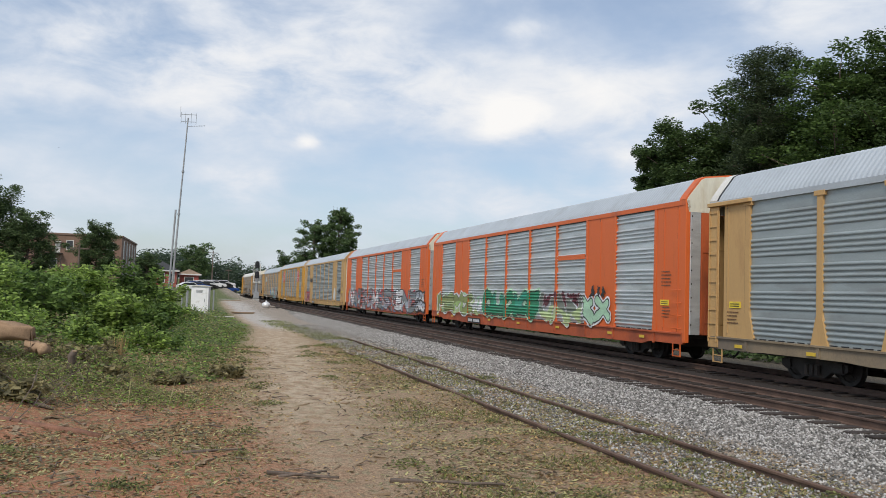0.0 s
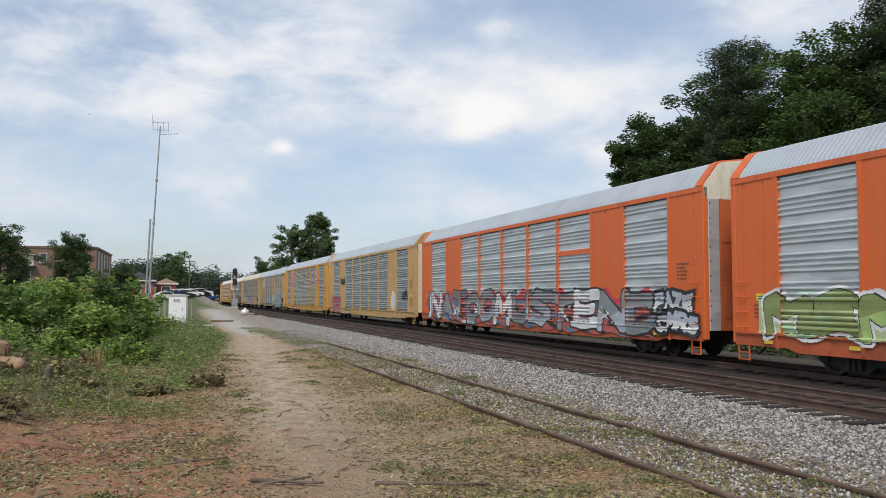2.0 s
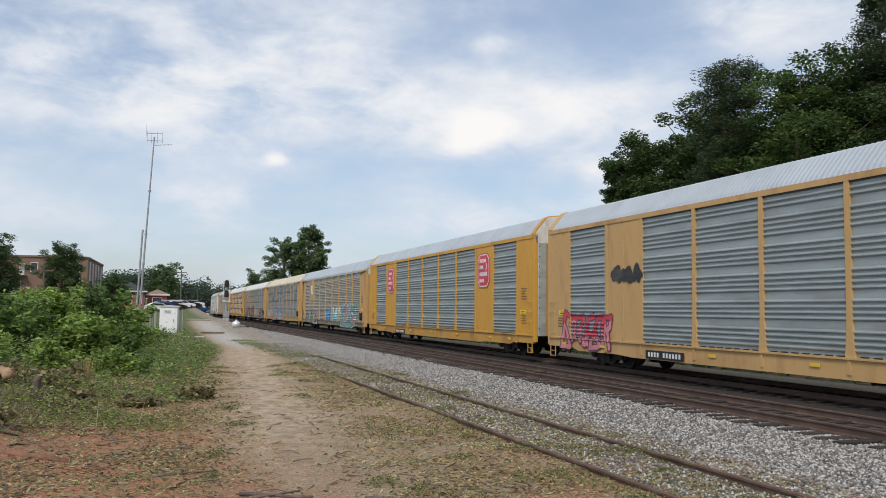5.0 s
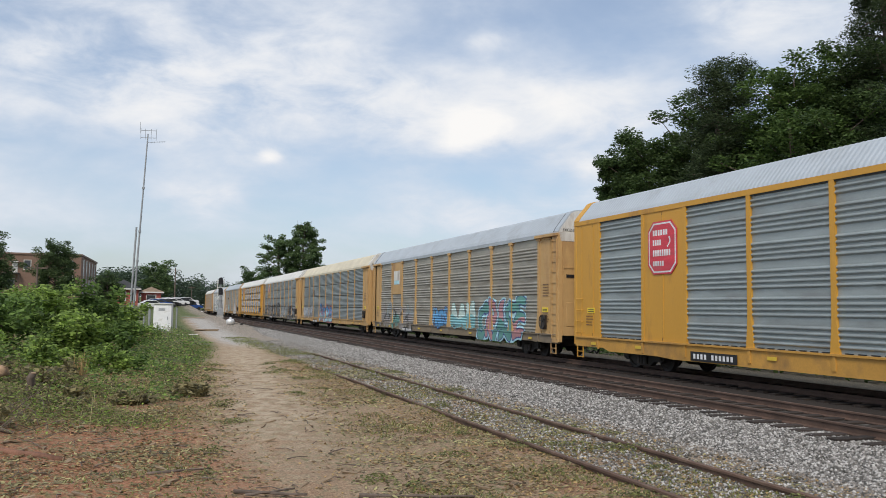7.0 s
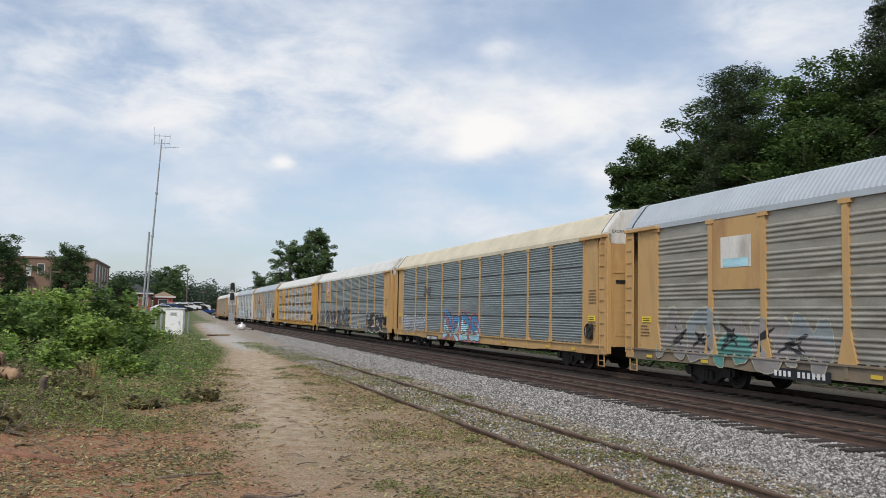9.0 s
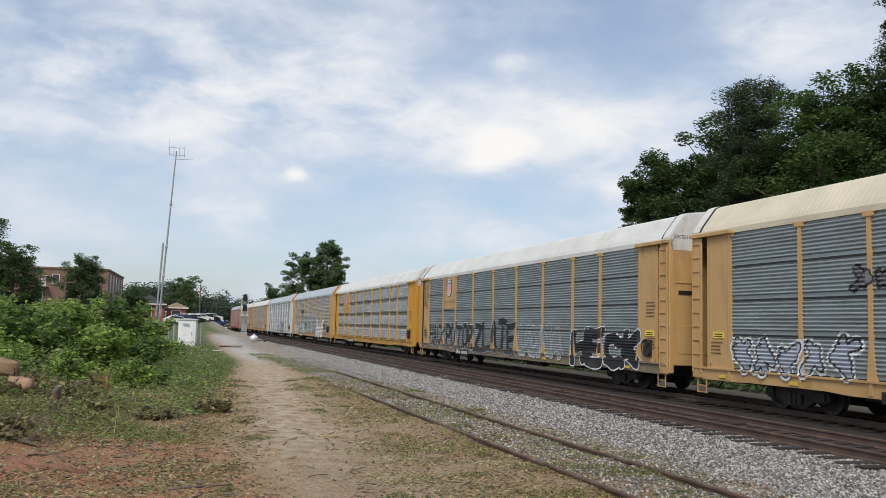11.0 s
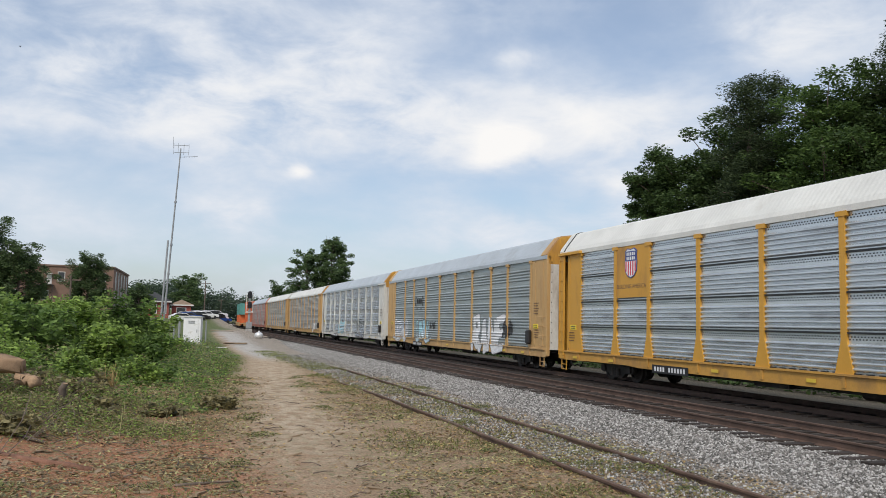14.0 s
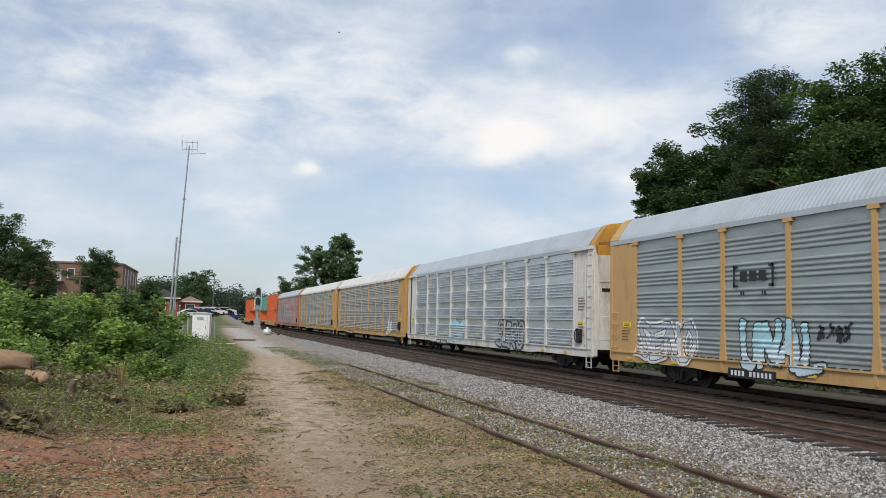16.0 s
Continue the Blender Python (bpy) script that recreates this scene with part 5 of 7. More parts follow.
for i, (st, pa, pn, rf, dr, hp, ut, sp, lab) in enumerate(WAGONS):
    sgn = {5: "patch", 7: "shield", 8: "shield"}.get(i)
    car, kinds, rng = autorack(i, st, pa, pn, rf, dr, hp, ut, sp, lab, sgn)
    CARS.append(car)
    if i == 1:
        tag_paint(car, 12.6, 0.94, 7.6, 1.25, 1, 10, ("mint", "pale_lime"), "pale_lime", "mint", 0.2, kinds=kinds, band=True, label="pale green sprayed ground of the graffiti")
        letter_paint(car, 12.4, 0.98, 6.2, 1.02, "MEMZ", 11, (("olive", "olive"), ("olive", "olive"), ("olive", "lime")), "black", "white", 0.16, 0.025, kinds=kinds, bend=0.10)
        tag_paint(car, 6.2, 1.0, 1.6, 1.1, 2, 16, ("white",), "silver", None, 0.06, kinds=kinds)
        letter_paint(car, 4.6, 0.98, 7.0, 1.15, "OUOKS", 12, (("green", "green"), ("teal_green", "green")), "black", "mint", 0.19, 0.045, kinds=kinds, bend=0.10, lean=0.15)
        tag_paint(car, -2.7, 1.55, 4.0, 0.6, 8, 13, ("maroon",), "maroon", None, 0.05, kinds=kinds)
        letter_paint(car, -2.6, 0.9, 4.0, 1.15, "UAN", 17, (("grey_green", "pale_lime"),), "white", None, 0.17, 0.03, kinds=kinds, bend=0.09)
        tag_paint(car, -6.4, 0.95, 2.6, 1.2, 2, 14, ("mint", "mint"), "black", "white", 0.14, kinds=kinds)
        tag_paint(car, -7.3, 1.95, 1.4, 0.55, 3, 15, ("black",), "black", None, 0.03, kinds=kinds, outline=0.01)
    if i in (1, 2):
        part("paint_band", boxes((FLAT - 0.064, FLAT - 0.05, -6.85, -4.42, 3.47, 3.66)), M["orange"], car, "orange band across one panel")
    if i == 2:
        tag_paint(car, 12.4, 0.60, 23.5, 1.72, 1, 20, ("red", "deep_blue"), "rust_pink", "black", 0.2, kinds=kinds, band=True, label="wide band of pink, black and blue spray paint")
        tones = (("white", "white"), ("steel", "steel"), ("grey", "steel"), ("steel", "steel"), ("steel", "silver"), ("white", "white"), ("steel", "steel"), ("steel", "silver"), ("steel", "steel"), ("white", "white"), ("steel", "silver"), ("steel", "steel"))
        letter_paint(car, 12.1, 0.66, 23.4, 1.42, "NATOOMUSTEND", 21, tones, "black", None, 0.20, 0.07, kinds=kinds, lean=0.14, bend=0.035)
        for k in range(7):
            tag_paint(car, 11.6 - 3.1 * k, 0.8, 1.6, 0.9, 1, 160 + k, ("white",), "white", None, 0.016, kinds=kinds, outline=0.005)
        letter_paint(car, -11.0, 1.45, 2.1, 0.55, "PAZE", 40, (("silver", "white"),), "black", "black", 0.085, 0.03, kinds=kinds)
        letter_paint(car, -11.2, 0.85, 2.1, 0.55, "CMRS", 44, (("silver", "white"),), "black", "black", 0.08, 0.03, kinds=kinds)
    if i == 3:
        tag_paint(car, 12.4, 0.7, 3.6, 1.2, 5, 41, ("pink", "red"), "purple", None, 0.08, straight=True, kinds=kinds)
        tag_paint(car, 8.9, 2.9, 2.0, 0.6, 3, 42, ("black",), "black", None, 0.08, kinds=kinds)
        tag_paint(car, -10.4, 1.6, 1.4, 0.7, 3, 43, ("black",), "black", None, 0.05, kinds=kinds)
        patch = [(-8.4 + 0.55 * math.cos(a) * (1 if math.sin(a) > 0 else 1.15), 1.45 + 0.85 * math.sin(a) * (1 if math.sin(a) > 0 else 0.5)) for a in np.linspace(0, 2 * math.pi, 24, endpoint=False)]
        part("paint_patch", poly_plate(patch, SIDE - 0.006, SIDE + 0.01), M["white_paint"], car, "pale overpainted patch")
    if i == 4:
        octagon_sign(car, 8.09, 3.82, 1.5, 1.62)
        octagon_sign(car, -8.09, 3.82, 1.5, 1.62)
    if i == 5:
        part("paint_patch", boxes((SIDE + 0.004, SIDE + 0.02, 7.45, 8.7, 3.35, 4.2)), M["white_paint"], car, "pale overpainted square")
        part("paint_patch", boxes((SIDE + 0.0, SIDE + 0.02, 7.55, 8.6, 3.36, 3.6)), spray("sky"), car)
        letter_paint(car, 11.8, 0.72, 7.0, 1.35, "AOAOM", 50, (("lavender", "lavender"), ("steel", "lavender"), ("lavender", "sea")), "khaki", None, 0.22, 0.028, kinds=kinds, bend=0.09)
        tag_paint(car, 11.4, 0.85, 6.0, 1.0, 5, 150, ("black",), "black", None, 0.022, kinds=kinds, outline=0.008)
        letter_paint(car, 1.2, 0.9, 2.4, 0.95, "HNDS", 51, (("blue", "blue"),), "navy", None, 0.105, 0.035, kinds=kinds, bend=0.06)
        letter_paint(car, -1.6, 0.92, 3.4, 1.2, "AAN", 52, (("pale_aqua", "aqua"),), "aqua", None, 0.23, 0.03, kinds=kinds, bend=0.05, lean=0.0)
        letter_paint(car, -5.4, 0.55, 5.0, 1.65, "CRASE", 53, (("sea", "sea"), ("rose", "rose"), ("rose", "sea"), ("sea", "sea"), ("sea", "rose")), "navy", "sky", 0.17, 0.05, kinds=kinds, bend=0.10, lean=0.2)
    if i == 6:
        tag_paint(car, 12.0, 0.85, 4.6, 1.2, 5, 60, ("silver",), "black", "white", 0.09, kinds=kinds)
        tag_paint(car, 4.0, 0.75, 5.4, 1.25, 4, 61, ("sky", "blue"), "black", "pink", 0.14, straight=True, kinds=kinds)
        tag_paint(car, 7.6, 2.9, 1.3, 0.7, 2, 62, ("grey",), "black", None, 0.05, kinds=kinds)
    if i == 7:
        shield_sign(car, 8.09, 4.12)
        letter_paint(car, 11.75, 0.85, 2.9, 1.2, "HACK", 70, (("black", "black"),), "white", None, 0.10, 0.03, kinds=kinds)
        letter_paint(car, 8.7, 0.8, 4.6, 1.35, "PUTOR", 71, (("black", "black"),), "white", None, 0.135, 0.032, kinds=kinds)
        letter_paint(car, 4.0, 0.7, 5.3, 1.5, "ZLATE", 75, (("black", "black"),), "silver", None, 0.155, 0.03, kinds=kinds)
        letter_paint(car, -1.7, 0.75, 4.4, 1.35, "UONA", 72, (("panel_grey", "panel_grey"),), "white", None, 0.16, 0.03, kinds=kinds)
        letter_paint(car, -6.9, 0.62, 5.0, 1.35, "HECK", 73, (("black", "black"),), "white", None, 0.19, 0.045, kinds=kinds)
        for k, (z, wd) in enumerate(((4.1, 0.7), (3.6, 0.85), (3.15, 0.7), (1.55, 0.75), (1.25, 0.7))):
            tag_paint(car, 12.8, z, wd, 0.4, 2, 74 + 200 * k, ("brown",), "brown", None, 0.016, cell=0.014, kinds=kinds, outline=0.004, straight=True)
    if i == 8:
        shield_sign(car, 8.09, 4.12)
    if i == 9:
        letter_paint(car, 11.75, 0.8, 3.3, 1.15, "SENO", 90, (("silver", "white"),), "black", "white", 0.105, 0.03, kinds=kinds, bend=0.07)
        letter_paint(car, 6.3, 0.78, 3.2, 1.25, "UNAL", 91, (("sky", "pale_sky"),), "black", None, 0.125, 0.04, kinds=kinds, bend=0.06)
        tag_paint(car, 3.3, 1.55, 1.1, 0.6, 4, 92, ("black",), "black", None, 0.03, kinds=kinds, outline=0.01)
        letter_paint(car, -4.4, 0.5, 4.4, 1.75, "RANE", 93, (("white", "white"),), "grey", None, 0.19, 0.03, kinds=kinds, bend=0.06)
        tag_paint(car, -8.6, 1.3, 1.2, 0.8, 3, 94, ("black",), "black", None, 0.06, kinds=kinds)
        for sgn_y in (1, -1):
            yc = 5.65 + sgn_y * 0.85
            part("herald_bracket", boxes(*[(FLAT - 0.063, FLAT - 0.055, *sorted((yc, yc - sgn_y * d)), z0, z1) for d, z0, z1 in ((0.08, 3.0, 3.6), (0.2, 3.0, 3.07), (0.2, 3.53, 3.6))]), M["black_paint"], car, "black stencilled bracket")
            part("herald_mark", boxes(*[(FLAT - 0.063, FLAT - 0.055, yc - sgn_y * 0.4 - 0.08 + d, yc - sgn_y * 0.4 - 0.02 + d, 2.78, 2.88) for d in (0.0, 0.1)]), M["black_paint"], car)
        for yc in (6.05, 5.65, 5.25):
            part("herald_bar", boxes((FLAT - 0.063, FLAT - 0.055, yc - 0.15, yc + 0.15, 3.16, 3.44), bevel=0.002), M["black_paint"], car)
        bm = boxes((SIDE - 0.22, SIDE - 0.01, -12.16, -11.86, 1.12, 1.74), bevel=0.06)
        part("brake_cover", bm, M["black_paint"], car, "black canvas cover over the hand brake")
    if i == 10:
        tag_paint(car, 11.4, 0.95, 1.6, 0.8, 2, 95, ("grey",), "black", None, 0.06, kinds=kinds)
        tag_paint(car, 4.4, 0.95, 2.6, 0.95, 2, 96, ("sky",), "sky", None, 0.3, kinds=kinds)
        letter_paint(car, -3.4, 0.68, 3.4, 1.3, "SERO", 97, (("panel_grey", "silver"),), "black", None, 0.07, 0.075, kinds=kinds, bend=0.04)
    if i == 11:
        tag_paint(car, -8.4, 0.8, 1.6, 1.1, 1, 98, ("white",), "white", None, 0.2, kinds=kinds)


def container_bm(z0, z1, w=2.44, half=6.7):
    """A ribbed steel box with corner posts."""
    bm = boxes((-w / 2 + 0.04, w / 2 - 0.04, -half + 0.05, half - 0.05, z0 + 0.05, z1 - 0.03))
    n = int(half * 2 / 0.28)
    for k in range(n):
        y = -half + 0.2 + k * (2 * half - 0.4) / (n - 1)
        box(bm, -w / 2, w / 2, y - 0.05, y + 0.05, z0 + 0.12, z1 - 0.12)
    for x in (-w / 2, w / 2 - 0.12):
        for y in (-half, half - 0.14):
            box(bm, x, x + 0.12, y, y + 0.14, z0, z1)
    for z in (z0, z1 - 0.12):
        box(bm, -w / 2, w / 2, -half, half, z, z + 0.12)
    return bm


def well_car(i, lower, upper, label):
    car = empty("container_wagon", None, label, "freight wagon", "wagons of the train")
    part("underframe", cached(("well",), lambda: boxes((-1.4, -1.25, -8, 8, 0.35, 1.15), (1.25, 1.4, -8, 8, 0.35, 1.15), (-1.25, 1.25, -8, 8, 0.3, 0.4), (-1.2, 1.2, -13.6, -8, 0.8, 1.0), (-1.2, 1.2, 8, 13.6, 0.8, 1.0)), M["tan_yellow"]), None, car)
    for nm, z0, z1, cl in (("lower_container", 0.42, 3.0, lower), ("upper_container", 3.02, 5.75, upper)):
        part(nm, cached((nm,), lambda: container_bm(z0, z1, half=7.9 if z0 > 1 else 7.2), M[cl]), None, car)
    for sg in (1, -1):
        bogie(car, sg * 10.4)
        part("coupler", cached(("coupler", sg), lambda: coupler_bm(sg), M["black_steel"]), None, car)
    return car


M["box_orange"] = material("orange_container", (0.62, 0.14, 0.04), 0.55, 0, 0.12, 1, 20, 0.05)
M["box_teal"] = material("teal_container", (0.10, 0.30, 0.27), 0.55, 0, 0.12, 1, 20, 0.05)
M["box_red"] = material("red_container", (0.36, 0.07, 0.05), 0.55, 0, 0.12, 1, 20, 0.05)
for i, (lo, up) in enumerate((("box_orange", "box_orange"), ("box_orange", "box_teal"), ("box_orange", "box_orange"), ("box_red", "box_red"), ("box_orange", "box_red"))):
    CARS.append(well_car(14 + i, lo, up, "container wagon carrying two stacked ribbed steel containers"))


def travelled(t):
    return 15.25 * t + 0.025 * t * t


def car_pose(i, t):
    s = 21.43 + PITCH * i - 13.9 - travelled(t)
    p = on_track(16.34, s, RAIL_TOP)
    return pose(*p, 0, 0, -math.degrees(track_offset(s)[2]))


for i, c in enumerate(CARS):
    c.matrix_basis = car_pose(i, 0)


# ---- trees and shrubs ----
def gz(x, y):
    return float(land(x, y))


def limb_path(rng, start, direction, length, n=5, droop=0.0):
    pts, p, d = [Vector(start)], Vector(start), Vector(direction).normalized()
    for k in range(n):
        d = (d + Vector(rng.normal(0, 0.16, 3)) + Vector((0, 0, -droop))).normalized()
        p = p + d * length / n
        pts.append(p.copy())
    return pts


def tree(x, y, height, spread, seed, mat, label, name="tree", low=0.25, leaves=6000, leaf=0.22, conifer=False, clumps=46, bare=0, group="trees beside the railway"):
    """A tapered trunk, limbs, and a crown of many small leaves in clumps."""
    rng = np.random.default_rng(seed)
    tr = empty(name, pose(x, y, gz(x, y) - 0.1), label, "tree", group)
    bm = bmesh.new()
    trunk = limb_path(rng, (0, 0, 0), (0, 0, 1), height * 0.93, 8)
    trunk = [Vector((p.x * 0.12, p.y * 0.12, p.z * height * 0.93 / trunk[-1].z)) for p in trunk]
    r0 = 0.018 * height + 0.05
    tube(bm, trunk, [r0 * (1 - 0.1 * k) for k in range(len(trunk))], 9)
    tips = []
    nl = clumps // 2
    for k in range(nl):
        f = low + (0.96 - low) * (k + 0.5) / nl
        i = min(len(trunk) - 2, int(f * (len(trunk) - 1)))
        base = trunk[i].lerp(trunk[i + 1], f * (len(trunk) - 1) - i)
        if conifer:
            reach = spread * (1.05 - f) ** 0.42 * rng.uniform(0.6, 1.15)
            up = 0.15
        else:
            reach = spread * (0.35 + 0.95 * math.sin(math.pi * min(1, (f - low * 0.6) / (1.08 - low * 0.6)))) * rng.uniform(0.6, 1.15)
            up = 0.25 + f * 0.7
        a = k * 2.4 + rng.uniform(-0.5, 0.5)
        lp = limb_path(rng, base, (math.cos(a), math.sin(a), up), reach, 4)
        rb = r0 * (1 - 0.9 * f) * 0.45 + 0.02
        tube(bm, lp, [rb, rb * 0.8, rb * 0.6, rb * 0.45, rb * 0.25], 5)
        tips += [lp[-1], lp[2].lerp(lp[3], 0.5)]
    for k in range(bare):
        a = rng.uniform(0, 6.28)
        lp = limb_path(rng, trunk[-2], (0.35 * math.cos(a), 0.35 * math.sin(a), 1), height * 0.22, 5)
        tube(bm, lp, [0.06, 0.05, 0.04, 0.03, 0.02, 0.012], 5)
    part("trunk", bm, M["bark"], tr)
    tips.append(trunk[-1])
    for k in range(clumps):
        d = rng.normal(size=3)
        d /= np.linalg.norm(d)
        q = rng.uniform(0.35, 0.95) ** 0.5
        if conifer:
            f = rng.uniform(low + 0.1, 0.97)
            wd = spread * 0.85 * (1.05 - f) ** 0.38
            tips.append(Vector((d[0] * wd * q, d[1] * wd * q, height * f)))
        else:
            mid = (1 + low) / 2
            tips.append(Vector((d[0] * spread * 0.92 * q, d[1] * spread * 0.92 * q, height * (mid + d[2] * (1 - low) * 0.46 * q))))
    cs = []
    per = max(20, leaves // len(tips))
    for t in tips:
        r = spread * rng.uniform(0.18, 0.32)
        q = rng.normal(size=(per, 3))
        q /= np.linalg.norm(q, axis=1)[:, None]
        q *= (rng.uniform(0, 1, (per, 1)) ** 0.45) * r * np.array([1, 1, 0.62])
        cs.append(q + np.array(t))
    c = np.concatenate(cs)
    u, v = random_leaves(rng, c, leaf)
    if conifer:
        v *= 0.5
    part("crown", quads_mesh("crown", c, u, v, M[mat]), None, tr)
    return tr


def shrub(x, y, r, h, seed, mat, label, leaves=2600, leaf=0.085):
    rng = np.random.default_rng(seed)
    sh = empty("shrub", pose(x, y, gz(x, y) - 0.05), label, "shrub", "shrubs on the bank")
    bm = bmesh.new()
    cs = []
    for k in range(16):
        a = rng.uniform(0, 6.28)
        lean = rng.uniform(0.1, 0.9)
        p = limb_path(rng, (0.2 * math.cos(a), 0.2 * math.sin(a), 0), (lean * math.cos(a) * r / h, lean * math.sin(a) * r / h, 1), h * rng.uniform(0.6, 1.05), 5)
        tube(bm, p, [0.022, 0.02, 0.016, 0.012, 0.009, 0.006], 4)
        for q in p[1:]:
            n = leaves // 60
            d = rng.normal(size=(n, 3))
            d /= np.linalg.norm(d, axis=1)[:, None]
            cs.append(np.array(q) + d * (rng.uniform(0, 1, (n, 1)) ** 0.5) * r * rng.uniform(0.16, 0.30) * np.array([1, 1, 0.75]))
    part("stem", bm, M["bark"], sh)
    c = np.concatenate(cs)
    c = c[c[:, 2] > 0.02]
    u, v = random_leaves(rng, c, leaf)
    part("crown", quads_mesh("crown", c, u, v, M[mat]), None, sh)
    return sh


# tall trees beyond the train
tree(41.5, 62, 17.5, 4.2, 1, "leaf_dark", "broad dark green tree behind the train", leaves=60000, leaf=0.155, low=0.12, clumps=110)
tree(40.3, 64.6, 16.6, 2.5, 31, "leaf_dark", "slim dark green tree behind the train", leaves=32000, leaf=0.15, low=0.3, clumps=90)
tree(41.0, 69, 12.4, 0.9, 34, "pine", "young pine behind the train", leaves=6000, leaf=0.13, conifer=True, low=0.2, clumps=40)
tree(42.5, 53.5, 22.4, 4.6, 2, "pine", "tall dark pine behind the train", leaves=66000, leaf=0.16, conifer=True, low=0.2, clumps=120)
tree(44.5, 49, 19.5, 5.0, 3, "leaf", "broad green tree behind the train", leaves=66000, leaf=0.16, low=0.12, clumps=130)
tree(48, 46, 21.0, 5.0, 4, "leaf_dark", "tall dark green tree behind the train", leaves=56000, leaf=0.16, low=0.12, clumps=120)
tree(47.8, 43.2, 29.5, 4.4, 5, "pine", "tall dark pine behind the train", leaves=60000, leaf=0.16, conifer=True, low=0.15, clumps=110)
tree(44.5, 59.5, 19.0, 4.6, 33, "leaf_dark", "tall dark green tree behind the train", leaves=44000, leaf=0.17, low=0.12, clumps=110)
tree(50, 62, 13, 5.5, 6, "leaf_dark", "dark green tree in the second row", leaves=14000, leaf=0.22, low=0.08, clumps=90)
tree(54, 57, 15, 5.5, 7, "leaf_dark", "dark green tree in the second row", leaves=14000, leaf=0.22, low=0.08, clumps=90)
tree(58, 50, 16, 6.0, 8, "leaf_dark", "dark green tree in the second row", leaves=14000, leaf=0.22, low=0.08, clumps=90)
tree(58, 43, 17, 6.0, 32, "leaf_dark", "dark green tree in the second row", leaves=14000, leaf=0.22, low=0.08, clumps=90)
tree(26.7, 150, 17.6, 3.3, 9, "mid_leaf", "tree with bare twigs at its crown", leaves=20000, leaf=0.21, low=0.3, bare=6, clumps=80)
tree(22.6, 152, 15.0, 3.6, 10, "mid_leaf", "leafy tree beside the far track", leaves=19000, leaf=0.21, low=0.02, clumps=80)
tree(24.0, 205, 10.0, 4.0, 11, "leaf_dark", "far tree beside the track", clumps=50, leaves=7000, leaf=0.26, low=0.05)
tree(29.0, 215, 10.0, 4.5, 12, "leaf_dark", "far tree beside the track", clumps=50, leaves=7000, leaf=0.26, low=0.05)
# trees by the buildings
tree(-26.0, 128, 13.5, 4.6, 13, "haze_leaf", "dark green tree beside the brown building", clumps=120, leaves=36000, leaf=0.18, low=0.02, group="trees near the buildings")
tree(-20.4, 126, 10.0, 3.6, 14, "haze_leaf", "dark green tree beside the brown building", clumps=100, leaves=27000, leaf=0.17, low=0.02, group="trees near the buildings")
tree(-13.8, 150, 10.0, 3.4, 15, "haze_leaf", "round tree in front of the brown building", clumps=100, leaves=27000, leaf=0.17, low=0.02, group="trees near the buildings")
tree(3.0, 225, 9.5, 4.2, 16, "mid_leaf", "dark tree behind the parked cars", clumps=60, leaves=8000, leaf=0.28, low=0.1, group="trees near the buildings")
tree(-6.2, 158, 5.0, 2.6, 17, "haze_leaf", "low tree between the two buildings", clumps=50, leaves=5000, leaf=0.22, low=0.05, group="trees near the buildings")


def far_woods():
    rng = np.random.default_rng(21)
    cs = []
    for k in range(640):
        x, y = rng.uniform(-150, 190), rng.uniform(400, 450)
        h = rng.uniform(12, 18) * (0.9 + 0.12 * math.sin(x * 0.09))
        n = 170
        d = rng.normal(size=(n, 3))
        d /= np.linalg.norm(d, axis=1)[:, None]
        cs.append(d * rng.uniform(0.5, 1, (n, 1)) * np.array([5.2, 5, h * 0.52]) + np.array([x, y, gz(x, y) + h * 0.5]))
    c = np.concatenate(cs)
    u, v = random_leaves(rng, c, 0.75)
    tagged(part("far_woods", quads_mesh("far_woods", c, u, v, M["far_leaf"]), None), "line of hazy green woods on the horizon", "woods", kind="stuff")


far_woods()
SHRUBS = [(-1.6, 44, 2.0, 2.6, "bush"), (-2.6, 40, 1.9, 2.9, "bush"), (-3.6, 37, 1.8, 2.6, "bush"), (-4.6, 40, 2.1, 2.5, "bush"), (-6.0, 37, 2.0, 2.6, "bush"), (-7.6, 39, 2.2, 2.7, "bush"), (-6.3, 31, 1.8, 2.2, "bush"), (-4.3, 31, 1.6, 2.0, "bush"),
          (-2.5, 32, 1.5, 1.7, "bush"), (-9.0, 35, 2.2, 2.7, "bush"), (-1.2, 37, 1.4, 1.5, "bush"), (-4.4, 25, 1.5, 1.5, "bush"), (-2.6, 26, 1.2, 1.15, "bush"), (-6.0, 26, 1.5, 1.6, "bush"), (-1.3, 29, 1.0, 0.8, "bush"), (-0.6, 50, 1.5, 1.2, "bush"), (0.2, 56, 1.3, 0.9, "bush"),
          (-3.2, 21.5, 1.1, 0.8, "bush_dry"), (-4.6, 20, 1.2, 0.9, "bush_dry"), (-2.0, 22.5, 0.9, 0.6, "bush_dry"), (-9.5, 44, 2.4, 2.8, "bush"), (-5.5, 45, 2.2, 2.6, "bush"), (-0.4, 31, 0.7, 0.5, "bush"), (1.15, 21.5, 0.45, 0.35, "bush_dry"), (-0.2, 20.0, 0.4, 0.3, "bush_dry"), (-5.6, 17.5, 1.1, 0.6, "bush_dry"), (-3.6, 17.0, 1.0, 0.5, "bush_dry"), (-1.6, 18.5, 0.8, 0.45, "bush_dry"), (-2.7, 15.4, 0.9, 0.35, "bush_dry"), (-4.7, 15.0, 0.9, 0.4, "bush_dry")]
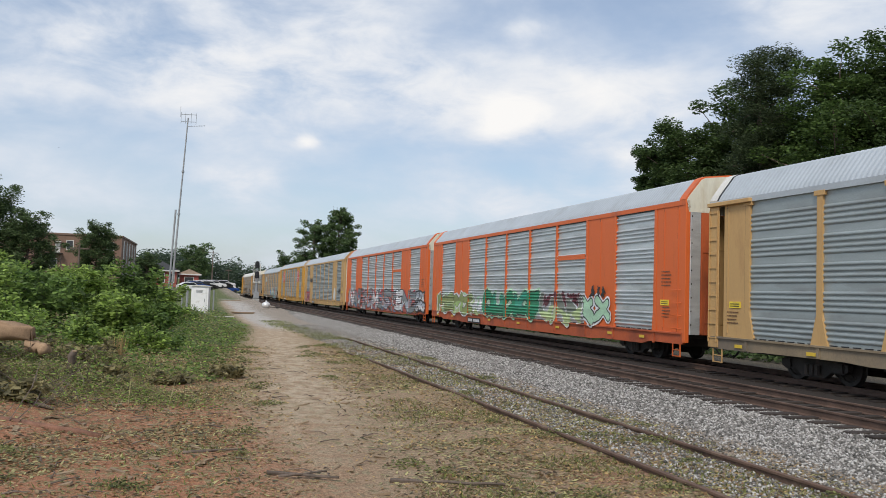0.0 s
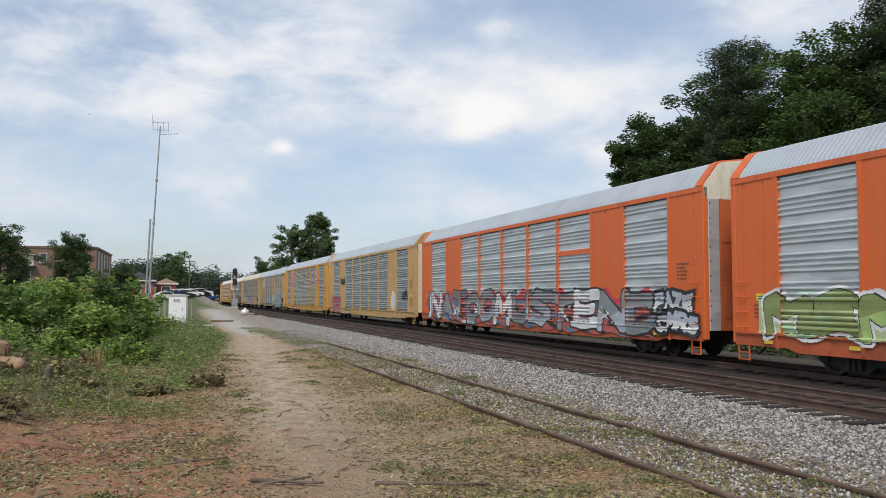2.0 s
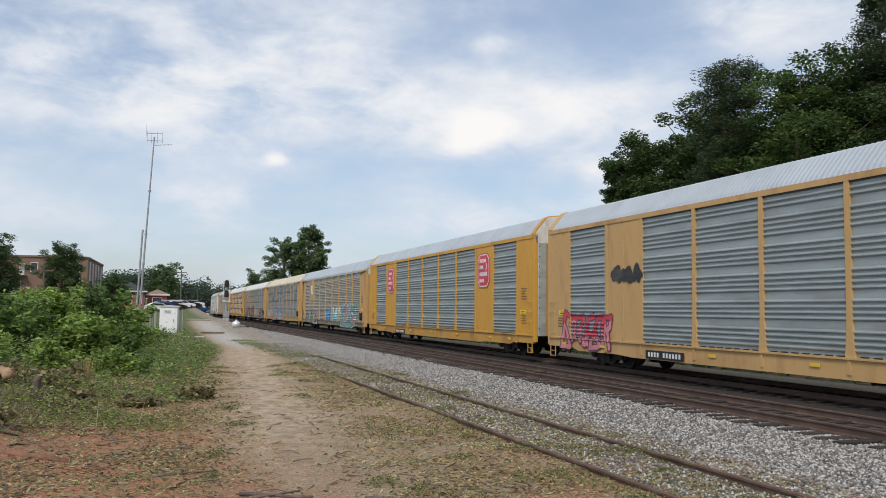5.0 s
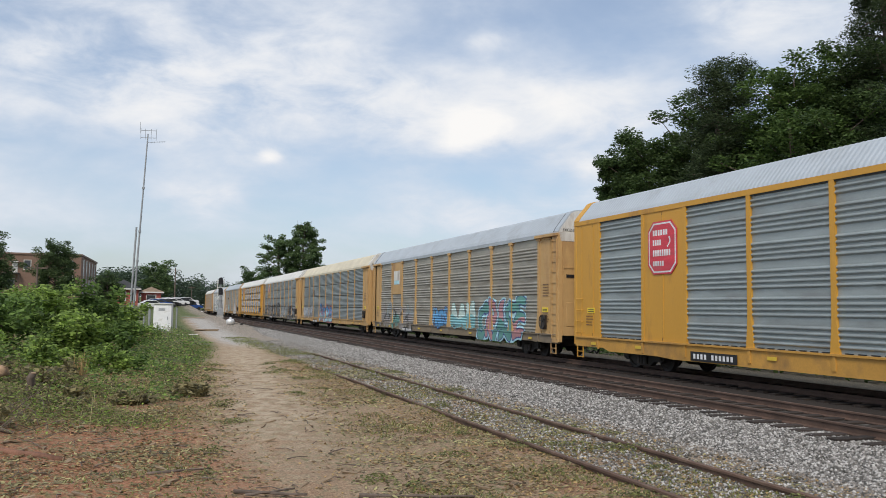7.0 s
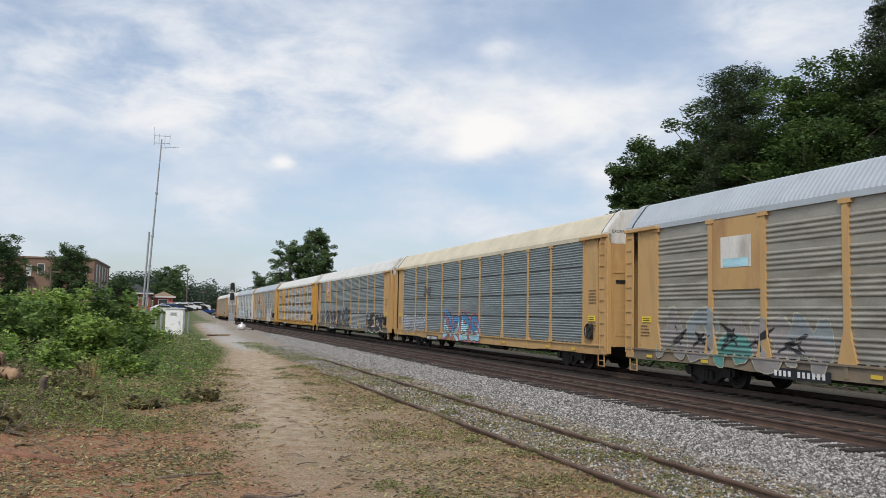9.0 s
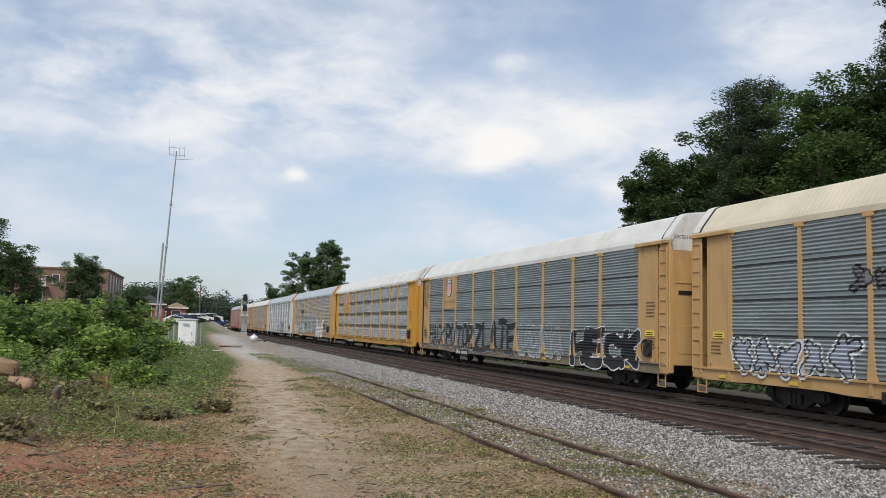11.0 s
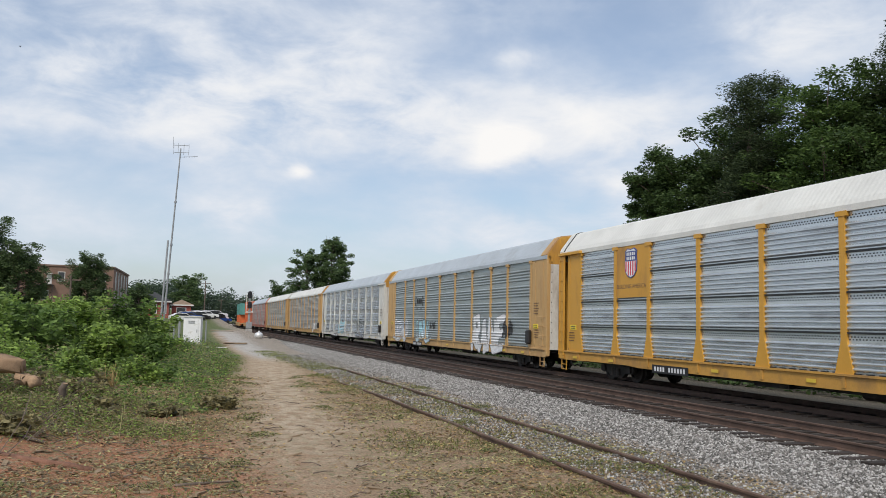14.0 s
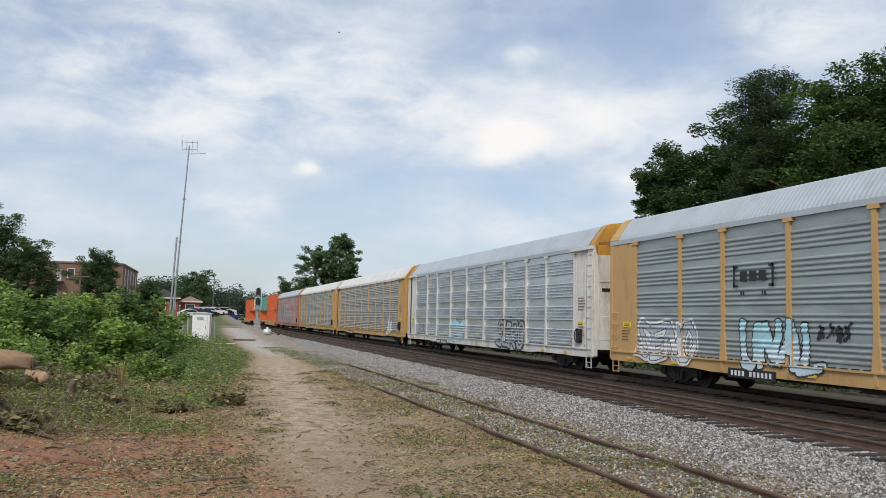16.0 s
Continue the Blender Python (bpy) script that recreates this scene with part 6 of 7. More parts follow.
for k, (x, y, r, h, mt) in enumerate(SHRUBS):
    lab = "wilting cut shrub lying on the bank" if mt == "bush_dry" else "leafy bright green shrub on the bank" if mt == "bush" else "small dark green weed by the dirt road"
    if mt == "bush" and k % 3 == 1:
        mt, lab = "bush_deep", "leafy deep green shrub on the bank"
    shrub(x, y, r, h, 200 + k, mt, lab, leaves=int(1200 + 2300 * r * h / 4), leaf=0.085 if y < 30 else 0.125)


def bare_clay(x, y, r):
    w, w2 = wobble(x, y, 1.7, 0.7), wobble(x, y, 0.9, 2.2)
    d = np.minimum(np.minimum(1.0 - x + 0.9 * w, y - 8.3 + 0.8 * w2), 16.4 - y + 1.0 * w)
    return (smooth01(-0.6, 0.6, d + r.normal(0, 0.25, len(x))) * 0.68 * (w2 > -0.4) > r.uniform(0, 1, len(x)))


def scatter(name, n, xs, ys, keep, size, mat, label, category, seed, upright=0.0, flat=False, ratio=0.35, dens=1.5):
    """Small blades, leaves or chips strewn over the ground, joined into one."""
    rng = np.random.default_rng(seed)
    x = rng.uniform(*xs, n)
    y = ys[0] + (ys[1] - ys[0]) * rng.uniform(0, 1, n) ** dens
    k = keep(x, y, rng) & ~bare_clay(x, y, rng)
    x, y = x[k], y[k]
    m = len(x)
    s = size * rng.uniform(0.5, 1.5, (m, 1)) * (1 + (y[:, None] - ys[0]) / 60)
    a = rng.uniform(0, 6.28, m)
    if upright:
        u = np.stack([np.cos(a) * 0.9, np.sin(a) * 0.9, rng.uniform(0.35, 1.0, m)], -1) * s
        v = np.stack([-np.sin(a), np.cos(a), np.zeros(m)], -1) * s * ratio
        lift = s[:, 0] * 0.5
    else:
        t = rng.normal(0, 0.25, m)
        u = np.stack([np.cos(a), np.sin(a), t], -1) * s
        v = np.stack([-np.sin(a), np.cos(a), rng.normal(0, 0.3, m)], -1) * s * ratio
        lift = s[:, 0] * 0.25
    c = np.stack([x, y, land(x, y) + lift], -1)
    tagged(part(name, quads_mesh(name, c, u, v, M[mat]), None), label, category, kind="stuff")


def patchy(x, y, f, seed, lim):
    return wobble(x, y, f, seed) + 0.6 * wobble(x, y, f * 2.7, seed + 1) > lim


def off_road(x, y):
    return np.abs(x - (1.1 + 0.083 * np.minimum(y, 52.0))) / (1 + 0.45 * smooth01(9, 14, y))


scatter("grass", 48000, (2.0, 7.5), (5.5, 50), lambda x, y, r: patchy(x, y, 0.9, 1.0, 0.0) & (off_road(x, y) > 0.7 + r.uniform(0, 0.6, len(x))), 0.028, "grass", "sparse green grass between the dirt road and siding", "grass", 31, upright=1, ratio=0.22, dens=1.7)
scatter("grass", 45000, (-7, 2.4), (5.5, 30), lambda x, y, r: patchy(x, y, 0.8, 2.0, 0.25) & (off_road(x, y) > 0.7 + r.uniform(0, 0.5, len(x))), 0.028, "grass", "sparse green grass on the red clay", "grass", 32, upright=1, ratio=0.22, dens=1.5)
scatter("grass", 9000, (4.6, 7.9), (38, 60), lambda x, y, r: (np.abs(x - 6.4 + (y - 45) * 0.03) < 0.7 + r.normal(0, 0.25, len(x))) & patchy(x, y, 1.3, 4.0, -0.5), 0.05, "grass", "weeds grown over the end of the siding", "grass", 34, upright=1, ratio=0.16, dens=1.0)
scatter("grass", 5000, (4.9, 8.2), (14, 42), lambda x, y, r: (np.minimum(np.abs(x - 5.82), np.abs(x - 7.3)) < 0.16 + r.exponential(0.08, len(x))) & patchy(x, y, 1.0, 8.0, 0.1), 0.05, "grass", "weeds beside the siding's rails", "grass", 37, upright=1, ratio=0.16, dens=1.2)
scatter("leaf_litter", 110000, (-8, 8.5), (5.5, 34), lambda x, y, r: (off_road(x, y) > r.uniform(0, 1.3, len(x))) & patchy(x, y, 1.4, 5.0, -0.5), 0.024, "straw", "pale wood chips and dry leaf litter on the dirt", "litter", 35, ratio=0.5, dens=1.7)
scatter("leaf_litter", 110000, (-7, 8.2), (5.5, 30), lambda x, y, r: (off_road(x, y) > r.uniform(0.3, 1.9, len(x))) & (patchy(x, y, 0.8, 12.0, -0.1) | (r.uniform(0, 1, len(x)) < 0.25)), 0.036, "pale_leaf", "pale grey-green chopped leaves strewn over the dirt", "litter", 39, ratio=0.32, dens=1.6)
scatter("leaf_litter", 34000, (-8, 8.0), (5.5, 34), lambda x, y, r: (off_road(x, y) > r.uniform(0.2, 1.5, len(x))) & patchy(x, y, 1.1, 9.0, -0.3), 0.032, "brown_leaf", "dark leaf mould and bark crumbs on the dirt", "litter", 38, ratio=0.5, dens=1.7)
scatter("leaf_litter", 60000, (-9, 3.0), (5.5, 25), lambda x, y, r: patchy(x, y, 0.9, 6.0, -0.15) & (x < 0.9 + r.normal(0, 0.5, len(x))), 0.03, "bush_dry", "wilted cut leaves strewn on the clay bank", "litter", 36, ratio=0.45, dens=1.4)


def bark_chunks():
    """Larger torn pieces of bark and root on the clay."""
    rng = np.random.default_rng(44)
    bm = bmesh.new()
    for k in range(520):
        x, y = rng.uniform(-7, 4.5), 6 + 12 * rng.uniform() ** 1.3
        if rng.uniform() > (0.9 if x < 0.6 else 0.25):
            continue
        v = len(bm.verts)
        l, w, t = rng.uniform(0.03, 0.13), rng.uniform(0.012, 0.035), rng.uniform(0.006, 0.018)
        box(bm, -l, l, -w, w, -t, t)
        bm.verts.ensure_lookup_table()
        for q in bm.verts[v:]:
            q.co *= rng.uniform(0.6, 1.2)
        bmesh.ops.transform(bm, matrix=pose(x, y, gz(x, y) + 0.012, rng.uniform(-15, 15), rng.uniform(-18, 18), rng.uniform(0, 360)), verts=bm.verts[v:])
    tagged(part("bark_chunks", bm, M["weathered_wood"], None), "torn pieces of bark and root on the clay", "litter", kind="stuff")


bark_chunks()


def low_weeds():
    """Small leafy weeds in clusters on the dirt."""
    rng = np.random.default_rng(48)
    cs = []
    for k in range(130):
        x, y = rng.uniform(-5, 8.3), 6.5 + 30 * rng.uniform() ** 1.2
        near_road = abs(x - (1.1 + 0.083 * y))
        if near_road < 0.5 or (x < 0.5 and y > 12):
            continue
        r, h = rng.uniform(0.08, 0.30), rng.uniform(0.04, 0.13)
        n = int(30 + 300 * r * r / 0.09)
        q = rng.normal(size=(n, 2)) * r * 0.55
        px, py = x + q[:, 0] * rng.uniform(1.0, 1.9), y + q[:, 1]
        cs.append(np.stack([px, py, land(px, py) + 0.01 + h * rng.uniform(0, 1, n) * np.exp(-(q ** 2).sum(1) / r ** 2)], -1))
    c = np.concatenate(cs)
    u, v = random_leaves(rng, c, 0.026)
    tagged(part("weeds", quads_mesh("weeds", c, u, v, M["weed"]), None), "small green weeds in clusters on the dirt", "weeds", kind="stuff")


M["weed"] = leaf_material("weed_leaf", (0.18, 0.21, 0.10), 0.6)
low_weeds()


def straw_tuft(x, y, h, seed):
    rng = np.random.default_rng(seed)
    n = 60
    a, r = rng.uniform(0, 6.28, n), rng.uniform(0, 0.18, n)
    lean = rng.uniform(0.05, 0.45, (n, 1))
    d = np.stack([np.cos(a), np.sin(a), np.zeros(n)], -1) * lean + np.array([0, 0, 1.0])
    hh = h * rng.uniform(0.5, 1.0, (n, 1)) / 2
    c = np.stack([np.cos(a) * r, np.sin(a) * r, np.zeros(n)], -1) + d * hh
    side = np.stack([-np.sin(a), np.cos(a), np.zeros(n)], -1) * 0.012
    ob = part("grass_tuft", quads_mesh("grass_tuft", c, d * hh, side, M["straw"]), None)
    ob.matrix_basis = pose(x, y, gz(x, y))
    tagged(ob, "tuft of tall dry yellow grass on the bank", "grass", "dry tufts")


for k, (x, y, h) in enumerate(((-0.9, 44.5, 1.5), (-0.5, 43.8, 1.1), (-1.6, 24.5, 0.9))):
    straw_tuft(x, y, h, 300 + k)


def cut_brush():
    """A low tangle of cut stems and wilting leaves."""
    rng = np.random.default_rng(51)
    n = 100000
    x, y = rng.uniform(-8.5, 1.6, n), rng.uniform(14.6, 24, n)
    lim = 0.05 + 0.55 * np.sin(y * 0.9) + rng.normal(0, 0.3, n)
    edge = smooth01(14.6, 16.6, y + 0.8 * wobble(x, y, 1.4, 2.0))
    k = (x < lim) & (rng.uniform(0, 1, n) < edge * (0.35 + 0.65 * (wobble(x, y, 1.3, 7.0) > -0.3)))
    x, y = x[k], y[k]
    hump = 0.07 + 0.42 * smooth01(15, 19, y) * (0.55 + 0.45 * wobble(x, y, 1.7, 3.3)) * smooth01(0.8, -1.2, x)
    c = np.stack([x, y, land(x, y) + rng.uniform(0, 1, len(x)) ** 0.7 * hump], -1)
    u, v = random_leaves(rng, c, 0.04)
    v *= 0.7
    half = rng.uniform(0, 1, len(c)) < 0.62
    tagged(part("cut_brush", quads_mesh("cut_brush", c[half], u[half], v[half], M["bush_dry"]), None), "grey-green wilted cut brush lying in a tangle", "brush", kind="stuff")
    tagged(part("cut_brush", quads_mesh("cut_brush", c[~half], u[~half], v[~half], M["bush"]), None), "fresh green leaves among the cut brush", "brush", kind="stuff")


cut_brush()


def bank_weeds():
    """Knee-high leafy weeds in front of and between the shrubs."""
    rng = np.random.default_rng(52)
    n = 110000
    x, y = rng.uniform(-9, 4.0, n), rng.uniform(20, 74, n)
    lim = np.minimum(-1.6 + 0.105 * y, 3.6) + 0.35 * wobble(x, y, 0.8, 1.0) + rng.normal(0, 0.2, n)
    clump = wobble(x, y, 1.2, 2.0) + 0.7 * wobble(x, y, 3.4, 5.0)
    k = (x < lim) & ((y < 44) | (x < -1.0) | (rng.uniform(0, 1, n) < 0.4)) & (rng.uniform(0, 1, n) < 0.3 + 0.7 * smooth01(-0.25, 0.5, clump))
    x, y, lim, clump = x[k], y[k], lim[k], clump[k]
    hump = (0.08 + 0.75 * smooth01(0.1, 2.4, lim - x)) * (0.3 + 0.8 * smooth01(-0.3, 0.9, clump))
    c = np.stack([x, y, land(x, y) + rng.uniform(0, 1, len(x)) ** 0.6 * hump], -1)
    u, v = random_leaves(rng, c, 0.06)
    pick = rng.uniform(0, 1, len(c)) + 0.3 * wobble(x, y, 0.9, 6.0)
    for lo, hi, mt, lab in ((-9, 0.52, "bush_deep", "knee-high deep green weeds on the bank"), (0.52, 0.78, "bush", "knee-high leafy green weeds on the bank"), (0.78, 9, "bush_dry", "pale seeding weeds on the bank")):
        k = (pick >= lo) & (pick < hi)
        tagged(part("weeds", quads_mesh("weeds", c[k], u[k], v[k], M[mt]), None), lab, "weeds", kind="stuff")


bank_weeds()


def twigs():
    rng = np.random.default_rng(41)
    bm = bmesh.new()
    for k in range(900):
        x, y = rng.uniform(-7.5, 4.5), rng.uniform(6, 25)
        if x > -0.5 and rng.uniform() < 0.72:
            continue
        a, l = rng.uniform(0, 6.28), rng.uniform(0.12, 0.6) * (1.5 if x < -1.5 and y > 13 else 0.7)
        up = rng.uniform(0, 0.9) if x < -1.0 and y > 13 else 0.03
        z = gz(x, y) + 0.015
        tube(bm, [(x, y, z), (x + l * 0.5 * math.cos(a), y + l * 0.5 * math.sin(a), z + up * l * 0.5 + 0.02), (x + l * math.cos(a + 0.2), y + l * math.sin(a + 0.2), z + up * l)], [0.009, 0.007, 0.004], 4)
    tagged(part("twigs", bm, M["bark"], None), "broken dry twigs strewn over the clearing", "twigs", kind="stuff")


twigs()


def dry_stems():
    """Pale leaning stalks in the cut brush."""
    rng = np.random.default_rng(46)
    n = 190
    x, y = rng.uniform(-8, 0.2, n), rng.uniform(13.5, 26, n)
    a, tilt = rng.uniform(0, 6.28, n), rng.uniform(0.2, 1.6, n)
    d = np.stack([np.cos(a) * np.sin(tilt), np.sin(a) * np.sin(tilt), np.abs(np.cos(tilt)) + 0.1], -1) * rng.uniform(0.12, 0.42, (n, 1))
    side = np.stack([-np.sin(a), np.cos(a), np.zeros(n)], -1) * 0.005
    c = np.stack([x, y, land(x, y) + 0.1 * rng.uniform(0, 2.2, n)], -1) + d * 0.9
    tagged(part("dry_stems", quads_mesh("dry_stems", c, d, side, M["pale_leaf"]), None), "pale dry stalks leaning out of the cut brush", "brush", kind="stuff")


dry_stems()


def undergrowth():
    """Dark weeds along the far side of the railway."""
    rng = np.random.default_rng(47)
    n = 60000
    x, y = rng.uniform(21.7, 26.5, n), 4 + 200 * rng.uniform(0, 1, n) ** 1.3
    # the upper part stays hidden by the wagons; added to cut light under them
    h = (0.4 + 1.6 * smooth01(21.7, 24.0, x)) * (0.75 + 0.4 * wobble(x, y, 0.7, 5.0))
    c = np.stack([x, y, land(x, y) + h * rng.uniform(0, 1, n) ** 0.7], -1)
    u, v = random_leaves(rng, c, 0.13)
    tagged(part("undergrowth", quads_mesh("undergrowth", c, u, v, M["leaf_dark"]), None), "dark green undergrowth beyond the railway", "undergrowth", kind="stuff")


undergrowth()


def log(name, a, b, r0, r1, label, mat="bark", seed=0):
    rng = np.random.default_rng(seed)
    a, b = Vector(a), Vector(b)
    pts = [a.lerp(b, k / 6) + Vector(rng.normal(0, r0 * 0.18, 3)) * (0 < k < 6) for k in range(7)]
    lg = empty(name, None, label, "log", "cut wood on the clearing")
    bm = bmesh.new()
    tube(bm, pts, [(r0 + (r1 - r0) * k / 6) * rng.uniform(0.88, 1.12) for k in range(7)], 12)
    for v in bm.verts:
        v.co += Vector(rng.normal(0, r0 * (0.24 if mat == "cut_wood" else 0.12), 3))
    part("bark", bm, M[mat], lg, smooth=True)
    bm = bmesh.new()
    d = (a - b).normalized()
    tube(bm, [a, a + d * 0.012], r0 * 0.86, 9)
    part("cut_end", bm, M["cut_wood"], lg, "pale sawn end")
    return lg


log("log", (-2.95, 19.3, gz(-2.95, 19.3) + 0.86), (-5.2, 19.6, gz(-5.2, 19.6) + 0.72), 0.17, 0.21, "peeled orange-brown log on the brush pile", "cut_wood", 1)
log("log", (-2.62, 19.0, gz(-2.62, 19.0) + 0.62), (-2.95, 19.25, gz(-2.95, 19.25) + 0.60), 0.11, 0.12, "short sawn piece of log on the brush pile", "cut_wood", 7)
log("stump", (-2.05, 18.6, gz(-2.05, 18.6) + 0.62), (-2.18, 18.7, gz(-2.18, 18.7) - 0.05), 0.06, 0.085, "leaning brown stump among the brush", "bark", 2)
log("branch", (1.05, 10.15, gz(1.05, 10.15) + 0.03), (1.85, 9.85, gz(1.85, 9.85) + 0.05), 0.022, 0.012, "broken dark branch lying on the dirt", "bark", 3)
log("branch", (1.15, 9.9, gz(1.15, 9.9) + 0.03), (1.75, 10.1, gz(1.75, 10.1) + 0.06), 0.018, 0.010, "broken dark branch lying on the dirt", "bark", 8)
log("branch", (0.1, 11.6, gz(0.1, 11.6) + 0.02), (0.9, 11.9, gz(0.9, 11.9) + 0.03), 0.02, 0.010, "thin dry branch lying on the dirt", "bark", 9)
log("branch", (2.45, 9.75, gz(2.45, 9.75) + 0.03), (3.75, 9.35, gz(3.75, 9.35) + 0.04), 0.024, 0.012, "thin dry branch lying on the dirt", "bark", 4)
log("branch", (-1.0, 12.9, gz(-1.0, 12.9) + 0.01), (-2.9, 13.3, gz(-2.9, 13.3) + 0.04), 0.05, 0.085, "reddish split branch lying on the clay", "red_wood", 5)
log("branch", (-1.9, 15.0, gz(-1.9, 15.0) + 0.04), (-3.4, 15.8, gz(-3.4, 15.8) + 0.12), 0.03, 0.02, "grey dry branch lying on the clay", "bark", 6)


# ---- mast, cabinet, signal and lineside things ----
def mast():
    bx, by = -0.95, 72.0
    b = gz(bx, by)
    ms = empty("radio_mast", pose(bx, by, b), "slender leaning steel radio mast with aerials at its top", "radio mast")
    top = Vector((0.72, 0, 16.2 - b))
    bm = bmesh.new()
    tube(bm, [Vector((0, 0, -0.1)), top * 0.5, top], [0.085, 0.07, 0.05], 8)
    part("pole", bm, M["steel_grey"], ms)
    bm = bmesh.new()
    tube(bm, [Vector((-0.22, 0, -0.1)), Vector((0.10, 0, 8.5 - b))], 0.075, 8)
    part("lower_pole", bm, M["steel_grey"], ms)
    bm = bmesh.new()
    for z in (0.25, -0.35):
        tube(bm, [top + Vector((-0.55, 0, z)), top + Vector((0.65, 0, z + 0.05))], 0.022, 5)
    for x in (-0.55, -0.2, 0.25, 0.65):
        tube(bm, [top + Vector((x, 0, -0.5)), top + Vector((x, 0, 0.42))], 0.016, 5)
    tube(bm, [top + Vector((-0.6, 0, 0)), top + Vector((-0.62, 0, 0.95))], 0.014, 5)
    part("aerial", bm, M["steel_grey"], ms)
    bm = bmesh.new()
    a = top * 0.955
    tube(bm, [a, a + Vector((1.4, 0, 0.18))], 0.018, 5)
    for k in range(6):
        q = a + Vector((0.35 + k * 0.2, 0, 0.04 + k * 0.026))
        tube(bm, [q + Vector((0, -0.2, -0.1)), q + Vector((0, 0.2, 0.1))], 0.01, 4)
    part("aerial", bm, M["steel_grey"], ms)
    for f in (0.2, 0.35, 0.5, 0.72):
        bm = bmesh.new()
        tube(bm, [top * f - Vector((0, 0, 0.08)), top * f + Vector((0, 0, 0.08))], 0.11, 8)
        part("clamp", bm, M["steel_grey"], ms)


mast()


def cabinet():
    x, y = 1.42, 70.5
    z = gz(x, y)
    cb = empty("equipment_cabinet", pose(x, y, z, 0, 0, -8), "white metal equipment cabinet on a concrete pad", "cabinet")
    part("body", boxes((-0.68, 0.68, -0.6, 0.6, 0.12, 2.22), bevel=0.03), M["cab_white"], cb)
    part("roof", prism(bmesh.new(), [(-0.78, 2.22), (0.78, 2.22), (0.78, 2.27), (0, 2.33), (-0.78, 2.27)], -0.7, 0.7), M["white_paint"], cb)
    part("pad", boxes((-0.85, 0.85, -0.8, 0.8, -0.2, 0.12), bevel=0.02), M["concrete"], cb)
    dr = part("door", boxes((-0.55, 0.50, -0.63, -0.6, 0.25, 2.1), bevel=0.008), M["cab_white"], cb)
    part("handle", boxes((0.36, 0.41, -0.67, -0.63, 1.0, 1.25)), M["steel_grey"], dr)
    part("louvre", boxes(*[(-0.3, 0.2, -0.645, -0.63, 1.7 + k * 0.05, 1.725 + k * 0.05) for k in range(5)]), M["steel_grey"], dr)
    for k, (px, h) in enumerate(((-1.05, 1.9), (-1.45, 1.8), (1.0, 1.95))):
        bm = bmesh.new()
        tube(bm, [(0, 0, -0.1), (0, 0, h)], 0.06 if k else 0.09, 8)
        p = part("steel_post", bm, M["steel_grey"], None)
        p.matrix_basis = pose(x + px, y - 0.3, gz(x + px, y - 0.3))
        tagged(p, "galvanised steel post beside the white cabinet", "post", "posts by the cabinet")


M["concrete"] = material("concrete", (0.36, 0.35, 0.33), 0.9, 0, 0.2, 2, 30, 0.2)
M["silver_tank"] = material("aluminium_paint", (0.74, 0.74, 0.73), 0.35, 0.4, 0.08, 2, 30, 0.03)
cabinet()


def signal():
    x, y = 8.62, 105.0
    sg = empty("railway_signal", pose(x, y, gz(x, y)), "railway signal with ladder and dark round-topped head", "signal")
    part("foundation", boxes((-0.4, 0.4, -0.4, 0.4, -0.3, 0.25), bevel=0.03), M["concrete"], sg)
    bm = bmesh.new()
    tube(bm, [(0, 0, 0.2), (0, 0, 2.6)], 0.16, 10)
    tube(bm, [(0, 0, 2.6), (0, 0, 4.8)], 0.08, 10)
    part("mast", bm, M["steel_grey"], sg)
    bm = boxes((-0.42, -0.36, -0.05, 0.0, 2.3, 4.5), (0.36, 0.42, -0.05, 0.0, 2.3, 4.5))
    for k in range(6):
        box(bm, -0.36, 0.36, -0.045, -0.005, 2.35 + k * 0.42, 2.41 + k * 0.42)
    part("cage", bm, M["white_paint"], sg)
    part("platform", boxes((-0.45, 0.45, -0.3, 0.4, 2.2, 2.26)), M["white_paint"], sg)
    for z0 in (4.0, 2.75):
        bm = bmesh.new()
        pts = [(-0.26, z0), (0.26, z0), (0.26, z0 + 0.6)] + [(0.26 * math.cos(a), z0 + 0.6 + 0.26 * math.sin(a)) for a in np.linspace(0.3, math.pi - 0.3, 7)] + [(-0.26, z0 + 0.6)]
        prism(bm, pts, -0.16, -0.12)
        hd = part("signal_head", bm, M["black_paint"], sg, "black signal backplate")
        for k in range(2):
            bm = bmesh.new()
            tube(bm, [(0.0, -0.38, z0 + 0.2 + k * 0.34), (0.0, -0.15, z0 + 0.2 + k * 0.34)], 0.11, 12)
            part("hood", bm, M["black_paint"], hd)
    part("relay_box", boxes((-0.35, 0.35, -0.35, -0.05, 0.3, 1.1), bevel=0.02), M["steel_grey"], sg)


signal()


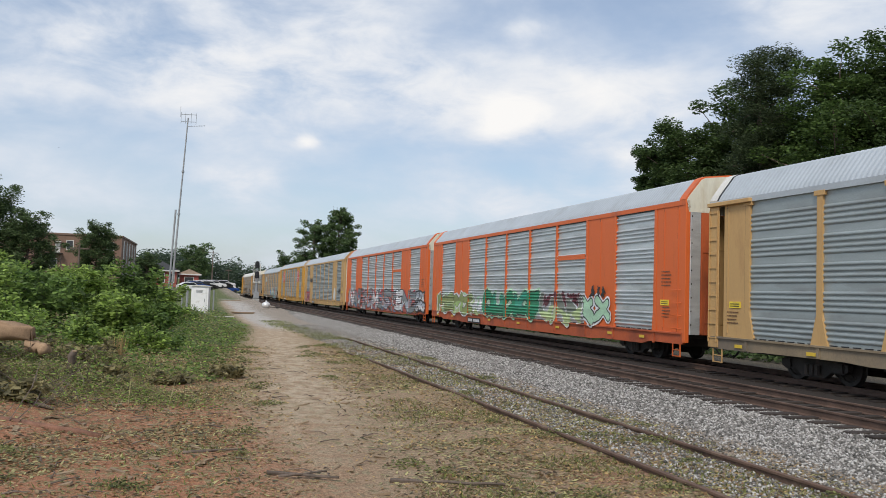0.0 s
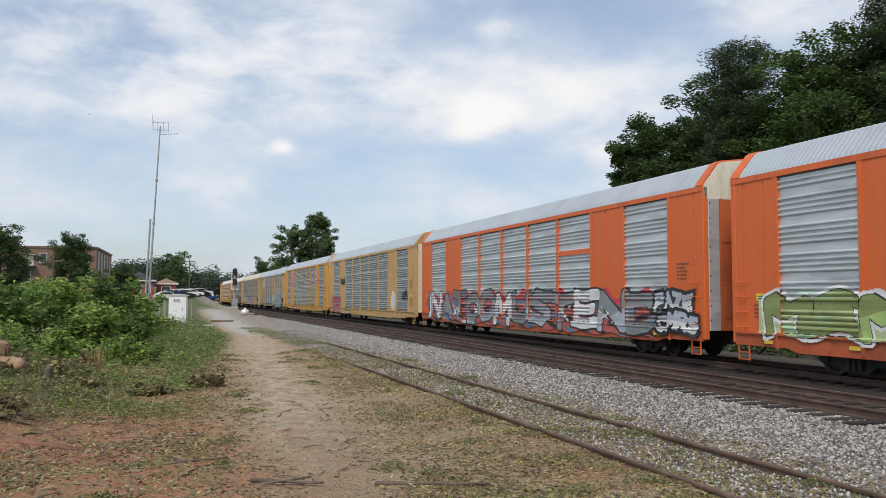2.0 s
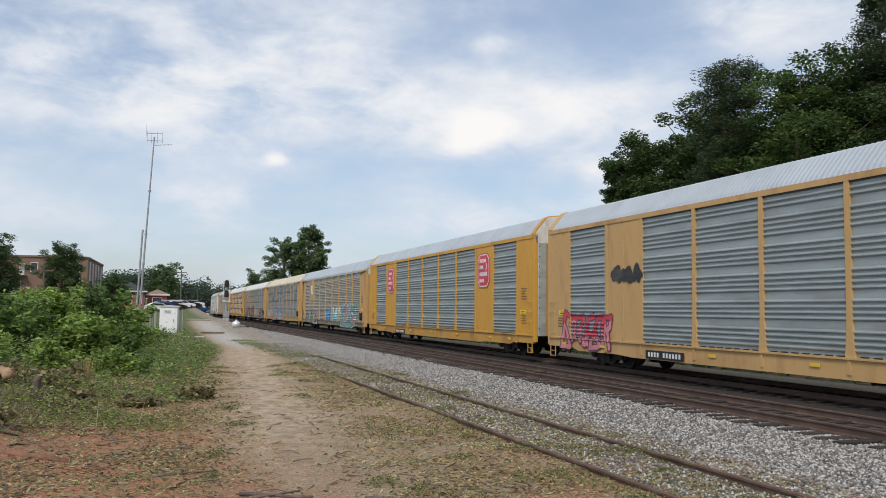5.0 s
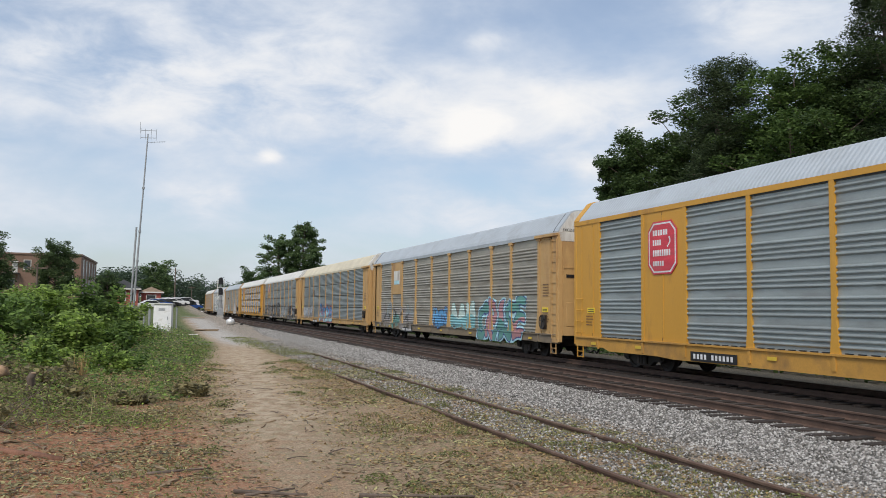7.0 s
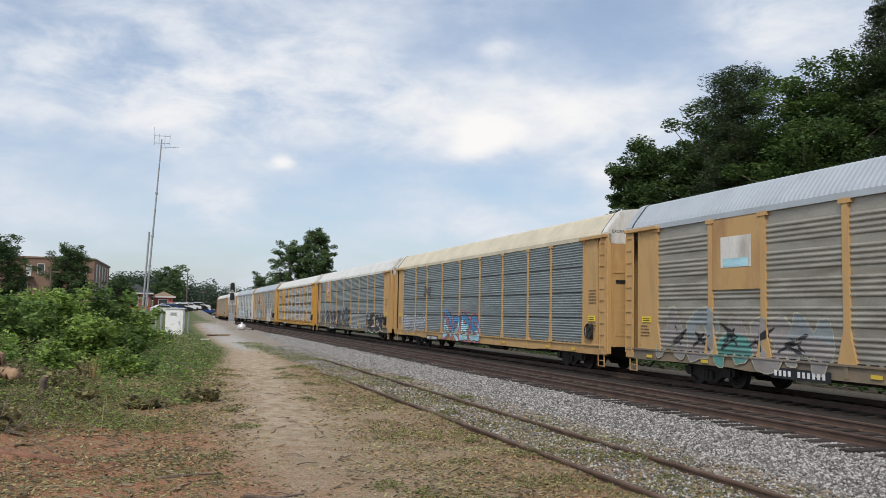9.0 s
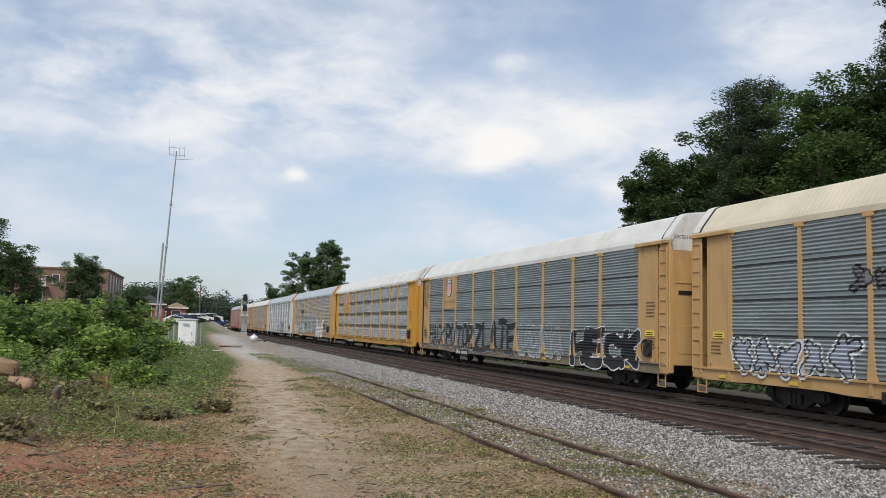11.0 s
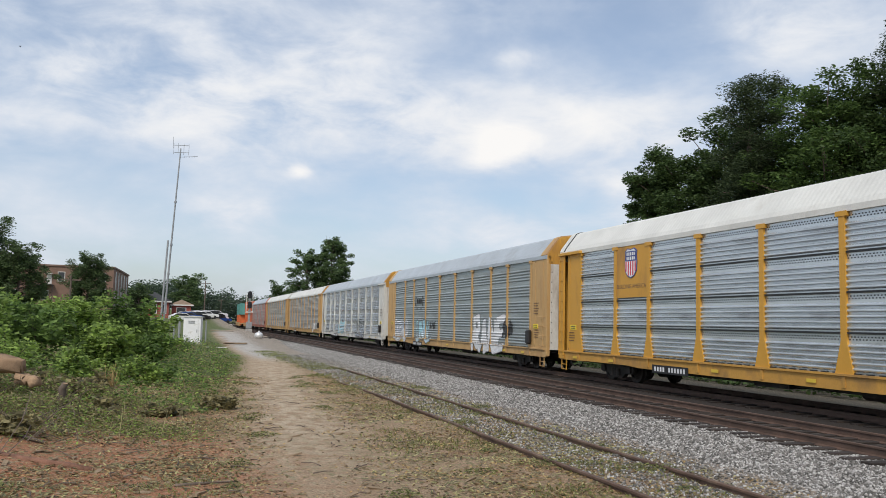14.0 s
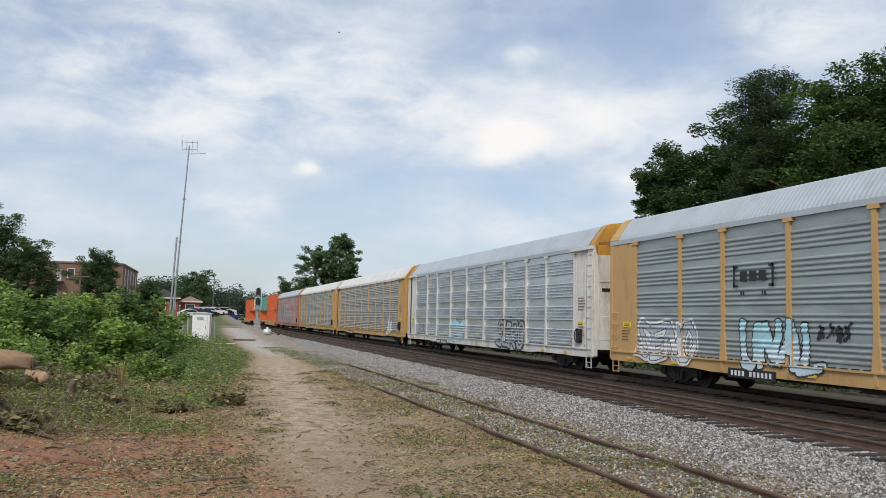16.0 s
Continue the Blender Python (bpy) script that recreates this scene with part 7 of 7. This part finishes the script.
def tank():
    x, y = 8.0, 85.0
    tk = empty("gas_tank", pose(x, y, gz(x, y)), "small silver domed tank standing on the gravel", "tank")
    bm = bmesh.new()
    prof = [(0.05, 0.0), (0.26, 0.02), (0.38, 0.12), (0.42, 0.30), (0.38, 0.48), (0.24, 0.58), (0.10, 0.62), (0.10, 0.74), (0.02, 0.76)]
    rings = [[bm.verts.new((r * math.cos(2 * math.pi * k / 20), r * math.sin(2 * math.pi * k / 20), z)) for k in range(20)] for r, z in prof]
    for a, b in zip(rings, rings[1:]):
        for k in range(20):
            bm.faces.new((a[k], a[(k + 1) % 20], b[(k + 1) % 20], b[k]))
    bm.faces.new(rings[0][::-1]), bm.faces.new(rings[-1])
    part("body", bm, M["silver_tank"], tk, smooth=True)
    bm = bmesh.new()
    tube(bm, [(0.35, 0, 0.12), (0.8, 0, 0.1), (1.1, 0.1, 0.08)], 0.035, 6)
    box(bm, 1.0, 1.25, 0, 0.2, 0, 0.18)
    part("valve_pipe", bm, M["black_steel"], tk)


tank()


def planks():
    for k, (x, y, l, n) in enumerate(((4.9, 73.0, 1.9, 3), (5.2, 100.0, 2.6, 2), (3.1, 66.0, 1.5, 1))):
        for j in range(n):
            p = part("plank", boxes((-l / 2, l / 2, -0.12, 0.12, 0, 0.06), bevel=0.006), M["weathered_wood"] if k < 2 else M["white_paint"], None)
            p.matrix_basis = pose(x + 0.06 * j, y + 0.28 * (j % 2), gz(x, y) + 0.06 * (j // 2) + 0.03, 0, 0, 8 * j - 6)
            tagged(p, "weathered board lying on the gravel" if k < 2 else "pale board lying in the grass", "plank", "boards on the ground")


planks()


# ---- buildings and the car park ----
M["brown_brick"] = material("brown_brick", (0.20, 0.125, 0.092), 0.9, 0, 0.12, 0.6, 8, 0.2)
M["red_brick"] = material("red_brick", (0.34, 0.095, 0.075), 0.9, 0, 0.12, 0.6, 8, 0.2)
M["dark_roof"] = material("dark_shingle", (0.09, 0.095, 0.105), 0.85, 0, 0.2, 2, 15, 0.2)
M["glass"] = material("dark_window_glass", (0.035, 0.04, 0.045), 0.12, 0, 0.1, 2, 10, 0.0)
M["trim"] = material("pale_trim", (0.62, 0.60, 0.56), 0.6, 0, 0.08, 2, 20, 0.05)
M["stair"] = material("dark_iron", (0.06, 0.05, 0.05), 0.6, 0.3, 0.2, 2, 20, 0.05)


def window(parent, x, z, w, h, axis, at):
    """A window set back in its wall, with frame and pane. axis 'x': in a wall along x."""
    def bx(a0, a1, d0, d1, z0, z1):
        return (a0, a1, at + d0, at + d1, z0, z1) if axis == "x" else (at - d1, at - d0, a0, a1, z0, z1)
    fr = part("window", boxes(bx(x - w / 2 - 0.12, x + w / 2 + 0.12, -0.08, 0.05, z - h / 2 - 0.12, z - h / 2), bx(x - w / 2 - 0.12, x + w / 2 + 0.12, -0.08, 0.05, z + h / 2, z + h / 2 + 0.12), bx(x - w / 2 - 0.12, x - w / 2, -0.08, 0.05, z - h / 2, z + h / 2), bx(x + w / 2, x + w / 2 + 0.12, -0.08, 0.05, z - h / 2, z + h / 2)), M["trim"], parent)
    part("pane", boxes(bx(x - w / 2, x + w / 2, -0.03, 0.03, z - h / 2, z + h / 2)), M["glass"], fr)


def brown_building():
    bd = empty("office_building", pose(-12.8, 190, gz(-12.8, 190) - 0.3, 0, 0, -2), "three-storey brown brick building with flat roof", "building")
    H = 9.9
    part("wall", boxes((-32, 0, 0, 34, 0, H)), M["brown_brick"], bd)
    part("roof", boxes((-32.2, 0.2, -0.2, 34.2, H, H + 0.35)), M["trim_brown"], bd)
    for x, z in ((-2.2, 7.8), (-2.2, 4.9), (-10.2, 7.8), (-13.2, 3.9), (-19.0, 3.9), (-25.0, 7.8)):
        window(bd, x, z, 1.2, 1.8, "x", 0.0)
    for k in range(5):
        window(bd, 4.5 + k * 6.2, 5.6, 1.6, 7.2, "y", 0.0)
    st = part("fire_stair", boxes((-16.5, -11.5, -1.6, 0, 5.9, 6.05), (-16.5, -11.5, -1.6, -1.55, 6.9, 6.95), (-16.5, -16.45, -1.6, 0, 6.05, 6.95), *[(-16.5 - k * 0.35, -16.15 - k * 0.35, -1.4, -0.2, 5.8 - k * 0.3, 5.86 - k * 0.3) for k in range(18)], (-11.6, -11.5, -1.6, -1.5, 0, 6)), M["stair"], bd)
    part("door", boxes((-13.0, -12.0, -0.06, 0.02, 6.05, 8.2)), M["trim"], bd)
    part("porch", boxes((-13.2, -11.8, -1.0, 0.0, 8.3, 8.45)), M["trim"], bd)


M["trim_brown"] = material("brown_coping", (0.20, 0.13, 0.10), 0.8, 0, 0.1, 1, 10, 0.1)
brown_building()


def red_building():
    bd = empty("brick_building", pose(-3.4, 165, gz(-3.4, 165) - 0.2, 0, 0, 0), "single-storey red brick building with dark pitched roof", "building")
    part("wall", boxes((-3.2, 2.2, 0, 24, 0, 3.2)), M["red_brick"], bd)
    part("roof", prism(bmesh.new(), [(-3.7, 3.1), (2.7, 3.1), (2.7, 3.3), (-0.4, 4.9), (-3.7, 3.3)], -0.5, 24.5), M["dark_roof"], bd)
    part("fascia", boxes((-3.7, 2.7, -0.56, -0.5, 3.05, 3.3)), M["trim"], bd)
    for x in (-2.2, -0.4, 1.3):
        window(bd, x, 1.8, 0.8, 1.5, "x", 0.0)
    for k in range(4):
        window(bd, 3 + k * 5.5, 1.8, 1.2, 1.4, "y", 2.2)
    bd2 = empty("brick_shop", pose(0.9, 172, gz(0.9, 172) - 0.2), "low red brick shop with a white roof edge", "building")
    part("wall", boxes((-1.6, 2.0, 0, 14, 0, 2.6)), M["red_brick"], bd2)
    part("roof", prism(bmesh.new(), [(-2.0, 2.6), (2.5, 2.6), (2.5, 2.75), (0.2, 3.7), (-2.0, 2.75)], -0.4, 14.4), M["tan_roof"], bd2)
    part("fascia", boxes((-2.0, 2.5, -0.46, -0.4, 2.5, 2.75)), M["trim"], bd2)
    window(bd2, 0.2, 1.4, 1.6, 1.3, "x", 0.0)


M["tan_roof"] = material("tan_shingle", (0.36, 0.27, 0.20), 0.85, 0, 0.15, 2, 15, 0.2)
red_building()


def car_outline():
    body = [(-2.2, 0.35), (2.2, 0.35), (2.25, 0.7), (2.05, 0.9), (1.1, 1.0), (0.45, 1.42), (-1.1, 1.45), (-1.9, 1.02), (-2.2, 0.95)]
    glass = [(-1.72, 1.0), (0.95, 1.0), (0.42, 1.36), (-1.08, 1.38)]
    return body, glass


def parked_car(x, y, turn, mat, colour):
    cr = empty("parked_car", pose(x, y, gz(x, y) + 0.02, 0, 0, turn), colour + " car parked on the far lot", "car", "cars on the parking lot")
    body, glass = car_outline()

    def body_bm():
        bm = bmesh.new()
        prism(bm, body, -0.88, 0.88)
        bmesh.ops.bevel(bm, geom=bm.edges[:], offset=0.05, segments=1, affect="EDGES")
        return bm
    part("body", cached(("car_body",), body_bm, mat), None, cr)
    part("window_band", cached(("car_glass",), lambda: prism(bmesh.new(), glass, -0.885, 0.885), M["glass"]), None, cr)
    part("windscreen", cached(("windscreen",), lambda: prism(bmesh.new(), [(0.52, 1.38), (1.08, 1.03), (1.10, 1.06), (0.54, 1.41)], -0.72, 0.72), M["glass"]), None, cr)
    for px in (-1.35, 1.35):
        for py in (-0.8, 0.8):
            bm_key = cached(("car_wheel",), lambda: tube(bmesh.new(), [(0, -0.1, 0), (0, 0.1, 0)], 0.32, 12), M["black_paint"])
            wl = part("wheel", bm_key, None, cr)
            wl.matrix_basis = pose(px, py, 0.32)


CARCOL = [("white", (0.75, 0.75, 0.75)), ("silver", (0.45, 0.46, 0.48)), ("dark blue", (0.03, 0.08, 0.28)), ("black", (0.02, 0.02, 0.02)), ("red", (0.35, 0.04, 0.04)), ("grey", (0.2, 0.2, 0.21))]
for n, c in CARCOL:
    M["car_" + n] = material("car_paint_" + n.replace(" ", "_"), c, 0.25, 0.1, 0.03, 1, 5, 0.0)
_r = np.random.default_rng(77)
for k in range(24):
    row, col = divmod(k, 8)
    n = CARCOL[int(_r.choice([0, 0, 0, 0, 1, 1, 1, 2, 3, 5]))][0]
    parked_car(1.2 + col * 1.15 + row * 0.9, 148 + col * 5.2 + row * 13, 12 + _r.uniform(-3, 3), M["car_" + n], n)


def utility_pole(x, y, h):
    up = empty("utility_pole", pose(x, y, gz(x, y) - 0.1), "wooden utility pole with a cross-arm", "utility pole", "far utility poles")
    bm = bmesh.new()
    tube(bm, [(0, 0, 0), (0, 0, h)], [0.16, 0.10], 7)
    part("pole", bm, M["bark"], up)
    part("cross_arm", boxes((-1.1, 1.1, -0.06, 0.06, h - 0.6, h - 0.45)), M["bark"], up)


utility_pole(6.0, 190, 8.0)
utility_pole(15.0, 300, 9.0)
utility_pole(-12.2, 110, 6.0)


# ---- two birds in the sky ----
BIRD_ONE = [(0.0, -20.17, 147.02, 24.04), (0.5, -16.81, 137.57, 21.99), (1.0, -12.86, 123.1, 19.71), (1.3, -10.66, 113.26, 19.02), (1.5, -9.48, 106.34, 18.52), (1.7, -8.46, 98.36, 18.13), (1.8, -7.97, 94.31, 18.26), (1.9, -7.4, 90.2, 18.72), (2.0, -6.75, 85.98, 19.67), (2.1, -6.72, 81.8, 20.06), (2.2, -6.48, 77.66, 20.29), (2.4, -5.9, 69.49, 20.09), (2.5, -5.54, 65.39, 20.01), (2.6, -5.26, 61.29, 19.85), (2.8, -5.36, 53.0, 19.47), (3.0, -5.93, 48.33, 20.46), (4.0, -11.93, 34.33, 28.46), (16.0, -85.93, -141.67, 60.46)]
BIRD_TWO = [(0.0, -245.02, 109.9, -2.15), (8.0, -114.76, 101.57, 16.35), (13.0, -33.35, 96.36, 27.9), (13.8, -20.32, 95.53, 29.75), (14.3, -12.18, 95.01, 30.91), (14.4, -10.87, 95.11, 31.11), (14.6, -8.43, 95.31, 31.28), (14.7, -6.42, 95.29, 31.84), (14.9, -3.15, 95.27, 32.42), (15.0, -1.34, 95.26, 32.58), (15.2, 1.25, 95.1, 33.11), (15.4, 5.43, 94.84, 33.43), (15.6, 9.2, 94.47, 33.66), (15.8, 12.25, 93.93, 34.26), (16.0, 15.5, 93.24, 34.84)]


def bird(label, span):
    bd = empty("bird", None, label, "bird", "birds")
    bm = bmesh.new()
    tube(bm, [(0, -0.16 * span, 0), (0, 0.0, 0.01), (0, 0.2 * span, 0.01), (0, 0.34 * span, 0.02)], [0.02 * span, 0.085 * span, 0.07 * span, 0.02 * span], 8)
    part("body", bm, M["black_paint"], bd)
    bm = bmesh.new()
    tail = [bm.verts.new(p) for p in ((-0.03, -0.12 * span, 0), (0.03, -0.12 * span, 0), (0.07 * span, -0.36 * span, 0), (-0.07 * span, -0.36 * span, 0))]
    bm.faces.new(tail)
    bmesh.ops.solidify(bm, geom=bm.faces[:], thickness=0.008)
    part("tail", bm, M["black_paint"], bd)
    wings = []
    for sg in (1, -1):
        bm = bmesh.new()
        vs = [bm.verts.new(p) for p in ((0, 0.12 * span, 0), (sg * 0.25 * span, 0.16 * span, 0), (sg * 0.5 * span, 0.0, 0), (sg * 0.24 * span, -0.06 * span, 0), (0, -0.10 * span, 0))]
        bm.faces.new(vs)
        bmesh.ops.solidify(bm, geom=bm.faces[:], thickness=0.01)
        wings.append(part("wing", bm, M["black_paint"], bd))
    return bd, wings


def heading_rows(path):
    rows = []
    for k, (t, *p) in enumerate(path):
        a, b = path[max(0, k - 1)], path[min(len(path) - 1, k + 1)]
        d = Vector(b[1:]) - Vector(a[1:])
        rows.append((t, pose(*p, 0, 0, math.degrees(math.atan2(-d.x, d.y)))))
    return rows


BIRDS = [(*bird("small dark bird climbing into the sky", 0.42), BIRD_ONE), (*bird("small dark bird crossing the clouds", 0.45), BIRD_TWO)]
for _b, _w, _p in BIRDS:
    _b.matrix_basis = heading_rows(_p)[0][1]


def motions():
    """The train rolls past, a little faster towards the end."""
    for i, c in enumerate(CARS):
        walk(c, [(k * 0.5, car_pose(i, k * 0.5)) for k in range(33)])

    for wh, y in WHEELSETS:
        walk(wh, [(k / FPS, pose(0, y, 0.42, math.degrees(travelled(k / FPS) / 0.42) % 360.0)) for k in range(16 * FPS + 1)])

    for bd, wings, path in BIRDS:
        walk(bd, heading_rows(path))
        for sg, wg in zip((1, -1), wings):
            walk(wg, [(k * 0.1, pose(0, 0, 0, 0, -sg * (8 + 32 * math.sin(k * 2.1)), 0)) for k in range(161)])


motions()
